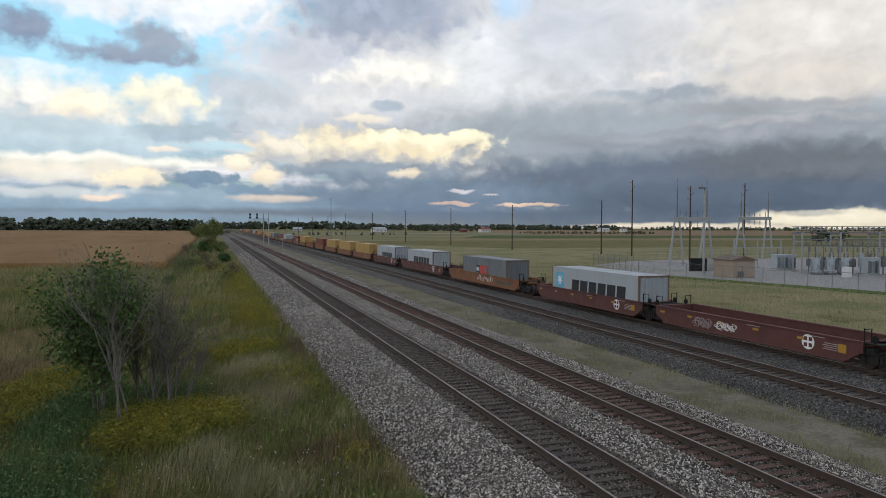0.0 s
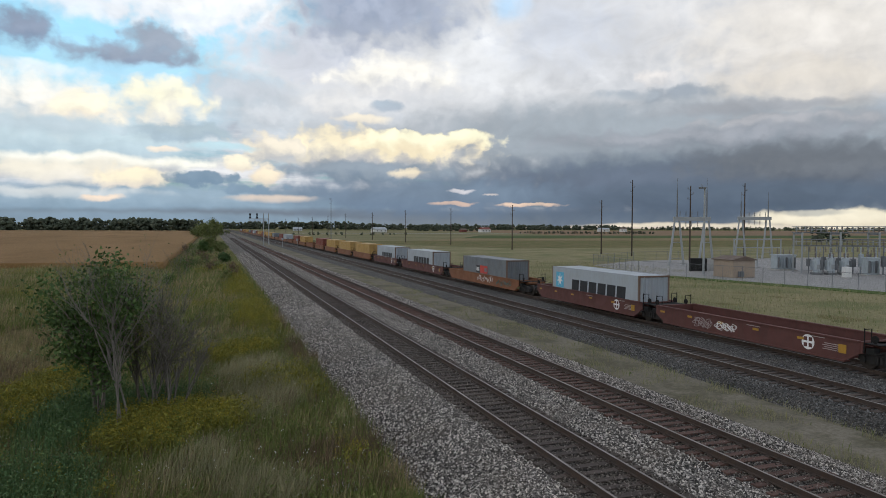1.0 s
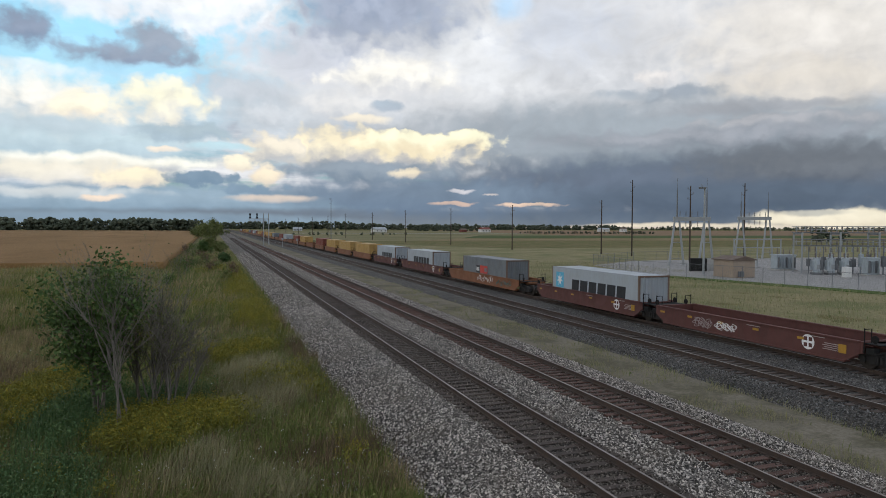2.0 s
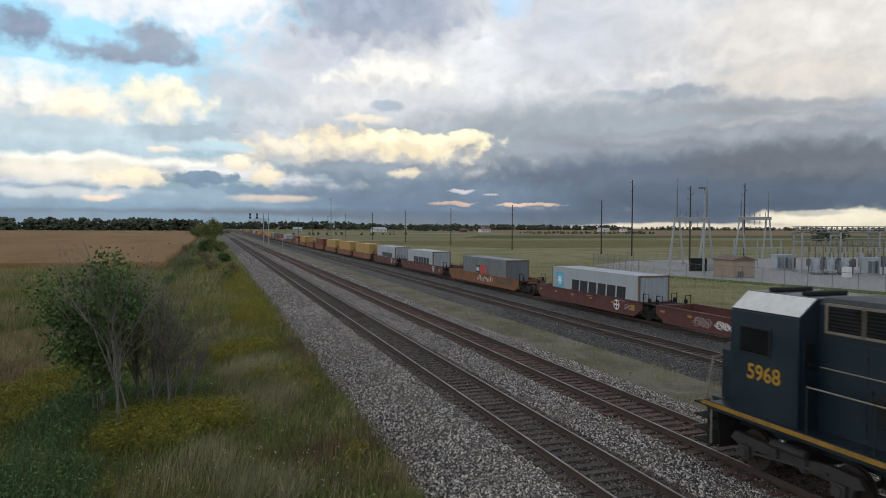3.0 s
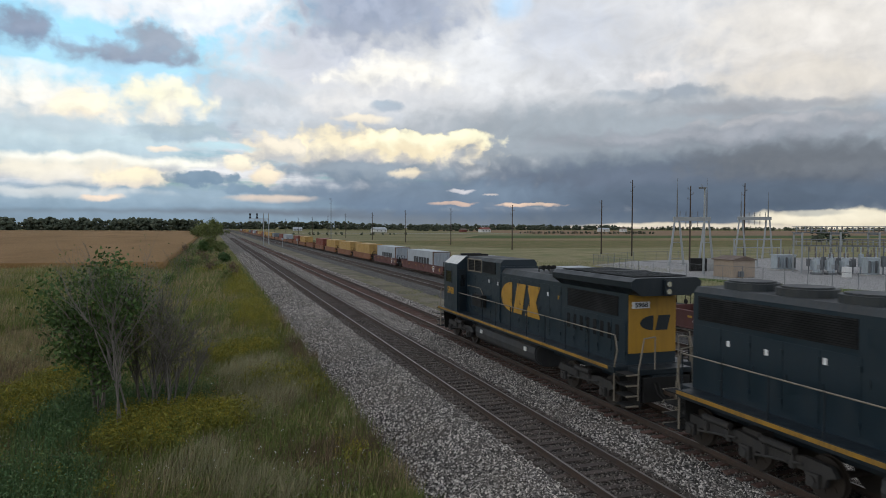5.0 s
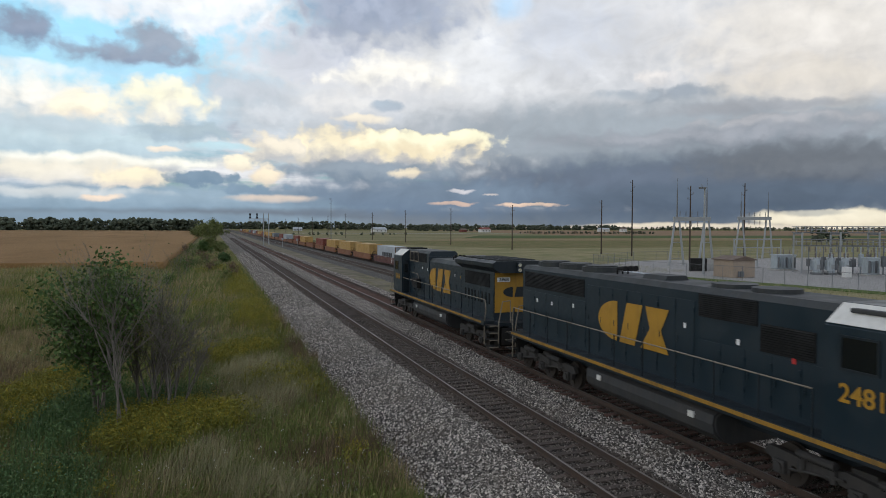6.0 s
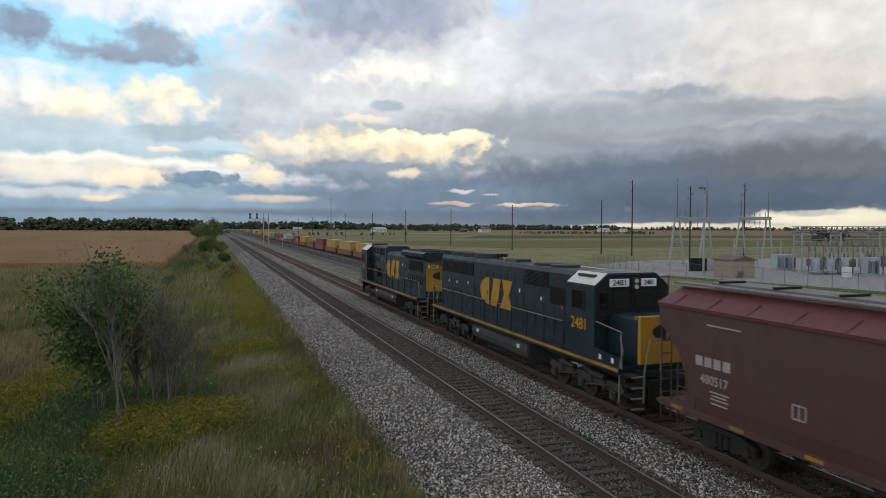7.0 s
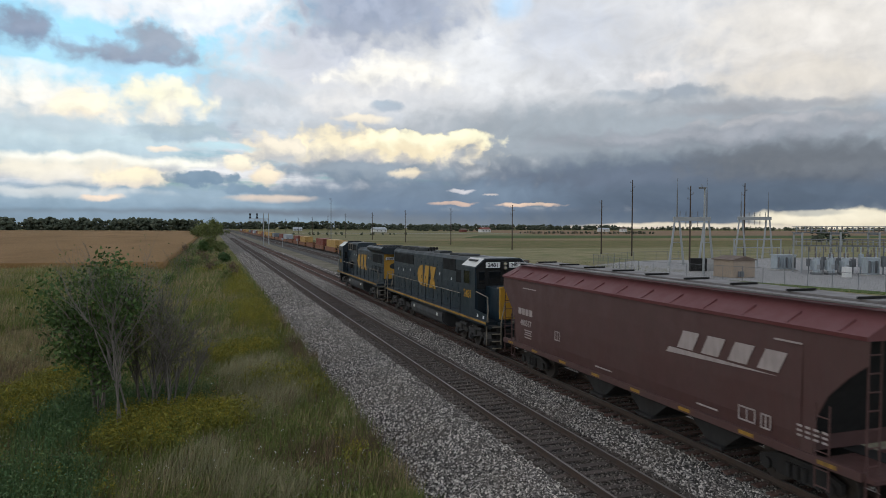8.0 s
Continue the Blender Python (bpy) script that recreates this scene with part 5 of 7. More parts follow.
def container(y0, y1, mat, label, top=2.95, style="flat", posts=POST_BROWN):
    """Shipping container resting in a well; ribbed or flat sides, ribbed doors, corner posts."""
    root = tagged(empty("container", pose(TRACKS[3], (y0 + y1) / 2, 0.362)), label, "container", "containers on the parked train")
    h, w, t = (y1 - y0) / 2, 1.22, top - 0.362
    for s in (-1, 1):
        bm = B()
        if style == "ribbed":
            n = 40
            out = []
            for i in range(n):
                p = -h + 0.12 + (2 * h - 0.24) * i / n
                q = (2 * h - 0.24) / n
                out += [(s * w, p), (s * w, p + q * 0.35), (s * (w - 0.035), p + q * 0.5), (s * (w - 0.035), p + q * 0.85)]
            out += [(s * w, h - 0.12), (s * (w - 0.06), h - 0.12), (s * (w - 0.06), -h + 0.12)]
            prism(bm, out, 0.15, t - 0.1, "z")
        else:
            box(bm, *sorted((s * (w - 0.05), s * (w - 0.012))), -h + 0.1, h - 0.1, 0.12, t - 0.08)
            n = 10
            for i in range(1, n):
                yy = -h + 2 * h * i / n
                box(bm, *sorted((s * (w - 0.012), s * (w - 0.007))), yy - 0.03, yy + 0.03, 0.15, t - 0.1)
        part("side_panel", bm, mat, root)
        bm = B()
        box(bm, *sorted((s * (w - 0.09), s * w)), -h + 0.1, h - 0.1, t - 0.1, t, 0.01)
        box(bm, *sorted((s * (w - 0.09), s * w)), -h + 0.1, h - 0.1, 0.0, 0.14, 0.01)
        part("rail_bar", bm, mat, root)
        for d in (-1, 1):
            bm = B()
            box(bm, *sorted((s * (w - 0.13), s * (w + 0.004))), *sorted((d * (h - 0.13), d * h)), 0.0, t + 0.012, 0.012)
            part("corner_post", bm, posts, root)
    bm = B()
    box(bm, -w + 0.03, w - 0.03, -h + 0.05, h - 0.05, t - 0.06, t - 0.02)
    part("top_panel", bm, mat, root)
    for d in (-1, 1):
        bm = B()
        n = 9
        out = [(-w + 0.12, d * (h - 0.02))]
        for i in range(n):
            p = -w + 0.12 + (2 * w - 0.24) * i / n
            q = (2 * w - 0.24) / n
            out += [(p + q * 0.1, d * (h - 0.02)), (p + q * 0.25, d * (h - 0.07)), (p + q * 0.75, d * (h - 0.07)), (p + q * 0.9, d * (h - 0.02))]
        out += [(w - 0.12, d * (h - 0.02)), (w - 0.12, d * (h - 0.12)), (-w + 0.12, d * (h - 0.12))]
        prism(bm, out, 0.12, t - 0.1, "z")
        part("end_panel", bm, mat, root)
        bm = B()
        box(bm, -w + 0.1, w - 0.1, *sorted((d * (h - 0.1), d * h)), t - 0.12, t, 0.01)
        box(bm, -w + 0.1, w - 0.1, *sorted((d * (h - 0.1), d * h)), 0.0, 0.14, 0.01)
        part("end_beam", bm, posts, root)
        bm = B()
        for k in (-0.8, -0.3, 0.3, 0.8):
            tube(bm, [(k, d * (h + 0.01), 0.1), (k, d * (h + 0.01), t - 0.1)], 0.018, 5)
        part("lock_rod", bm, mat, root)
    return root


def line_marks(root, y_left, y_right, z0, z1, x, n=6, mat=LOGO_DARK):
    """The shipping line's name, as a row of plain dark shapes."""
    w = (y_left - y_right) / n
    for i in range(n):
        p = y_left - w * i
        m = z1 - z0
        bm = B()
        lean = 0.07
        plate(bm, [(p - 0.04 * w, z0), (p - 0.88 * w, z0), (p - (0.88 + lean) * w, z0 + m), (p - (0.04 + lean) * w, z0 + m)], x)
        part("mark", bm, mat, root, "dark block mark")


def star_square(root, yc, zc, x, size=0.62):
    bm = B()
    plate(bm, [(yc - size, zc - size), (yc + size, zc - size), (yc + size, zc + size), (yc - size, zc + size)], x, 0.006)
    sq = part("mark_square", bm, LOGO_SKY, root, "light blue square mark")
    bm = B()
    pts = []
    for i in range(14):
        r = size * (0.86 if i % 2 == 0 else 0.32)
        pts.append((yc + r * math.sin(math.pi * i / 7), zc + r * math.cos(math.pi * i / 7)))
    plate(bm, pts, x - 0.007, 0.006)
    part("star", bm, STICKER, sq, "white star")


car = well_car(21.8, 36.0, WELL_BROWN, "empty rust-brown well car with spray paint and white emblem")
scrawl(car, 2.2, 3.6, 0.42, 1.0, LOGO_PALE, 3)
scrawl(car, 0.3, 1.8, 0.5, 0.95, STICKER, 4)
car = well_car(37.7, 52.6, WELL_BROWN, "rust-brown well car carrying a grey container")
box_a = container(38.2, 50.3, BOX_PALE, "pale grey shipping container with dark marks and blue star square")
line_marks(box_a, 2.9, -4.6, 0.72, 1.72, -1.212)
star_square(box_a, 4.75, 1.55, -1.212)
car = well_car(56.6, 75.6, WELL_ORANGE, "faded orange-brown well car with spray paint", marks=False)
scrawl(car, -3.6, 0.6, 0.5, 1.1, STICKER, 8)
scrawl(car, -8.0, -4.5, 0.45, 1.0, BOX_TEAL, 9)
box_b = container(59.6, 71.5, BOX_SLATE, "slate grey shipping container with small red and white marks", style="ribbed")
for q, m in (((0.9, 1.9), LOGO_DARK), ((-1.2, 0.8), LOGO_RED)):
    bm = B()
    box(bm, -1.232, -1.222, q[0], q[1], 0.95, 1.75)
    part("mark", bm, m, box_b)
    bm = B()
    for i in range(3):
        box(bm, -1.240, -1.233, q[0] + 0.15 + 0.28 * i, q[0] + 0.32 + 0.28 * i, 1.15, 1.55)
    part("mark_bars", bm, STICKER if m is LOGO_DARK else BOX_SLATE, box_b)
well_car(78.2, 97.2, WELL_BROWN, "rust-brown well car carrying a pale container")
box_c = container(82.6, 94.6, BOX_PALE, "pale grey shipping container with dark marks")
line_marks(box_c, 2.8, -4.4, 0.85, 1.70, -1.212)
well_car(100.0, 115.6, WELL_BROWN, "rust-brown well car carrying a pale container")
box_d = container(101.5, 113.6, BOX_PALE, "pale grey shipping container with dark marks")
line_marks(box_d, 2.5, -4.0, 0.95, 1.62, -1.212)
far_boxes = [(BOX_YELLOW, "ochre yellow shipping container"), (BOX_YELLOW, "ochre yellow shipping container"), (BOX_YELLOW, "ochre yellow shipping container"),
             (BOX_RED, "dull red shipping container"), (None, ""), (BOX_YELLOW, "ochre yellow shipping container"), (BOX_RED, "dull red shipping container"), (None, ""),
             (BOX_PALE, "pale grey shipping container"), (BOX_RED, "dull red shipping container"), (None, ""), (BOX_SLATE, "slate grey shipping container")]
y_at = 118.2
made_boxes = {}
spare = well_car(y_at, y_at + 15.6, WELL_ORANGE, "orange-brown well car far down the parked train", marks=False)
for i in range(34):
    if i:
        copy_thing(spare, pose(TRACKS[3], y_at + 7.8, 0))
    m, text = far_boxes[i % 12]
    if m:
        if text not in made_boxes:
            made_boxes[text] = container(y_at + 1.7, y_at + 13.9, m, text + " on the parked train", style="ribbed" if i < 4 else "flat", posts=m)
        else:
            copy_thing(made_boxes[text], pose(TRACKS[3], y_at + 7.8, 0.362))
    y_at += 17.9


# ---- plants ----
GRASS_GREEN = foliage("grass_green", (0.104, 0.141, 0.035), (0.161, 0.189, 0.053), (0.265, 0.246, 0.095))
GRASS_TAN = foliage("grass_tan", (0.269, 0.215, 0.108), (0.358, 0.287, 0.152), (0.179, 0.161, 0.072))
GRASS_RUST = foliage("grass_rust", (0.125, 0.088, 0.056), (0.175, 0.120, 0.078), (0.100, 0.095, 0.045))
GRASS_PALE = foliage("grass_pale", (0.255, 0.245, 0.135), (0.325, 0.300, 0.180), (0.185, 0.185, 0.085))
GOLDENROD = foliage("goldenrod_stem", (0.150, 0.160, 0.028), (0.210, 0.200, 0.032), (0.110, 0.135, 0.027))
GOLD_FLOWER = foliage("goldenrod_flower", (0.300, 0.245, 0.026), (0.390, 0.310, 0.034), (0.220, 0.195, 0.030))
DARK_WEED = foliage("dark_weed", (0.054, 0.109, 0.039), (0.085, 0.146, 0.054), (0.146, 0.194, 0.073))
LEAF = foliage("leaf_green", (0.055, 0.101, 0.030), (0.081, 0.140, 0.040), (0.143, 0.202, 0.062))
LEAF_OLIVE = foliage("leaf_olive", (0.101, 0.129, 0.040), (0.147, 0.175, 0.055), (0.221, 0.221, 0.092))
WOODS = foliage("far_woods", (0.070, 0.086, 0.060), (0.092, 0.108, 0.076), (0.120, 0.125, 0.088), 0.9)
BARK = wooden("bark", (0.10, 0.085, 0.07), (0.20, 0.17, 0.14), (8, 8, 1.2))
TWIG = wooden("dead_twig", (0.14, 0.125, 0.11), (0.25, 0.225, 0.20), (8, 8, 2))
rng = np.random.default_rng(5)


def fast_mesh(name, verts, tris, mat, parent=None):
    """A mesh out of arrays of points and triangles."""
    me = bpy.data.meshes.new(name)
    me.vertices.add(len(verts))
    me.vertices.foreach_set("co", np.ascontiguousarray(verts, dtype=np.float32).ravel())
    n = len(tris)
    me.loops.add(n * 3)
    me.loops.foreach_set("vertex_index", np.ascontiguousarray(tris, dtype=np.int32).ravel())
    me.polygons.add(n)
    me.polygons.foreach_set("loop_start", np.arange(0, n * 3, 3, dtype=np.int32))
    me.update()
    me.validate()
    me.materials.append(mat)
    ob = new(name, me)
    if parent:
        ob.parent = parent
    return ob


def blades(name, pts, h0, h1, w0, w1, mat, label, lean=0.35, category="grass"):
    """Bent grass blades or stems rising from the points."""
    n = len(pts)
    a = rng.uniform(0, 2 * np.pi, n)
    h = rng.uniform(h0, h1, n)
    w = rng.uniform(w0, w1, n) / 2
    d = rng.uniform(0.05, lean, n) * h
    la = rng.normal(0.6, 1.0, n)
    side = np.stack([np.cos(a) * w, np.sin(a) * w, np.zeros(n)], 1)
    off = np.stack([np.cos(la) * d, np.sin(la) * d, np.zeros(n)], 1)
    up = np.stack([np.zeros(n), np.zeros(n), h], 1)
    p0, p1 = pts - side, pts + side
    m0, m1 = pts - side * 0.8 + off * 0.35 + up * 0.6, pts + side * 0.8 + off * 0.35 + up * 0.6
    tip = pts + off + up
    verts = np.stack([p0, p1, m1, m0, tip], 1).reshape(-1, 3)
    base = (np.arange(n) * 5)[:, None]
    tris = np.concatenate([base + np.array(t)[None] for t in ((0, 1, 2), (0, 2, 3), (3, 2, 4))], 1).reshape(-1, 3)
    ob = tagged(fast_mesh(name, verts, tris, mat), label, category, kind="stuff")
    return tip, ob


def heads(name, tips, size, each, spread, mat, label, flat=1.0):
    """Small leaf or flower flecks round the points."""
    n = len(tips) * each
    c = np.repeat(tips, each, 0) + rng.normal(0, 1, (n, 3)) * np.array(spread)
    u = rng.normal(0, 1, (n, 3))
    u /= np.linalg.norm(u, axis=1)[:, None]
    v = np.cross(u, rng.normal(0, 1, (n, 3)))
    v /= np.linalg.norm(v, axis=1)[:, None] + 1e-9
    s = rng.uniform(size * 0.6, size * 1.3, n)[:, None]
    verts = np.stack([c - u * s, c - v * s * 0.5, c + u * s, c + v * s * 0.5], 1).reshape(-1, 3)
    base = (np.arange(n) * 4)[:, None]
    tris = np.concatenate([base + np.array(t)[None] for t in ((0, 1, 2), (0, 2, 3))], 1).reshape(-1, 3)
    return fast_mesh(name, verts, tris, mat)


def scatter(n, x0, x1, y0, y1, keep, power=1.6):
    """Points on the land, denser towards y0, kept where keep(x, y) allows."""
    out, tries = [], 0
    while len(out) < n and tries < 40 * n:
        tries += 1
        y = y0 + (y1 - y0) * random.random() ** power
        lo, hi = (x0(y), x1(y))
        x = random.uniform(lo, hi)
        if random.random() < keep(x, y):
            out.append((x, y, ground_z(x, y) - 0.02))
    return np.array(out)


def field_noise(x, y, scale, seed):
    return noise.fractal(Vector((x * scale + seed * 17.3, y * scale * 0.7, seed)), 1.0, 2.0, 3)


def left(y):
    return -8.5 - y * 0.24


def toe(y):
    return 5.0


def clamp01(v):
    return max(0.0, min(1.0, v))


def drift(x, y, cx, cy, rx, ry):
    """1 in the middle of an uneven patch, fading to 0 at its edge."""
    wander = field_noise(x, y, 0.35, 3) * 0.5
    return clamp01(1.5 * (1.0 - math.hypot((x - cx) / rx, (y - cy) / ry)) + wander) if abs(x - cx) < 1.5 * rx and abs(y - cy) < 1.5 * ry else 0.0


def is_gold(x, y):
    if x > 4.1:
        return 0.0
    along = clamp01(1.1 - abs(x - 2.9) / 1.7) * clamp01((y - 42) / 8) * clamp01((135 - y) / 50) * clamp01(0.75 + field_noise(x, y, 0.14, 2) * 2)
    return max(along, drift(x, y, 0.8, 39.6, 3.0, 2.6), drift(x, y, -1.6, 26.6, 2.9, 3.4), drift(x, y, -7.0, 35.0, 1.9, 7.0),
               clamp01(field_noise(x, y, 0.16, 2) * 2.4 - 0.75) * (0.6 if x > -9 else 0.1))


def is_tan(x, y):
    return max(drift(x, y, -11.0, 43.0, 4.2, 10.0), clamp01(field_noise(x, y, 0.13, 7) * 2.4 + (0.55 if x < -9 else 0.0)), 0.5 * is_pale(x, y))


def is_pale(x, y):
    return max(drift(x, y, 2.3, 29.5, 2.6, 4.6), drift(x, y, 1.6, 34.5, 2.4, 2.4), 0.5 * clamp01(field_noise(x, y, 0.25, 9) * 4 - 0.6))


def is_rust(x, y):
    return max(drift(x, y, 4.5, 37.5, 0.9, 7.0), drift(x, y, 3.3, 20.2, 1.8, 1.7), 0.9 * drift(x, y, -10.0, 38.0, 2.5, 6.0), drift(x, y, 2.6, 27.6, 1.1, 1.4), 0.15)


def is_dark(x, y):
    return max(drift(x, y, -5.3, 29.5, 1.7, 5.5), 0.6 * drift(x, y, -2.6, 30.5, 2.6, 2.6), 0.5 * drift(x, y, -5.5, 21.5, 3.0, 3.0))


def is_green(x, y):
    return max(0.12, 1.0 - 0.9 * max(is_gold(x, y), is_tan(x, y), is_rust(x, y), is_pale(x, y)), 0.9 * drift(x, y, 3.2, 23.2, 2.2, 3.0), 0.8 * drift(x, y, 0.5, 20.5, 3.0, 2.2))


def tufts(n, x0, x1, y0, y1, keep, each=9, spread=0.13, power=1.6):
    """Blades gathered in tufts."""
    mid = scatter(n // each, x0, x1, y0, y1, keep, power)
    pts = np.repeat(mid, each, 0) + rng.normal(0, 1, (len(mid) * each, 3)) * np.array((spread, spread, 0.0))
    return pts


random.seed(11)
blades("grass_green", tufts(62000, left, toe, 15, 62, is_green), 0.18, 0.62, 0.010, 0.024, GRASS_GREEN, "rank green grass on the bank", 0.6)
blades("grass_tan", tufts(42000, left, toe, 15, 70, lambda x, y: 0.05 + is_tan(x, y)), 0.2, 0.75, 0.008, 0.020, GRASS_TAN, "dry tan grass on the bank", 0.65)
blades("grass_rust", tufts(27000, left, lambda y: 5.1, 17, 62, is_rust, 12, 0.16), 0.3, 0.8, 0.008, 0.018, GRASS_RUST, "reddish brown weeds beside the ballast", 0.5)
blades("grass_pale", tufts(17000, lambda y: -2.0, lambda y: 5.0, 17, 48, is_pale, 14, 0.15), 0.35, 0.85, 0.006, 0.013, GRASS_PALE, "pale feathery grass tufts", lean=0.8)
blades("far_grass", scatter(32000, left, toe, 55, 190, lambda x, y: (1.0 if x > -26 else 0.3) * (1 - 0.8 * is_gold(x, y))), 0.3, 0.9, 0.03, 0.07, GRASS_GREEN, "tall green weeds along the line", 0.6)
blades("far_dry_grass", scatter(30000, left, toe, 55, 190, lambda x, y: 0.2 + is_tan(x, y) if x < 3.5 else 0.2), 0.3, 0.9, 0.02, 0.06, GRASS_TAN, "dry grass beyond the shrubs", 0.6)
gold_tip, _ = blades("goldenrod", tufts(30000, left, lambda y: 4.3, 19, 125, is_gold, 6, 0.2, 1.5), 0.35, 0.85, 0.012, 0.026, GOLDENROD, "goldenrod stems in drifts", 0.35, "wildflowers")
tagged(heads("goldenrod_leaves", gold_tip - np.array([0, 0, 0.2]), 0.05, 4, (0.09, 0.09, 0.15), GOLDENROD, ""), "goldenrod leaves in drifts", "wildflowers", kind="stuff")
tagged(heads("goldenrod_flowers", gold_tip[rng.random(len(gold_tip)) < 0.32], 0.026, 7, (0.08, 0.08, 0.05), GOLD_FLOWER, ""), "dull yellow goldenrod flower heads", "wildflowers", kind="stuff")
weed_tip, _ = blades("dark_weeds", tufts(6500, lambda y: -9.0, lambda y: 0.5, 17, 38, is_dark, 7, 0.16), 0.4, 1.15, 0.012, 0.03, DARK_WEED, "dark green tangled weeds under the shrubs", 0.45, "weeds")
tagged(heads("dark_weed_leaves", weed_tip - np.array([0, 0, 0.3]), 0.045, 4, (0.16, 0.16, 0.25), DARK_WEED, ""), "dark leaves of the tangled weeds", "weeds", kind="stuff")
low_tip, _ = blades("broadleaf_weeds", tufts(9000, left, lambda y: 4.7, 15, 45, is_green, 5, 0.14), 0.2, 0.55, 0.010, 0.02, GRASS_GREEN, "leafy green weeds among the grass", 0.5, "weeds")
tagged(heads("broadleaf_weed_leaves", low_tip - np.array([0, 0, 0.12]), 0.045, 4, (0.08, 0.08, 0.12), GRASS_GREEN, ""), "leaves of the low green weeds", "weeds", kind="stuff")
spots = scatter(420, left, lambda y: 4.5, 17, 45, lambda x, y: 1.0) + np.array([0, 0, 0.5])
tagged(heads("white_flowers", spots, 0.024, 3, (0.05, 0.05, 0.03), WHITE, ""), "scattered small white wildflowers", "wildflowers", kind="stuff")


def verge_points(n, y1):
    out = []
    while len(out) < n:
        y = 8 + (y1 - 8) * random.random() ** 1.7
        x = random.uniform(17.3, 21.0)
        if field_noise(x, y, 0.45, 6) > -0.05:
            out.append((x, y, -0.72))
    return np.array(out)


blades("verge_grass", verge_points(15000, 90), 0.06, 0.26, 0.008, 0.02, GRASS_PALE, "thin dry grass between the track beds", 0.7)
blades("verge_weeds", verge_points(900, 70), 0.10, 0.40, 0.012, 0.03, GRASS_GREEN, "sparse green weeds between the track beds", 0.6)


def meadow_points(n):
    out = []
    while len(out) < n:
        y = 18 + 110 * random.random() ** 1.2
        x = random.uniform(32.5, 63 + (90 - y) * 0.22 if y < 90 else 75)
        out.append((x, y, min(ground_z(x, y), -1.0) - 0.05))
    return np.array(out)


blades("meadow_grass", meadow_points(23000), 0.25, 0.65, 0.025, 0.06, GRASS_PALE, "pale seeding grass of the meadow", 0.5)
blades("meadow_green", meadow_points(5000), 0.2, 0.5, 0.025, 0.06, GRASS_GREEN, "green grass in the meadow", 0.5)


def limb(bm, start, way, length, r, depth, rnd, tips, droop=0.0, kids=(2, 4), spread=0.7):
    """A tapering, wandering branch that forks."""
    p, d = Vector(start), Vector(way).normalized()
    pts = [p.copy()]
    n = 4
    for i in range(n):
        d = (d + Vector((rnd.uniform(-1, 1), rnd.uniform(-1, 1), rnd.uniform(-0.6, 0.8) - droop)) * 0.22).normalized()
        p = p + d * length / n
        pts.append(p.copy())
    tube(bm, pts, r, 5 if depth > 1 else 4, r * 0.45)
    if depth == 0:
        tips.append((pts[-1], d))
        tips.append((pts[-2], d))
        return
    for i in range(rnd.randint(*kids)):
        k = rnd.randint(2 if depth > 2 else 1, n)
        w = (d + Vector((rnd.uniform(-1, 1), rnd.uniform(-1, 1), rnd.uniform(-0.3, 0.8))) * spread).normalized()
        limb(bm, pts[k], w, length * rnd.uniform(0.5, 0.78), r * (0.62 if k < n else 0.5), depth - 1, rnd, tips, droop, kids, spread)


def leaf_cloud(tips, each, spread, size, mat, parent, name="crown"):
    c = np.array([tuple(t[0]) for t in tips])
    ob = heads(name, c, size, each, spread, mat, "")
    ob.parent = parent
    return ob


def shrub_bare(x, y, height, seed, label):
    """Dead shrub: several grey stems and a haze of twigs."""
    rnd = random.Random(seed)
    root = tagged(empty("dead_shrub", pose(x, y, ground_z(x, y) - 0.1)), label, "shrub", "shrubs on the bank")
    tips = []
    for i in range(4):
        bm = B()
        a = rnd.uniform(0, 6.28)
        limb(bm, (math.cos(a) * 0.3, math.sin(a) * 0.3, 0), (math.cos(a) * 0.05, math.sin(a) * 0.05, 1), height * rnd.uniform(0.42, 0.55), 0.05, 4, rnd, tips, 0.0, (3, 4), 0.6)
        part("stem", bm, TWIG, root)
    leaf_cloud(tips[::5], 2, (0.12, 0.12, 0.12), 0.04, LEAF_OLIVE, root, "sparse_leaves")
    return root


def leafy_tree(x, y, lean, height, seed, label, mat=LEAF, each=50, size=0.085, spread=0.34, depth=3):
    rnd = random.Random(seed)
    root = tagged(empty("tree", pose(x, y, ground_z(x, y) - 0.1)), label, "tree", "shrubs on the bank")
    tips = []
    bm = B()
    limb(bm, (0, 0, 0), (lean[0], lean[1], 1), height * 0.55, height * 0.016, depth, rnd, tips, 0.0, (3, 4), 0.75)
    part("trunk", bm, BARK, root)
    leaf_cloud(tips, each, (spread, spread, spread * 0.8), size, mat, root)
    return root


leafy_tree(-3.9, 28.6, (-0.24, 0.05), 6.2, 5, "leafy green tree leaning out over the bank", each=44)
leafy_tree(-4.2, 29.4, (-0.24, 0.1), 5.6, 9, "leafy green tree with dense small leaves", each=44)
leafy_tree(-4.0, 28.4, (-0.15, 0.0), 3.0, 14, "low leafy green bush under the trees", each=14)
leafy_tree(-2.7, 29.2, (0.02, 0.0), 5.3, 21, "thin tree with sparse olive leaves at its top", LEAF_OLIVE, 13, 0.055, 0.25)
leafy_tree(-1.9, 30.2, (0.05, 0.0), 3.4, 33, "low olive bush behind the bare stems", LEAF_OLIVE, 12, 0.055, 0.3)
shrub_bare(-3.1, 27.5, 7.0, 3, "grey leafless shrub with pale stems")
shrub_bare(-2.4, 28.9, 6.0, 8, "grey leafless shrub with tangled twigs")
shrub_bare(-1.9, 29.4, 5.0, 12, "low leafless shrub with arching twigs")
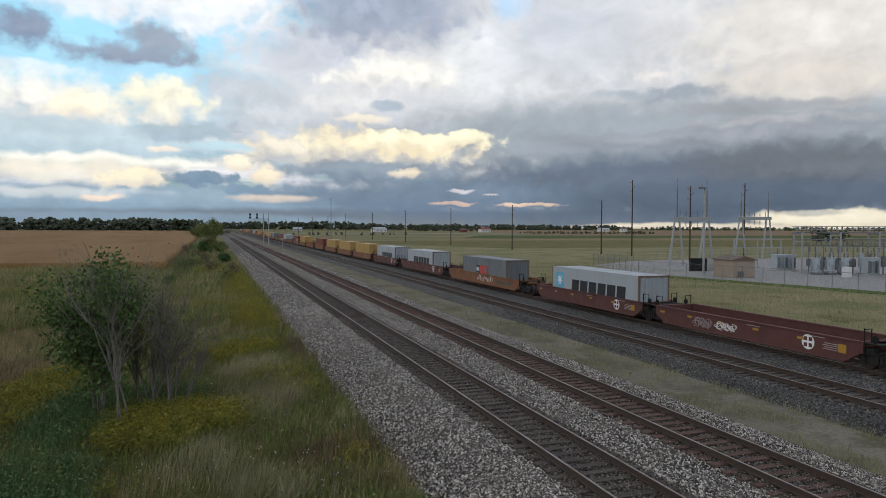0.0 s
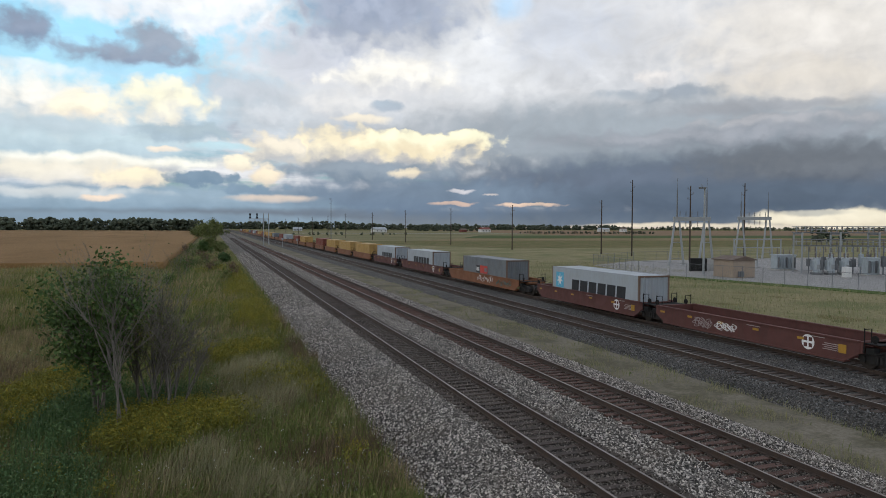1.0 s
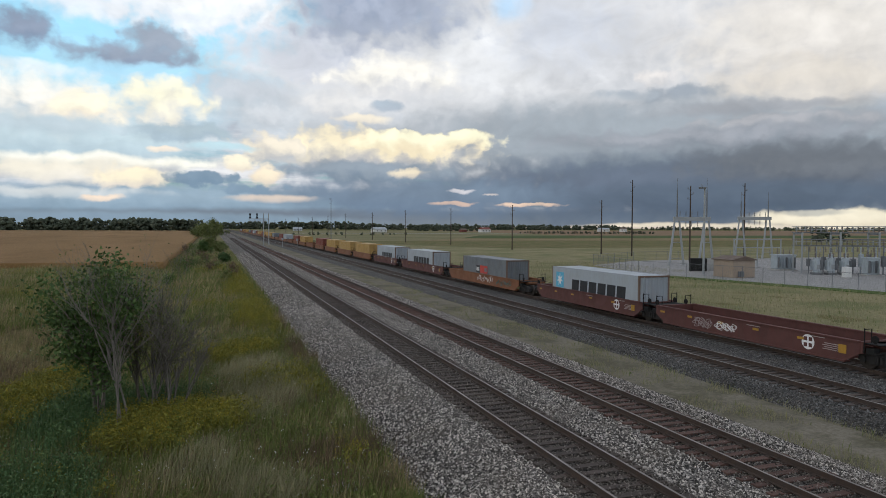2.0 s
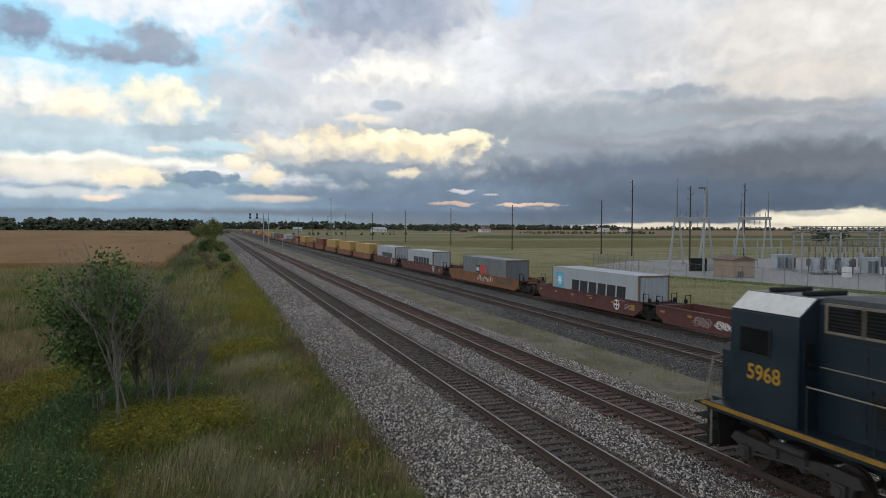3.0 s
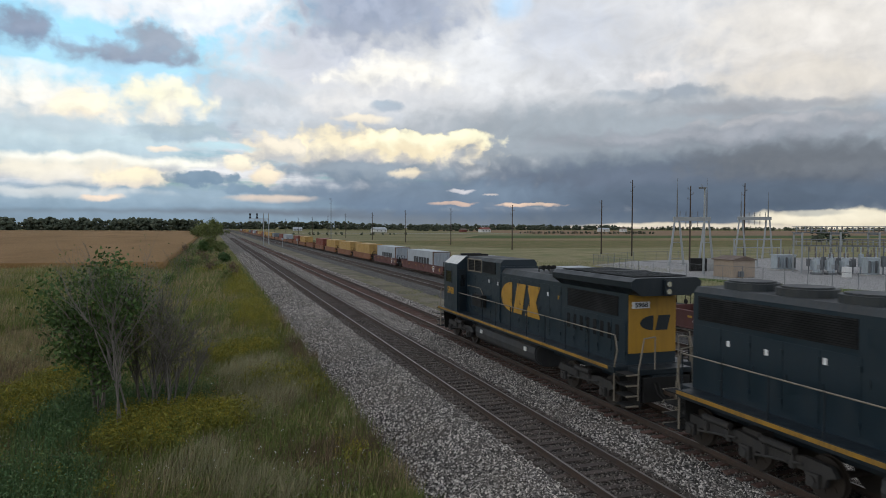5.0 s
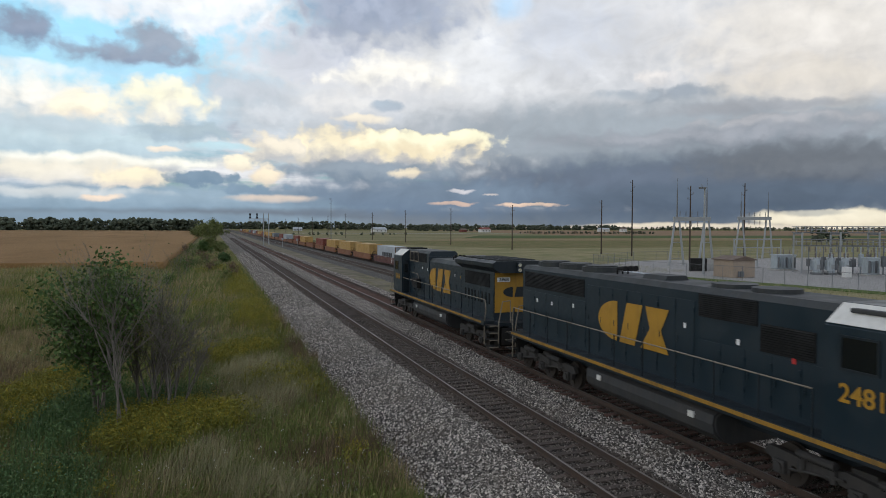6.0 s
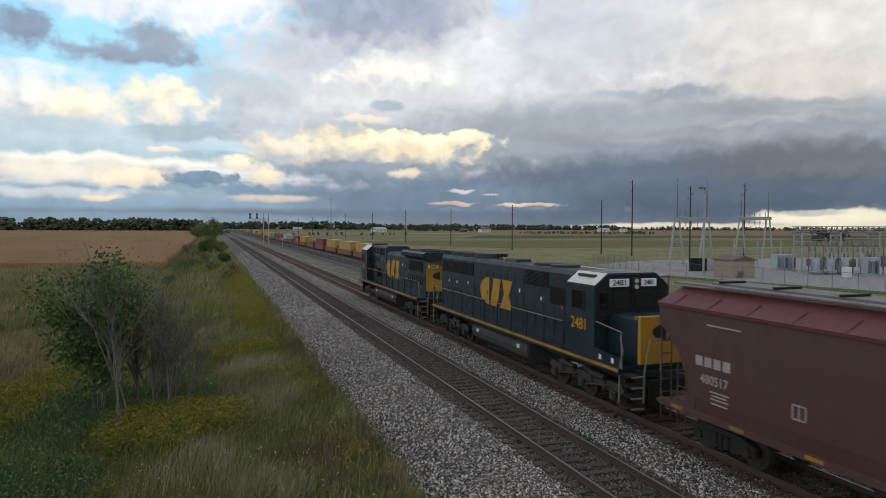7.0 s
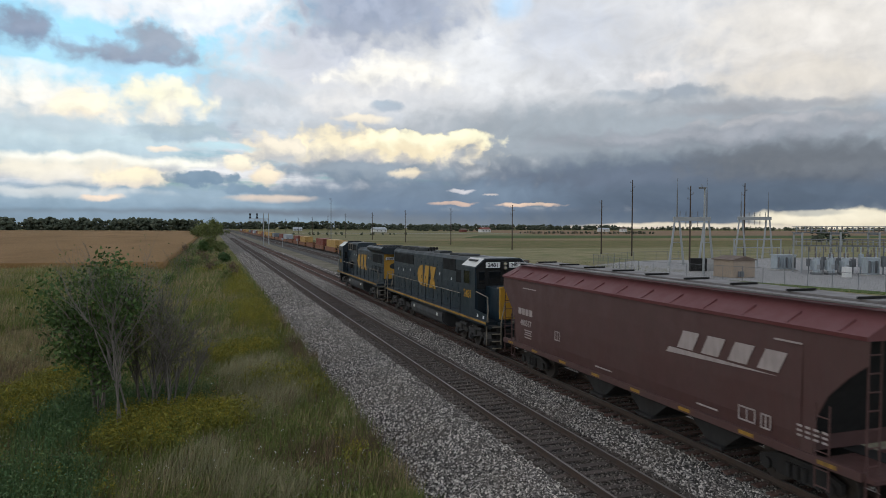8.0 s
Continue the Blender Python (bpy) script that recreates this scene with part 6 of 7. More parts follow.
shrub_bare(-1.5, 28.4, 4.0, 17, "low grey thicket of dead twigs")
for i, (x, y, h, m) in enumerate(((-0.5, 205, 9, LEAF_OLIVE), (-2.2, 220, 11, LEAF_OLIVE), (0.8, 232, 10, LEAF_OLIVE), (-3.0, 240, 9, LEAF_OLIVE), (0.4, 190, 5, LEAF_OLIVE), (1.5, 172, 3.5, LEAF_OLIVE), (-1.0, 260, 12, LEAF_OLIVE), (-1.5, 165, 4.0, LEAF), (1.6, 300, 9, LEAF), (2.4, 136, 2.2, DARK_WEED))):
    leafy_tree(x, y, (0.03, 0.0), h * 0.82, 40 + i, "olive green tree on the embankment far down the line", m, 36, 0.22 if h > 5 else 0.16, 0.6 if h > 5 else 0.35, 3)


for i in range(26):
    yy = 88 + 5.2 * i
    leafy_tree(random.Random(i).uniform(-6.5, 3.0), yy, (0.05, 0.0), random.Random(i + 90).uniform(1.4, 3.4), 70 + i, "low olive brush on the embankment", (LEAF_OLIVE, LEAF, GRASS_RUST)[i % 3], 18, 0.11, 0.34, 2)


def lump(verts, tris, c, r, squash, rnd):
    """One uneven crown of a far tree."""
    n0 = len(verts)
    for v in ICO_V:
        k = r * rnd.uniform(0.6, 1.3)
        verts.append((c[0] + v[0] * k, c[1] + v[1] * k, c[2] + v[2] * k * squash))
    tris.extend([(a + n0, b + n0, d + n0) for a, b, d in ICO_F])


_ico = B()
bmesh.ops.create_icosphere(_ico, subdivisions=1, radius=1.0)
ICO_V = [tuple(v.co) for v in _ico.verts]
_ico.verts.index_update()
ICO_F = [tuple(v.index for v in f_.verts) for f_ in _ico.faces]
_ico.free()


def woods(name, a, b, count, h0, h1, depth, label, seed, gaps=0.0):
    """A far belt of trees between two points of the plan."""
    rnd = random.Random(seed)
    verts, tris = [], []
    for i in range(count):
        s = (i + rnd.random()) / count
        if noise.noise(Vector((s * count * 0.05, seed, 0))) < gaps - 0.45:
            continue
        x, y = a[0] + (b[0] - a[0]) * s + rnd.uniform(-depth, depth), a[1] + (b[1] - a[1]) * s + rnd.uniform(-depth, depth)
        h = rnd.uniform(h0, h1) * (1 + 0.35 * noise.noise(Vector((s * count * 0.09, 3, seed))))
        for j in range(16):
            r = h * rnd.uniform(0.10, 0.2)
            turn, up = rnd.uniform(0, 6.28), rnd.uniform(0.05, 0.88)
            reach = h * 0.42 * math.sqrt(max(0.05, 1 - abs(up - 0.45) * 1.5)) * rnd.random() ** 0.5
            lump(verts, tris, (x + math.cos(turn) * reach, y + math.sin(turn) * reach, -1 + h * up), r, 0.9, rnd)
    return tagged(fast_mesh(name, np.array(verts), np.array(tris), WOODS), label, "woods", kind="stuff")


woods("far_woods_west", (-620, 930), (-18, 1010), 300, 13, 18, 16, "dark belt of distant trees", 1)
woods("far_woods_north", (20, 1650), (330, 1500), 130, 13, 19, 20, "dark belt of distant trees", 2)
woods("far_woods_centre", (330, 1500), (1100, 1700), 280, 10, 15, 25, "distant belt of trees along the fields", 3, 0.1)
woods("far_woods_east", (1100, 1750), (2700, 1400), 420, 8, 12, 30, "distant broken belt of trees", 4, 0.25)
woods("farm_trees", (300, 1050), (420, 1040), 18, 9, 13, 14, "trees round a far farm", 6)
woods("hedge_row", (330, 690), (470, 640), 70, 2.2, 3.2, 2, "dark clipped row of young trees", 7)
woods("yard_trees", (313, 288), (330, 282), 5, 6, 8, 3, "dark round trees behind the substation", 8)
woods("east_trees", (480, 330), (640, 330), 14, 8, 13, 10, "dark trees beyond the substation", 9)
woods("small_shrubs", (60, 560), (160, 540), 14, 2, 3, 8, "small round shrubs in the pasture", 10)


def broken_slab(x, y):
    """A worn piece of concrete half sunk in the grass."""
    root = tagged(empty("concrete_slab", pose(x, y, -1.0, 3, -4, 20)), "pale broken concrete slab half sunk in the grass", "concrete slab")
    bm = B()
    prism(bm, [(-0.7, -0.3), (-0.2, -0.42), (0.55, -0.33), (0.68, 0.1), (0.3, 0.38), (-0.4, 0.34)], -0.25, 0.12, "z")
    bmesh.ops.bevel(bm, geom=list(bm.edges), offset=0.025, segments=2, affect="EDGES")
    part("slab", bm, CONCRETE, root)


# ---- poles and signals ----
POLE = wooden("pole_wood", (0.045, 0.032, 0.025), (0.085, 0.06, 0.045), (8, 8, 0.6))
GALV = painted("galvanised", (0.30, 0.32, 0.33), 0.5, 0.3, (0.25, 0.24, 0.23))
GALV_DARK = painted("galvanised_dull", (0.15, 0.16, 0.17), 0.55, 0.35)
PORCELAIN = painted("porcelain", (0.16, 0.13, 0.12), 0.35, 0.2)
TRANSFORMER = painted("transformer_grey", (0.375, 0.425, 0.463), 0.5, 0.3)
SHED_WALL = painted("shed_wall", (0.34, 0.27, 0.21), 0.7, 0.25, (0.24, 0.18, 0.13))
SHED_ROOF = painted("shed_roof", (0.14, 0.10, 0.08), 0.75, 0.35)
CONCRETE = painted("concrete", (0.42, 0.41, 0.39), 0.85, 0.3)


broken_slab(3.2, 17.8)


def utility_pole(x, y, h, steel=False):
    root = tagged(empty("utility_pole", pose(x, y, -1.2)), "tall galvanised steel pole with small fittings" if steel else "dark wooden utility pole with side insulators", "pole", "utility poles")
    bm = B()
    tube(bm, [(0, 0, 0), (0, 0, h * 0.5), (0, 0, h)], 0.2, 8, 0.12)
    part("pole", bm, GALV_DARK if steel else POLE, root)
    for i in range(3):
        s = 1 if i % 2 else -1
        z = h - 0.8 - 1.1 * i
        bm = B()
        tube(bm, [(0, 0, z), (s * 0.65, 0, z + 0.12)], 0.045, 5)
        arm = part("bracket", bm, POLE, root)
        bm = B()
        for j in range(4):
            disc(bm, (s * 0.68, 0, z + 0.15 + 0.09 * j), 0.085, 0.05, "z", 10)
        part("insulator", bm, PORCELAIN, arm)
    return root


for x, y, h in ((100.3, 145.4, 19.4), (100.8, 160.3, 14.8), (90.3, 195.5, 14.4), (92.1, 258.7, 15.2), (84.9, 300.9, 15), (81.8, 355.9, 15.1), (77.7, 410.6, 15.4), (76.5, 470, 15), (75.5, 540, 15), (74, 620, 15), (73, 720, 15), (72, 840, 15), (98.2, 121.0, 16.5), (125.3, 134.3, 18.5)):
    utility_pole(x, y, h)
utility_pole(57.4, 343.3, 21.8, True)


def signal_post(x, y, h, label):
    root = tagged(empty("trackside_post", pose(x, y, -0.5)), label, "signal post", "trackside posts")
    bm = B()
    tube(bm, [(0, 0, 0), (0, 0, h)], 0.07, 8)
    part("post", bm, GALV, root)
    bm = B()
    box(bm, -0.3, 0.3, -0.22, 0.22, h - 0.7, h, 0.03)
    part("cabinet", bm, GALV, root)
    return root


for x, y, h in ((21.3, 220, 2.9), (27.4 - 1.6, 219, 2.7), (25.9 + 4.5, 222, 2.6)):
    signal_post(x, y, h, "pale grey post with a small cabinet beside the track")


def cantilever_signal():
    root = tagged(empty("signal_gantry", pose(18.6, 252, -0.7)), "galvanised cantilever signal gantry with dark signal heads", "signal")
    for dx in (-0.9, 0.9):
        bm = B()
        tube(bm, [(dx, 0, 0), (dx, 0, 11.5)], 0.16, 8)
        part("mast", bm, GALV, root)
    bm = B()
    for z in (8.6, 9.5):
        for dy in (-0.5, 0.5):
            tube(bm, [(1.0, dy, z), (-6.2, dy, z)], 0.08, 6)
    for i in range(8):
        for dy in (-0.5, 0.5):
            tube(bm, [(1.0 - 0.9 * i, dy, 8.6), (0.1 - 0.9 * i, dy, 9.5)], 0.05, 5)
    part("arm", bm, GALV, root)
    for dx in (-5.6, -3.2):
        bm = B()
        box(bm, dx - 0.32, dx + 0.32, -0.3, -0.1, 9.5, 10.3, 0.05)
        box(bm, dx - 0.32, dx + 0.32, -0.3, -0.1, 10.6, 11.4, 0.05)
        tube(bm, [(dx, 0, 9.5), (dx, 0, 11.4)], 0.06, 6)
        head = part("signal_head", bm, BLACK, root)
        for z in (9.7, 10.1, 10.8, 11.2):
            bm = B()
            disc(bm, (dx, -0.36, z), 0.12, 0.12, "y", 12)
            part("hood", bm, BLACK, head)


cantilever_signal()


# ---- substation ----
def a_frame(x, y, h, length, leg, mast, label):
    """Lattice-free dead-end structure: two A-shaped legs, a beam, insulators and masts."""
    root = tagged(empty("dead_end_structure", pose(x, y, -1.0, 0, 0, -18.9)), label, "substation frame", "substation frames")
    for s in (-1, 1):
        for d in (-1, 1):
            bm = B()
            tube(bm, [(s * length / 2 + d * leg / 2, d * 0.6, 0), (s * length / 2 + d * leg * 0.12, 0, h)], 0.24, 8, 0.18)
            part("leg", bm, GALV, root)
        bm = B()
        tube(bm, [(s * length / 2, 0, h), (s * length / 2, 0, h + mast)], 0.16, 8, 0.10)
        tube(bm, [(s * length / 2, 0, h + mast), (s * length / 2, 0, h + mast + 2.2)], 0.04, 5)
        part("mast", bm, GALV_DARK, root)
        for z in (0.16, 0.5):
            bm = B()
            k = leg / 2 * (1 - z) + leg * 0.12 * z
            tube(bm, [(s * length / 2 - k, -0.6 * (1 - z), h * z), (s * length / 2 + k, 0.6 * (1 - z), h * z)], 0.06, 6)
            part("tie_bar", bm, GALV, root)
    bm = B()
    box(bm, -length / 2 - 0.7, length / 2 + 0.7, -0.3, 0.3, h - 0.4, h + 0.35, 0.04)
    part("beam", bm, GALV, root)
    for i in range(5):
        u = -length / 2 + length * (i + 0.5) / 5
        for d, z in ((1, h + 0.35), (-1, h - 0.4)):
            bm = B()
            tube(bm, [(u, 0, z), (u, 0, z + d * 1.1)], 0.05, 5)
            for j in range(5):
                disc(bm, (u, 0, z + d * (0.2 + 0.18 * j)), 0.13, 0.07, "z", 10)
            part("insulator", bm, PORCELAIN if d < 0 else GALV_DARK, root)
    return root


a_frame(86.0, 105.5, 8.9, 5.6, 3.2, 5.4, "galvanised A-frame with insulators on its beam")
a_frame(121.0, 126.5, 9.5, 6.4, 3.0, 4.0, "galvanised A-frame with insulators on its beam, farther back")


def light_mast():
    root = tagged(empty("light_mast", pose(71.8, 85.2, -1.0)), "slender galvanised mast with a flood lamp", "light mast")
    bm = B()
    tube(bm, [(0, 0, 0), (0, 0, 13.4)], 0.19, 10, 0.13)
    part("mast", bm, GALV, root)
    bm = B()
    box(bm, -1.0, 0.1, -0.25, 0.25, 13.2, 13.45, 0.05)
    tube(bm, [(-0.5, 0, 13.4), (-0.6, 0, 13.9)], 0.05, 5)
    part("flood_lamp", bm, GALV_DARK, root)


light_mast()


def shed():
    root = tagged(empty("equipment_shed", pose(72.7, 79.8, -1.0)), "tan metal equipment shed with low brown roof", "shed")
    bm = B()
    box(bm, -1.95, 1.95, -2.0, 2.0, 0, 2.55)
    wall = part("wall", bm, SHED_WALL, root)
    for i in range(9):
        for q in ((-1.95, -1.97), ):
            bm = B()
            yy = -1.9 + 3.8 * i / 8
            box(bm, -1.975, -1.951, yy - 0.03, yy + 0.03, 0.02, 2.5)
            part("seam", bm, SHED_WALL, wall)
    bm = B()
    prism(bm, [(-2.2, 2.50), (2.2, 2.50), (2.2, 2.62), (0, 3.15), (-2.2, 2.62)], -2.2, 2.2)
    part("roof", bm, SHED_ROOF, root)
    bm = B()
    box(bm, 0.3, 1.2, -2.03, -2.0, 0.05, 2.1, 0.01)
    part("door", bm, SHED_WALL, root)
    for dx in (-1.0, -0.6, -0.3):
        bm = B()
        box(bm, dx - 0.12, dx + 0.12, -2.25, -2.0, 0.15, 0.95, 0.02)
        part("meter_box", bm, GALV_DARK, root)
    bm = B()
    box(bm, -2.1, 2.1, -2.1, 2.1, -0.2, 0.02)
    part("base", bm, CONCRETE, root)


shed()


def power_transformer(x, y, w, d, h, fins, label, turn=-18.9):
    root = tagged(empty("power_transformer", pose(x, y, -0.98, 0, 0, turn)), label, "transformer", "substation transformers")
    bm = B()
    box(bm, -w / 2 - 0.3, w / 2 + 0.3, -d / 2 - 0.3, d / 2 + 0.3, 0, 0.2, 0.03)
    part("plinth", bm, CONCRETE, root)
    bm = B()
    box(bm, -w / 2, w / 2, -d / 2, d / 2, 0.2, h * 0.78, 0.05)
    part("tank", bm, TRANSFORMER, root)
    bm = B()
    box(bm, -w / 2 - 0.08, w / 2 + 0.08, -d / 2 - 0.08, d / 2 + 0.08, h * 0.76, h * 0.82, 0.02)
    part("lid", bm, TRANSFORMER, root)
    for i in range(fins):
        bm = B()
        u = -w / 2 + w * (i + 0.5) / fins
        box(bm, u - 0.04, u + 0.04, -d / 2 - 0.4, -d / 2, 0.45, h * 0.68)
        part("cooling_fin", bm, TRANSFORMER if i % 3 else GALV_DARK, root)
    for i in range(3):
        u = -w / 3 + w / 3 * i
        bm = B()
        tube(bm, [(u, 0, h * 0.8), (u + 0.1, 0, h * 1.15)], 0.05, 6)
        for j in range(5):
            disc(bm, (u + 0.02 * j, 0, h * 0.84 + 0.13 * j), 0.13, 0.07, "z", 10)
        part("bushing", bm, PORCELAIN, root)
    bm = B()
    box(bm, w / 2, w / 2 + 0.25, -0.35, 0.35, 0.6, 1.5, 0.02)
    part("control_box", bm, GALV, root)
    return root


power_transformer(92.4, 90.0, 3.2, 2.2, 3.3, 7, "large pale grey power transformer with fins")


def regulator(x, y):
    """Cylindrical voltage regulator on a stand, with radiator panels and bushings."""
    root = tagged(empty("voltage_regulator", pose(x, y, -0.98, 0, 0, -18.9)), "pale grey cylindrical voltage regulator on a stand", "regulator", "voltage regulators")
    bm = B()
    box(bm, -0.7, 0.7, -0.6, 0.6, 0, 0.35, 0.03)
    part("stand", bm, GALV_DARK, root)
    bm = B()
    disc(bm, (0, 0, 1.45), 0.52, 2.2, "z", 20)
    disc(bm, (0, 0, 2.58), 0.57, 0.08, "z", 20)
    disc(bm, (0, 0, 0.45), 0.57, 0.1, "z", 20)
    part("tank", bm, TRANSFORMER, root)
    for i in range(5):
        for s in (-1, 1):
            bm = B()
            box(bm, *sorted((s * 0.5, s * 0.78)), -0.34 + 0.17 * i - 0.02, -0.34 + 0.17 * i + 0.02, 0.7, 2.2)
            part("radiator_panel", bm, GALV_DARK if s > 0 else TRANSFORMER, root)
    for u, v in ((-0.25, -0.15), (0.25, -0.15), (0, 0.25)):
        bm = B()
        tube(bm, [(u, v, 2.6), (u * 1.3, v, 3.35)], 0.05, 6)
        for j in range(4):
            disc(bm, (u * (1.05 + 0.06 * j), v, 2.75 + 0.15 * j), 0.13, 0.08, "z", 10)
        part("bushing", bm, PORCELAIN, root)
    bm = B()
    box(bm, -0.22, 0.22, -0.72, -0.5, 0.9, 1.6, 0.02)
    part("control_box", bm, GALV, root)


for i in range(3):
    regulator(88.8 + 1.85 * i, 80.0 - 0.95 * i)
power_transformer(94.6, 75.6, 1.7, 1.4, 3.4, 5, "pale grey breaker cabinet with bushings")
power_transformer(96.8, 72.8, 1.3, 1.2, 3.0, 4, "pale grey breaker cabinet with bushings")


def bus_structure():
    """Steel columns and beams with rows of switches, insulators and bus pipes."""
    root = tagged(empty("bus_structure", pose(88.6, 82.6, -1.0, 0, 0, -29)), "galvanised steel bus structure crowded with insulators", "bus structure")
    for u in (0, 5.6, 11.2, 16.8):
        for v in (0, 4.0):
            bm = B()
            box(bm, u - 0.11, u + 0.11, v - 0.11, v + 0.11, 0, 6.6)
            part("column", bm, GALV, root)
    for z in (4.4, 5.4, 6.5):
        for v in (0, 4.0):
            bm = B()
            box(bm, -0.3, 17.1, v - 0.08, v + 0.08, z - 0.07, z + 0.07)
            part("beam", bm, GALV_DARK, root)
    for u in (0, 5.6, 11.2, 16.8):
        bm = B()
        box(bm, u - 0.1, u + 0.1, 0, 4.0, 6.2, 6.42)
        part("cross_beam", bm, GALV_DARK, root)
    for i in range(22):
        u = 0.4 + 0.77 * i
        for v, z, d in ((0, 6.6, 1), (4.0, 6.6, 1), (0, 4.3, -1), (4.0, 5.3, -1)):
            bm = B()
            tube(bm, [(u, v, z), (u, v, z + d * 0.85)], 0.05, 5)
            for j in range(4):
                disc(bm, (u, v, z + d * (0.2 + 0.17 * j)), 0.14, 0.08, "z", 9)
            part("insulator", bm, PORCELAIN if i % 3 else GALV, root)
    for v, z in ((0.0, 7.5), (1.5, 7.0), (4.0, 7.5), (2.5, 5.0)):
        bm = B()
        tube(bm, [(-0.3, v, z), (17.1, v, z)], 0.05, 6)
        part("bus_pipe", bm, GALV, root)
    rnd = random.Random(4)
    for i in range(15):
        u = 1.0 + 1.08 * i
        bm = B()
        box(bm, u - 0.3, u + 0.3, -0.4, 0.2, 1.0 + rnd.uniform(0, 0.8), 2.3 + rnd.uniform(0, 1.0), 0.03)
        tube(bm, [(u, 0, 0), (u, 0, 4.3)], 0.09, 6)
        part("switch_box", bm, TRANSFORMER if i % 2 else GALV_DARK, root)


bus_structure()


def pipe_run():
    root = tagged(empty("pipe_bus", pose(88, 101, -1.0, 0, 0, -18.9)), "horizontal galvanised bus pipes on posts", "bus pipe")
    for z in (3.6, 5.1):
        bm = B()
        tube(bm, [(3.0, 0, z), (12.0, 0, z)], 0.09, 6)
        part("pipe", bm, GALV, root)
    for u in (3.2, 7.5, 11.8):
        bm = B()
        tube(bm, [(u, 0, 0), (u, 0, 5.2)], 0.12, 6)
        part("post", bm, GALV, root)


pipe_run()
for x, y, w, h, m, text in ((75.2, 90.6, 2.6, 2.2, BLACK, "dark switchgear cabinet on the gravel"), (78.6, 92.0, 1.6, 2.0, CONCRETE, "pale equipment cabinet on the gravel"), (87.0, 73.2, 0.9, 1.6, WHITE, "small white equipment cabinet by the fence")):
    root = tagged(empty("equipment_cabinet", pose(x, y, -0.98, 0, 0, -18.9)), text, "cabinet", "yard cabinets")
    bm = B()
    box(bm, -w / 2, w / 2, -0.5, 0.5, 0.1, h, 0.04)
    body = part("body", bm, m, root)
    for s in (-1, 1):
        bm = B()
        box(bm, s * w / 4 - w / 4 + 0.05, s * w / 4 + w / 4 - 0.05, -0.52, -0.5, 0.2, h - 0.1, 0.008)
        part("door", bm, m, body)
    bm = B()
    box(bm, -w / 2 - 0.1, w / 2 + 0.1, -0.6, 0.6, 0, 0.1)
    part("plinth", bm, CONCRETE, root)


def fence(points):
    """Chain-link fence: posts, top rail and strained wires."""
    root = tagged(empty("chain_link_fence", pose(points[0][0], points[0][1], -1.05)), "galvanised chain-link fence round the gravel yard", "fence")
    base = Vector((points[0][0], points[0][1], 0))
    post = None
    for a, b in zip(points, points[1:]):
        a, b = Vector((*a, 0)) - base, Vector((*b, 0)) - base
        n = max(1, round((b - a).length / 3.0))
        for i in range(n):
            p = a.lerp(b, i / n)
            if post is None:
                bm = B()
                tube(bm, [(0, 0, 0), (0, 0, 2.05)], 0.04, 6)
                post = part("post", bm, GALV_DARK, root)
                ob = post
            else:
                ob = new("post", post.data)
                ob.parent = root
            ob.matrix_basis = pose(p.x, p.y, 0)
        bm = B()
        tube(bm, [a + Vector((0, 0, 2.0)), b + Vector((0, 0, 2.0))], 0.025, 5)
        part("top_rail", bm, GALV_DARK, root)
        bm = B()
        n = int((b - a).length / 0.3)
        for i in range(n):
            p, q = a.lerp(b, i / n), a.lerp(b, (i + 1) / n)
            for s in (0, 1):
                tube(bm, [p + Vector((0, 0, 0.05 + 1.9 * s)), q + Vector((0, 0, 1.95 - 1.9 * s))], 0.0032, 3)
        tagged(part("mesh", bm, GALV_DARK, root), kind="stuff")


fence([(150, 128), (86, 124), (70, 114), (63.4, 90.0), (72.4, 55.9), (79, 31)])


# ---- far farms ----
def farm_building(x, y, w, d, h, wall_mat, roof_mat, turn, label):
    root = tagged(empty("farm_building", pose(x, y, -1.0, 0, 0, turn)), label, "farm building", "far farms")
    bm = B()
    box(bm, -w / 2, w / 2, -d / 2, d / 2, 0, h)
    part("wall", bm, wall_mat, root)
    bm = B()
    prism(bm, [(-d / 2 - 0.4, h), (d / 2 + 0.4, h), (0, h + d * 0.28)], -w / 2 - 0.4, w / 2 + 0.4, "x")
    part("roof", bm, roof_mat, root)
    for i in range(3):
        u = -w / 3 + w / 3 * i
        bm = B()
        box(bm, u - 0.6, u + 0.6, -d / 2 - 0.04, -d / 2, h * 0.35, h * 0.7)
        part("window", bm, GLASS, root)


farm_building(192, 800, 17, 10, 3.6, WHITE, BOX_PALE, 20, "white farm barn with pale roof")
farm_building(130, 1100, 14, 9, 3, BOX_GREY, BOX_PALE, 0, "white shed far off")
farm_building(345, 835, 14, 9, 4, WHITE, BOX_RED, 10, "white farmhouse with a red-brown roof")
farm_building(318, 845, 8, 7, 3, BOX_RED, SHED_ROOF, 10, "small red farm outbuilding")
farm_building(620, 980, 18, 9, 4, WHITE, BOX_PALE, -10, "white farm buildings on the horizon")
farm_building(655, 975, 10, 8, 5, WHITE, SHED_ROOF, -10, "white house on the horizon")
farm_building(-60, 1300, 11, 7, 3.5, BOX_GREY, BOX_PALE, 0, "white farmhouse beyond the crop")
farm_building(-140, 1320, 11, 7, 3.5, BOX_GREY, BOX_PALE, 0, "white barn beyond the crop")


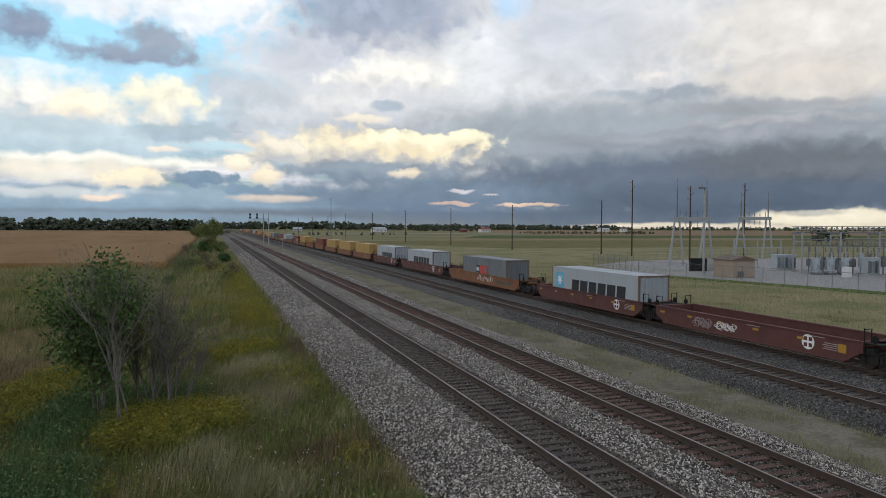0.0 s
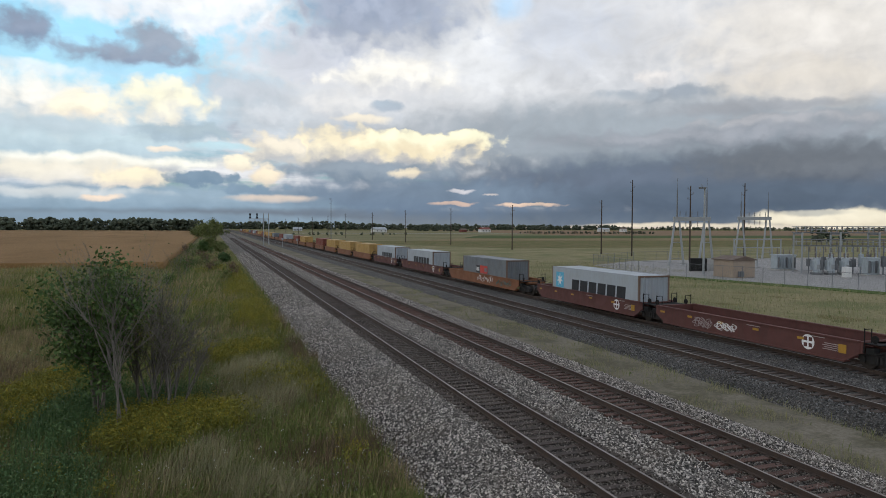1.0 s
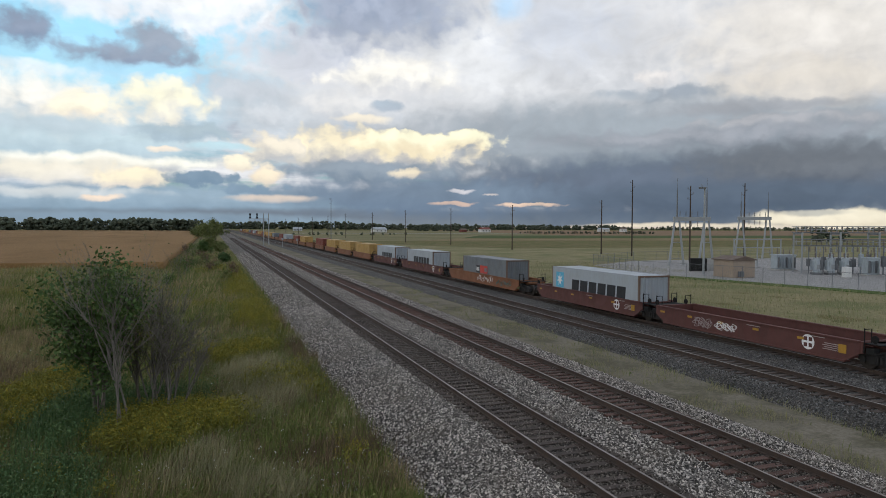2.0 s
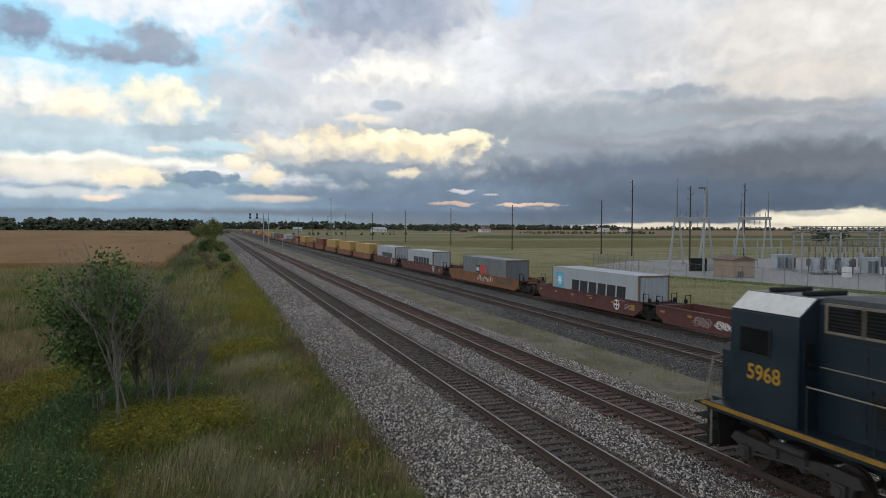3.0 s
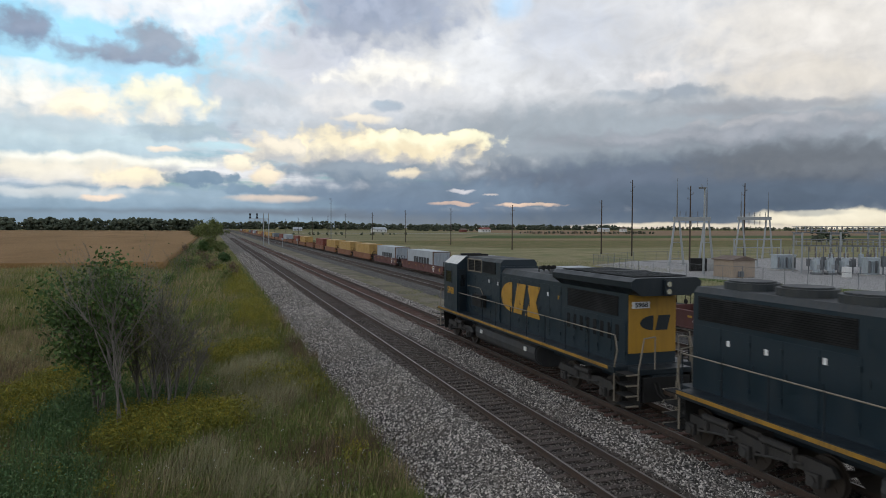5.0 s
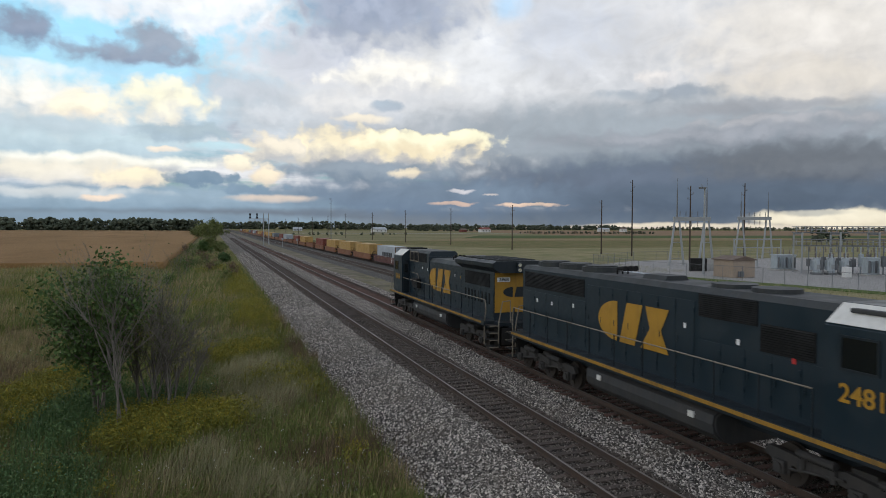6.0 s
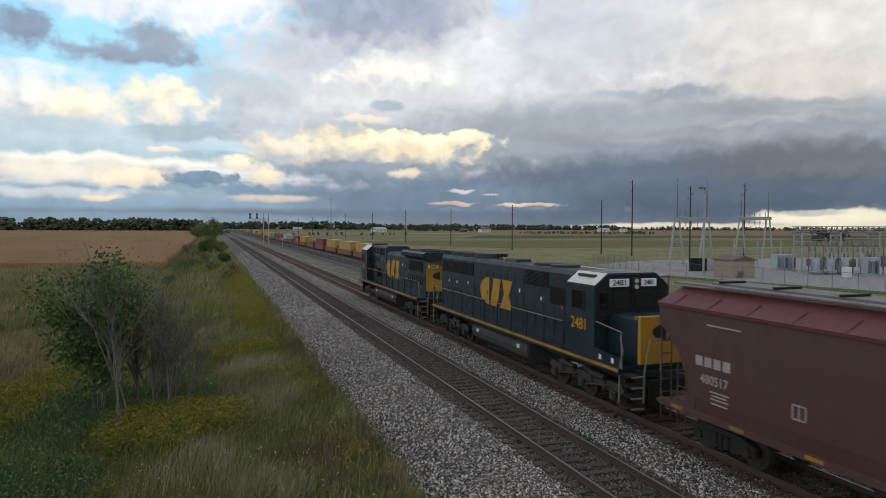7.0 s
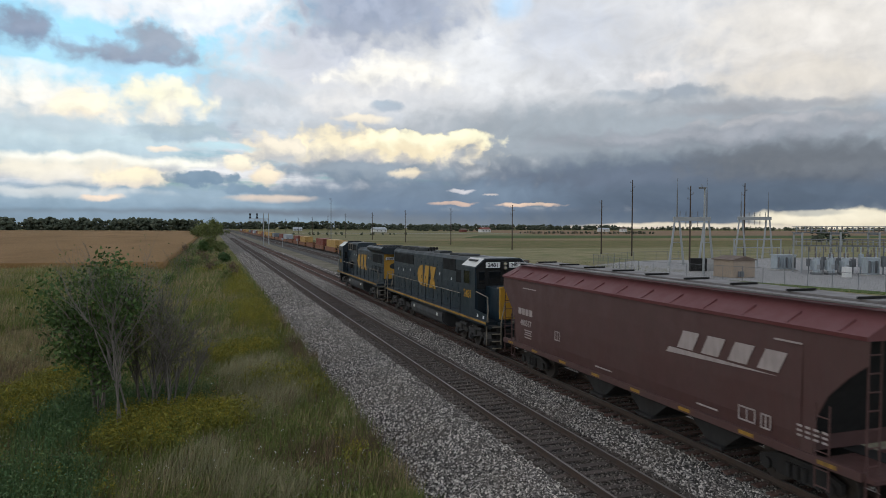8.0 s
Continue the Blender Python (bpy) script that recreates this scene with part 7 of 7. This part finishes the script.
# ---- loose stones ----
def stones(name, n, spans, y0, y1, zf, size, mat, label):
    """Angular stones lying on a bed."""
    base = np.array([(1, 0, 0), (-1, 0, 0), (0, 1, 0), (0, -1, 0), (0, 0, 1), (0, 0, -1)], dtype=float)
    faces = np.array([(0, 2, 4), (2, 1, 4), (1, 3, 4), (3, 0, 4), (2, 0, 5), (1, 2, 5), (3, 1, 5), (0, 3, 5)])
    pts = []
    while len(pts) < n:
        y = y0 + (y1 - y0) * random.random() ** 1.5
        a, b = spans[random.randrange(len(spans))]
        x = random.uniform(a, b)
        pts.append((x, y, zf(x)))
    pts = np.array(pts)
    s = rng.uniform(size * 0.5, size * 1.25, (n, 1, 3))
    v = base[None] * s * rng.uniform(0.7, 1.3, (n, 6, 1))
    ang = rng.uniform(0, 6.28, n)
    tilt = rng.uniform(0, 3.14, n)
    c, d = np.cos(ang)[:, None], np.sin(ang)[:, None]
    x, y, z = v[..., 0], v[..., 1], v[..., 2]
    ct, st = np.cos(tilt)[:, None], np.sin(tilt)[:, None]
    y, z = y * ct - z * st, y * st + z * ct
    v = np.stack([x * c - y * d, x * d + y * c, z], -1) + pts[:, None]
    tris = (np.arange(n) * 6)[:, None, None] + faces[None]
    return tagged(fast_mesh(name, v.reshape(-1, 3), tris.reshape(-1, 3), mat), label, "stones", kind="stuff")


def stone_paint(name, light, dark):
    def build(k, b):
        r = k.n("ShaderNodeNewGeometry").outputs["Random Per Island"]
        c = k.mix(k.math("POWER", r, 2.4), dark, light)
        c = k.mix(k.range(k.noise(k.pos, 0.6, 4, 0.6), 0.4, 0.7, 0.0, 0.3), c, (0.16, 0.13, 0.10))
        k.set(b.inputs["Base Color"], c)
        k.set(b.inputs["Roughness"], 0.9)
    return material(name, build)


STONE = stone_paint("stone_light", (0.74, 0.68, 0.62), (0.018, 0.016, 0.014))
STONE_CRIB = stone_paint("stone_crib", (0.27, 0.235, 0.205), (0.022, 0.018, 0.016))
STONE_DARK = stone_paint("stone_dark", (0.24, 0.24, 0.24), (0.028, 0.028, 0.028))


def main_bed(x):
    return float(np.interp(x, [4.4, 5.2, 7.3, 15.9, 17.6, 18.0], [-1.1, -0.82, -0.26, -0.25, -0.74, -0.9])) + 0.01


random.seed(21)
stones("ballast_stones", 90000, [(4.6, 8.3), (4.9, 8.3), (10.65, 12.8), (15.2, 17.5)], 11, 55, main_bed, 0.046, STONE, "loose pale crushed stones on the track bed")
stones("far_ballast_stones", 34000, [(4.8, 8.2), (4.9, 8.2), (10.7, 12.7), (15.3, 17.4)], 50, 170, main_bed, 0.065, STONE, "pale crushed stones farther down the track bed")
stones("crib_stones", 46000, [(8.2, 10.8), (8.2, 10.8), (12.7, 15.3)], 11, 46, lambda x: -0.214 + random.uniform(-0.03, 0.03), 0.034, STONE_CRIB, "crushed stones between the ties")
stones("siding_stones", 14000, [(20.9, 22.2), (24.0, 27.0), (29.4, 31.4)], 14, 48, lambda x: float(np.interp(x, [20.8, 21.5, 29.9, 31.6], [-0.72, -0.225, -0.225, -0.83])), 0.04, STONE_DARK, "loose dark stones on the siding bed")


track("track_1", TRACKS[0], TIE, 190, 8.0, "worn main track on dark wooden ties")
track("track_2", TRACKS[1], TIE_RED, 190, 8.0, "main track with rusty rails on reddish wooden ties")
track("track_3", TRACKS[2], TIE, 150, 10.0, "empty siding track with rusty rails on dark ties")
track("track_4", TRACKS[3], TIE, 120, 14.0, "siding track under the parked well cars")


# ---- what moves ----
def motions():
    """The train rolls away along the second track at a steady pace; its wheels turn."""
    def front(t):
        return 30.45 + 11.15 * (t - 4.5)
    for thing, o in ((loco_lead, o_lead), (loco_trail, o_trail), (hopper, o_hopper)):
        walk(thing, [(0.5 * i, pose(TRACKS[1], front(0.5 * i) - o, 0)) for i in range(17)])
    for wheel, y, r in TURNING:
        walk(wheel, [(i / 30, pose(0, y, r, -math.degrees(11.15 * (i / 30) / r))) for i in range(241)])


motions()
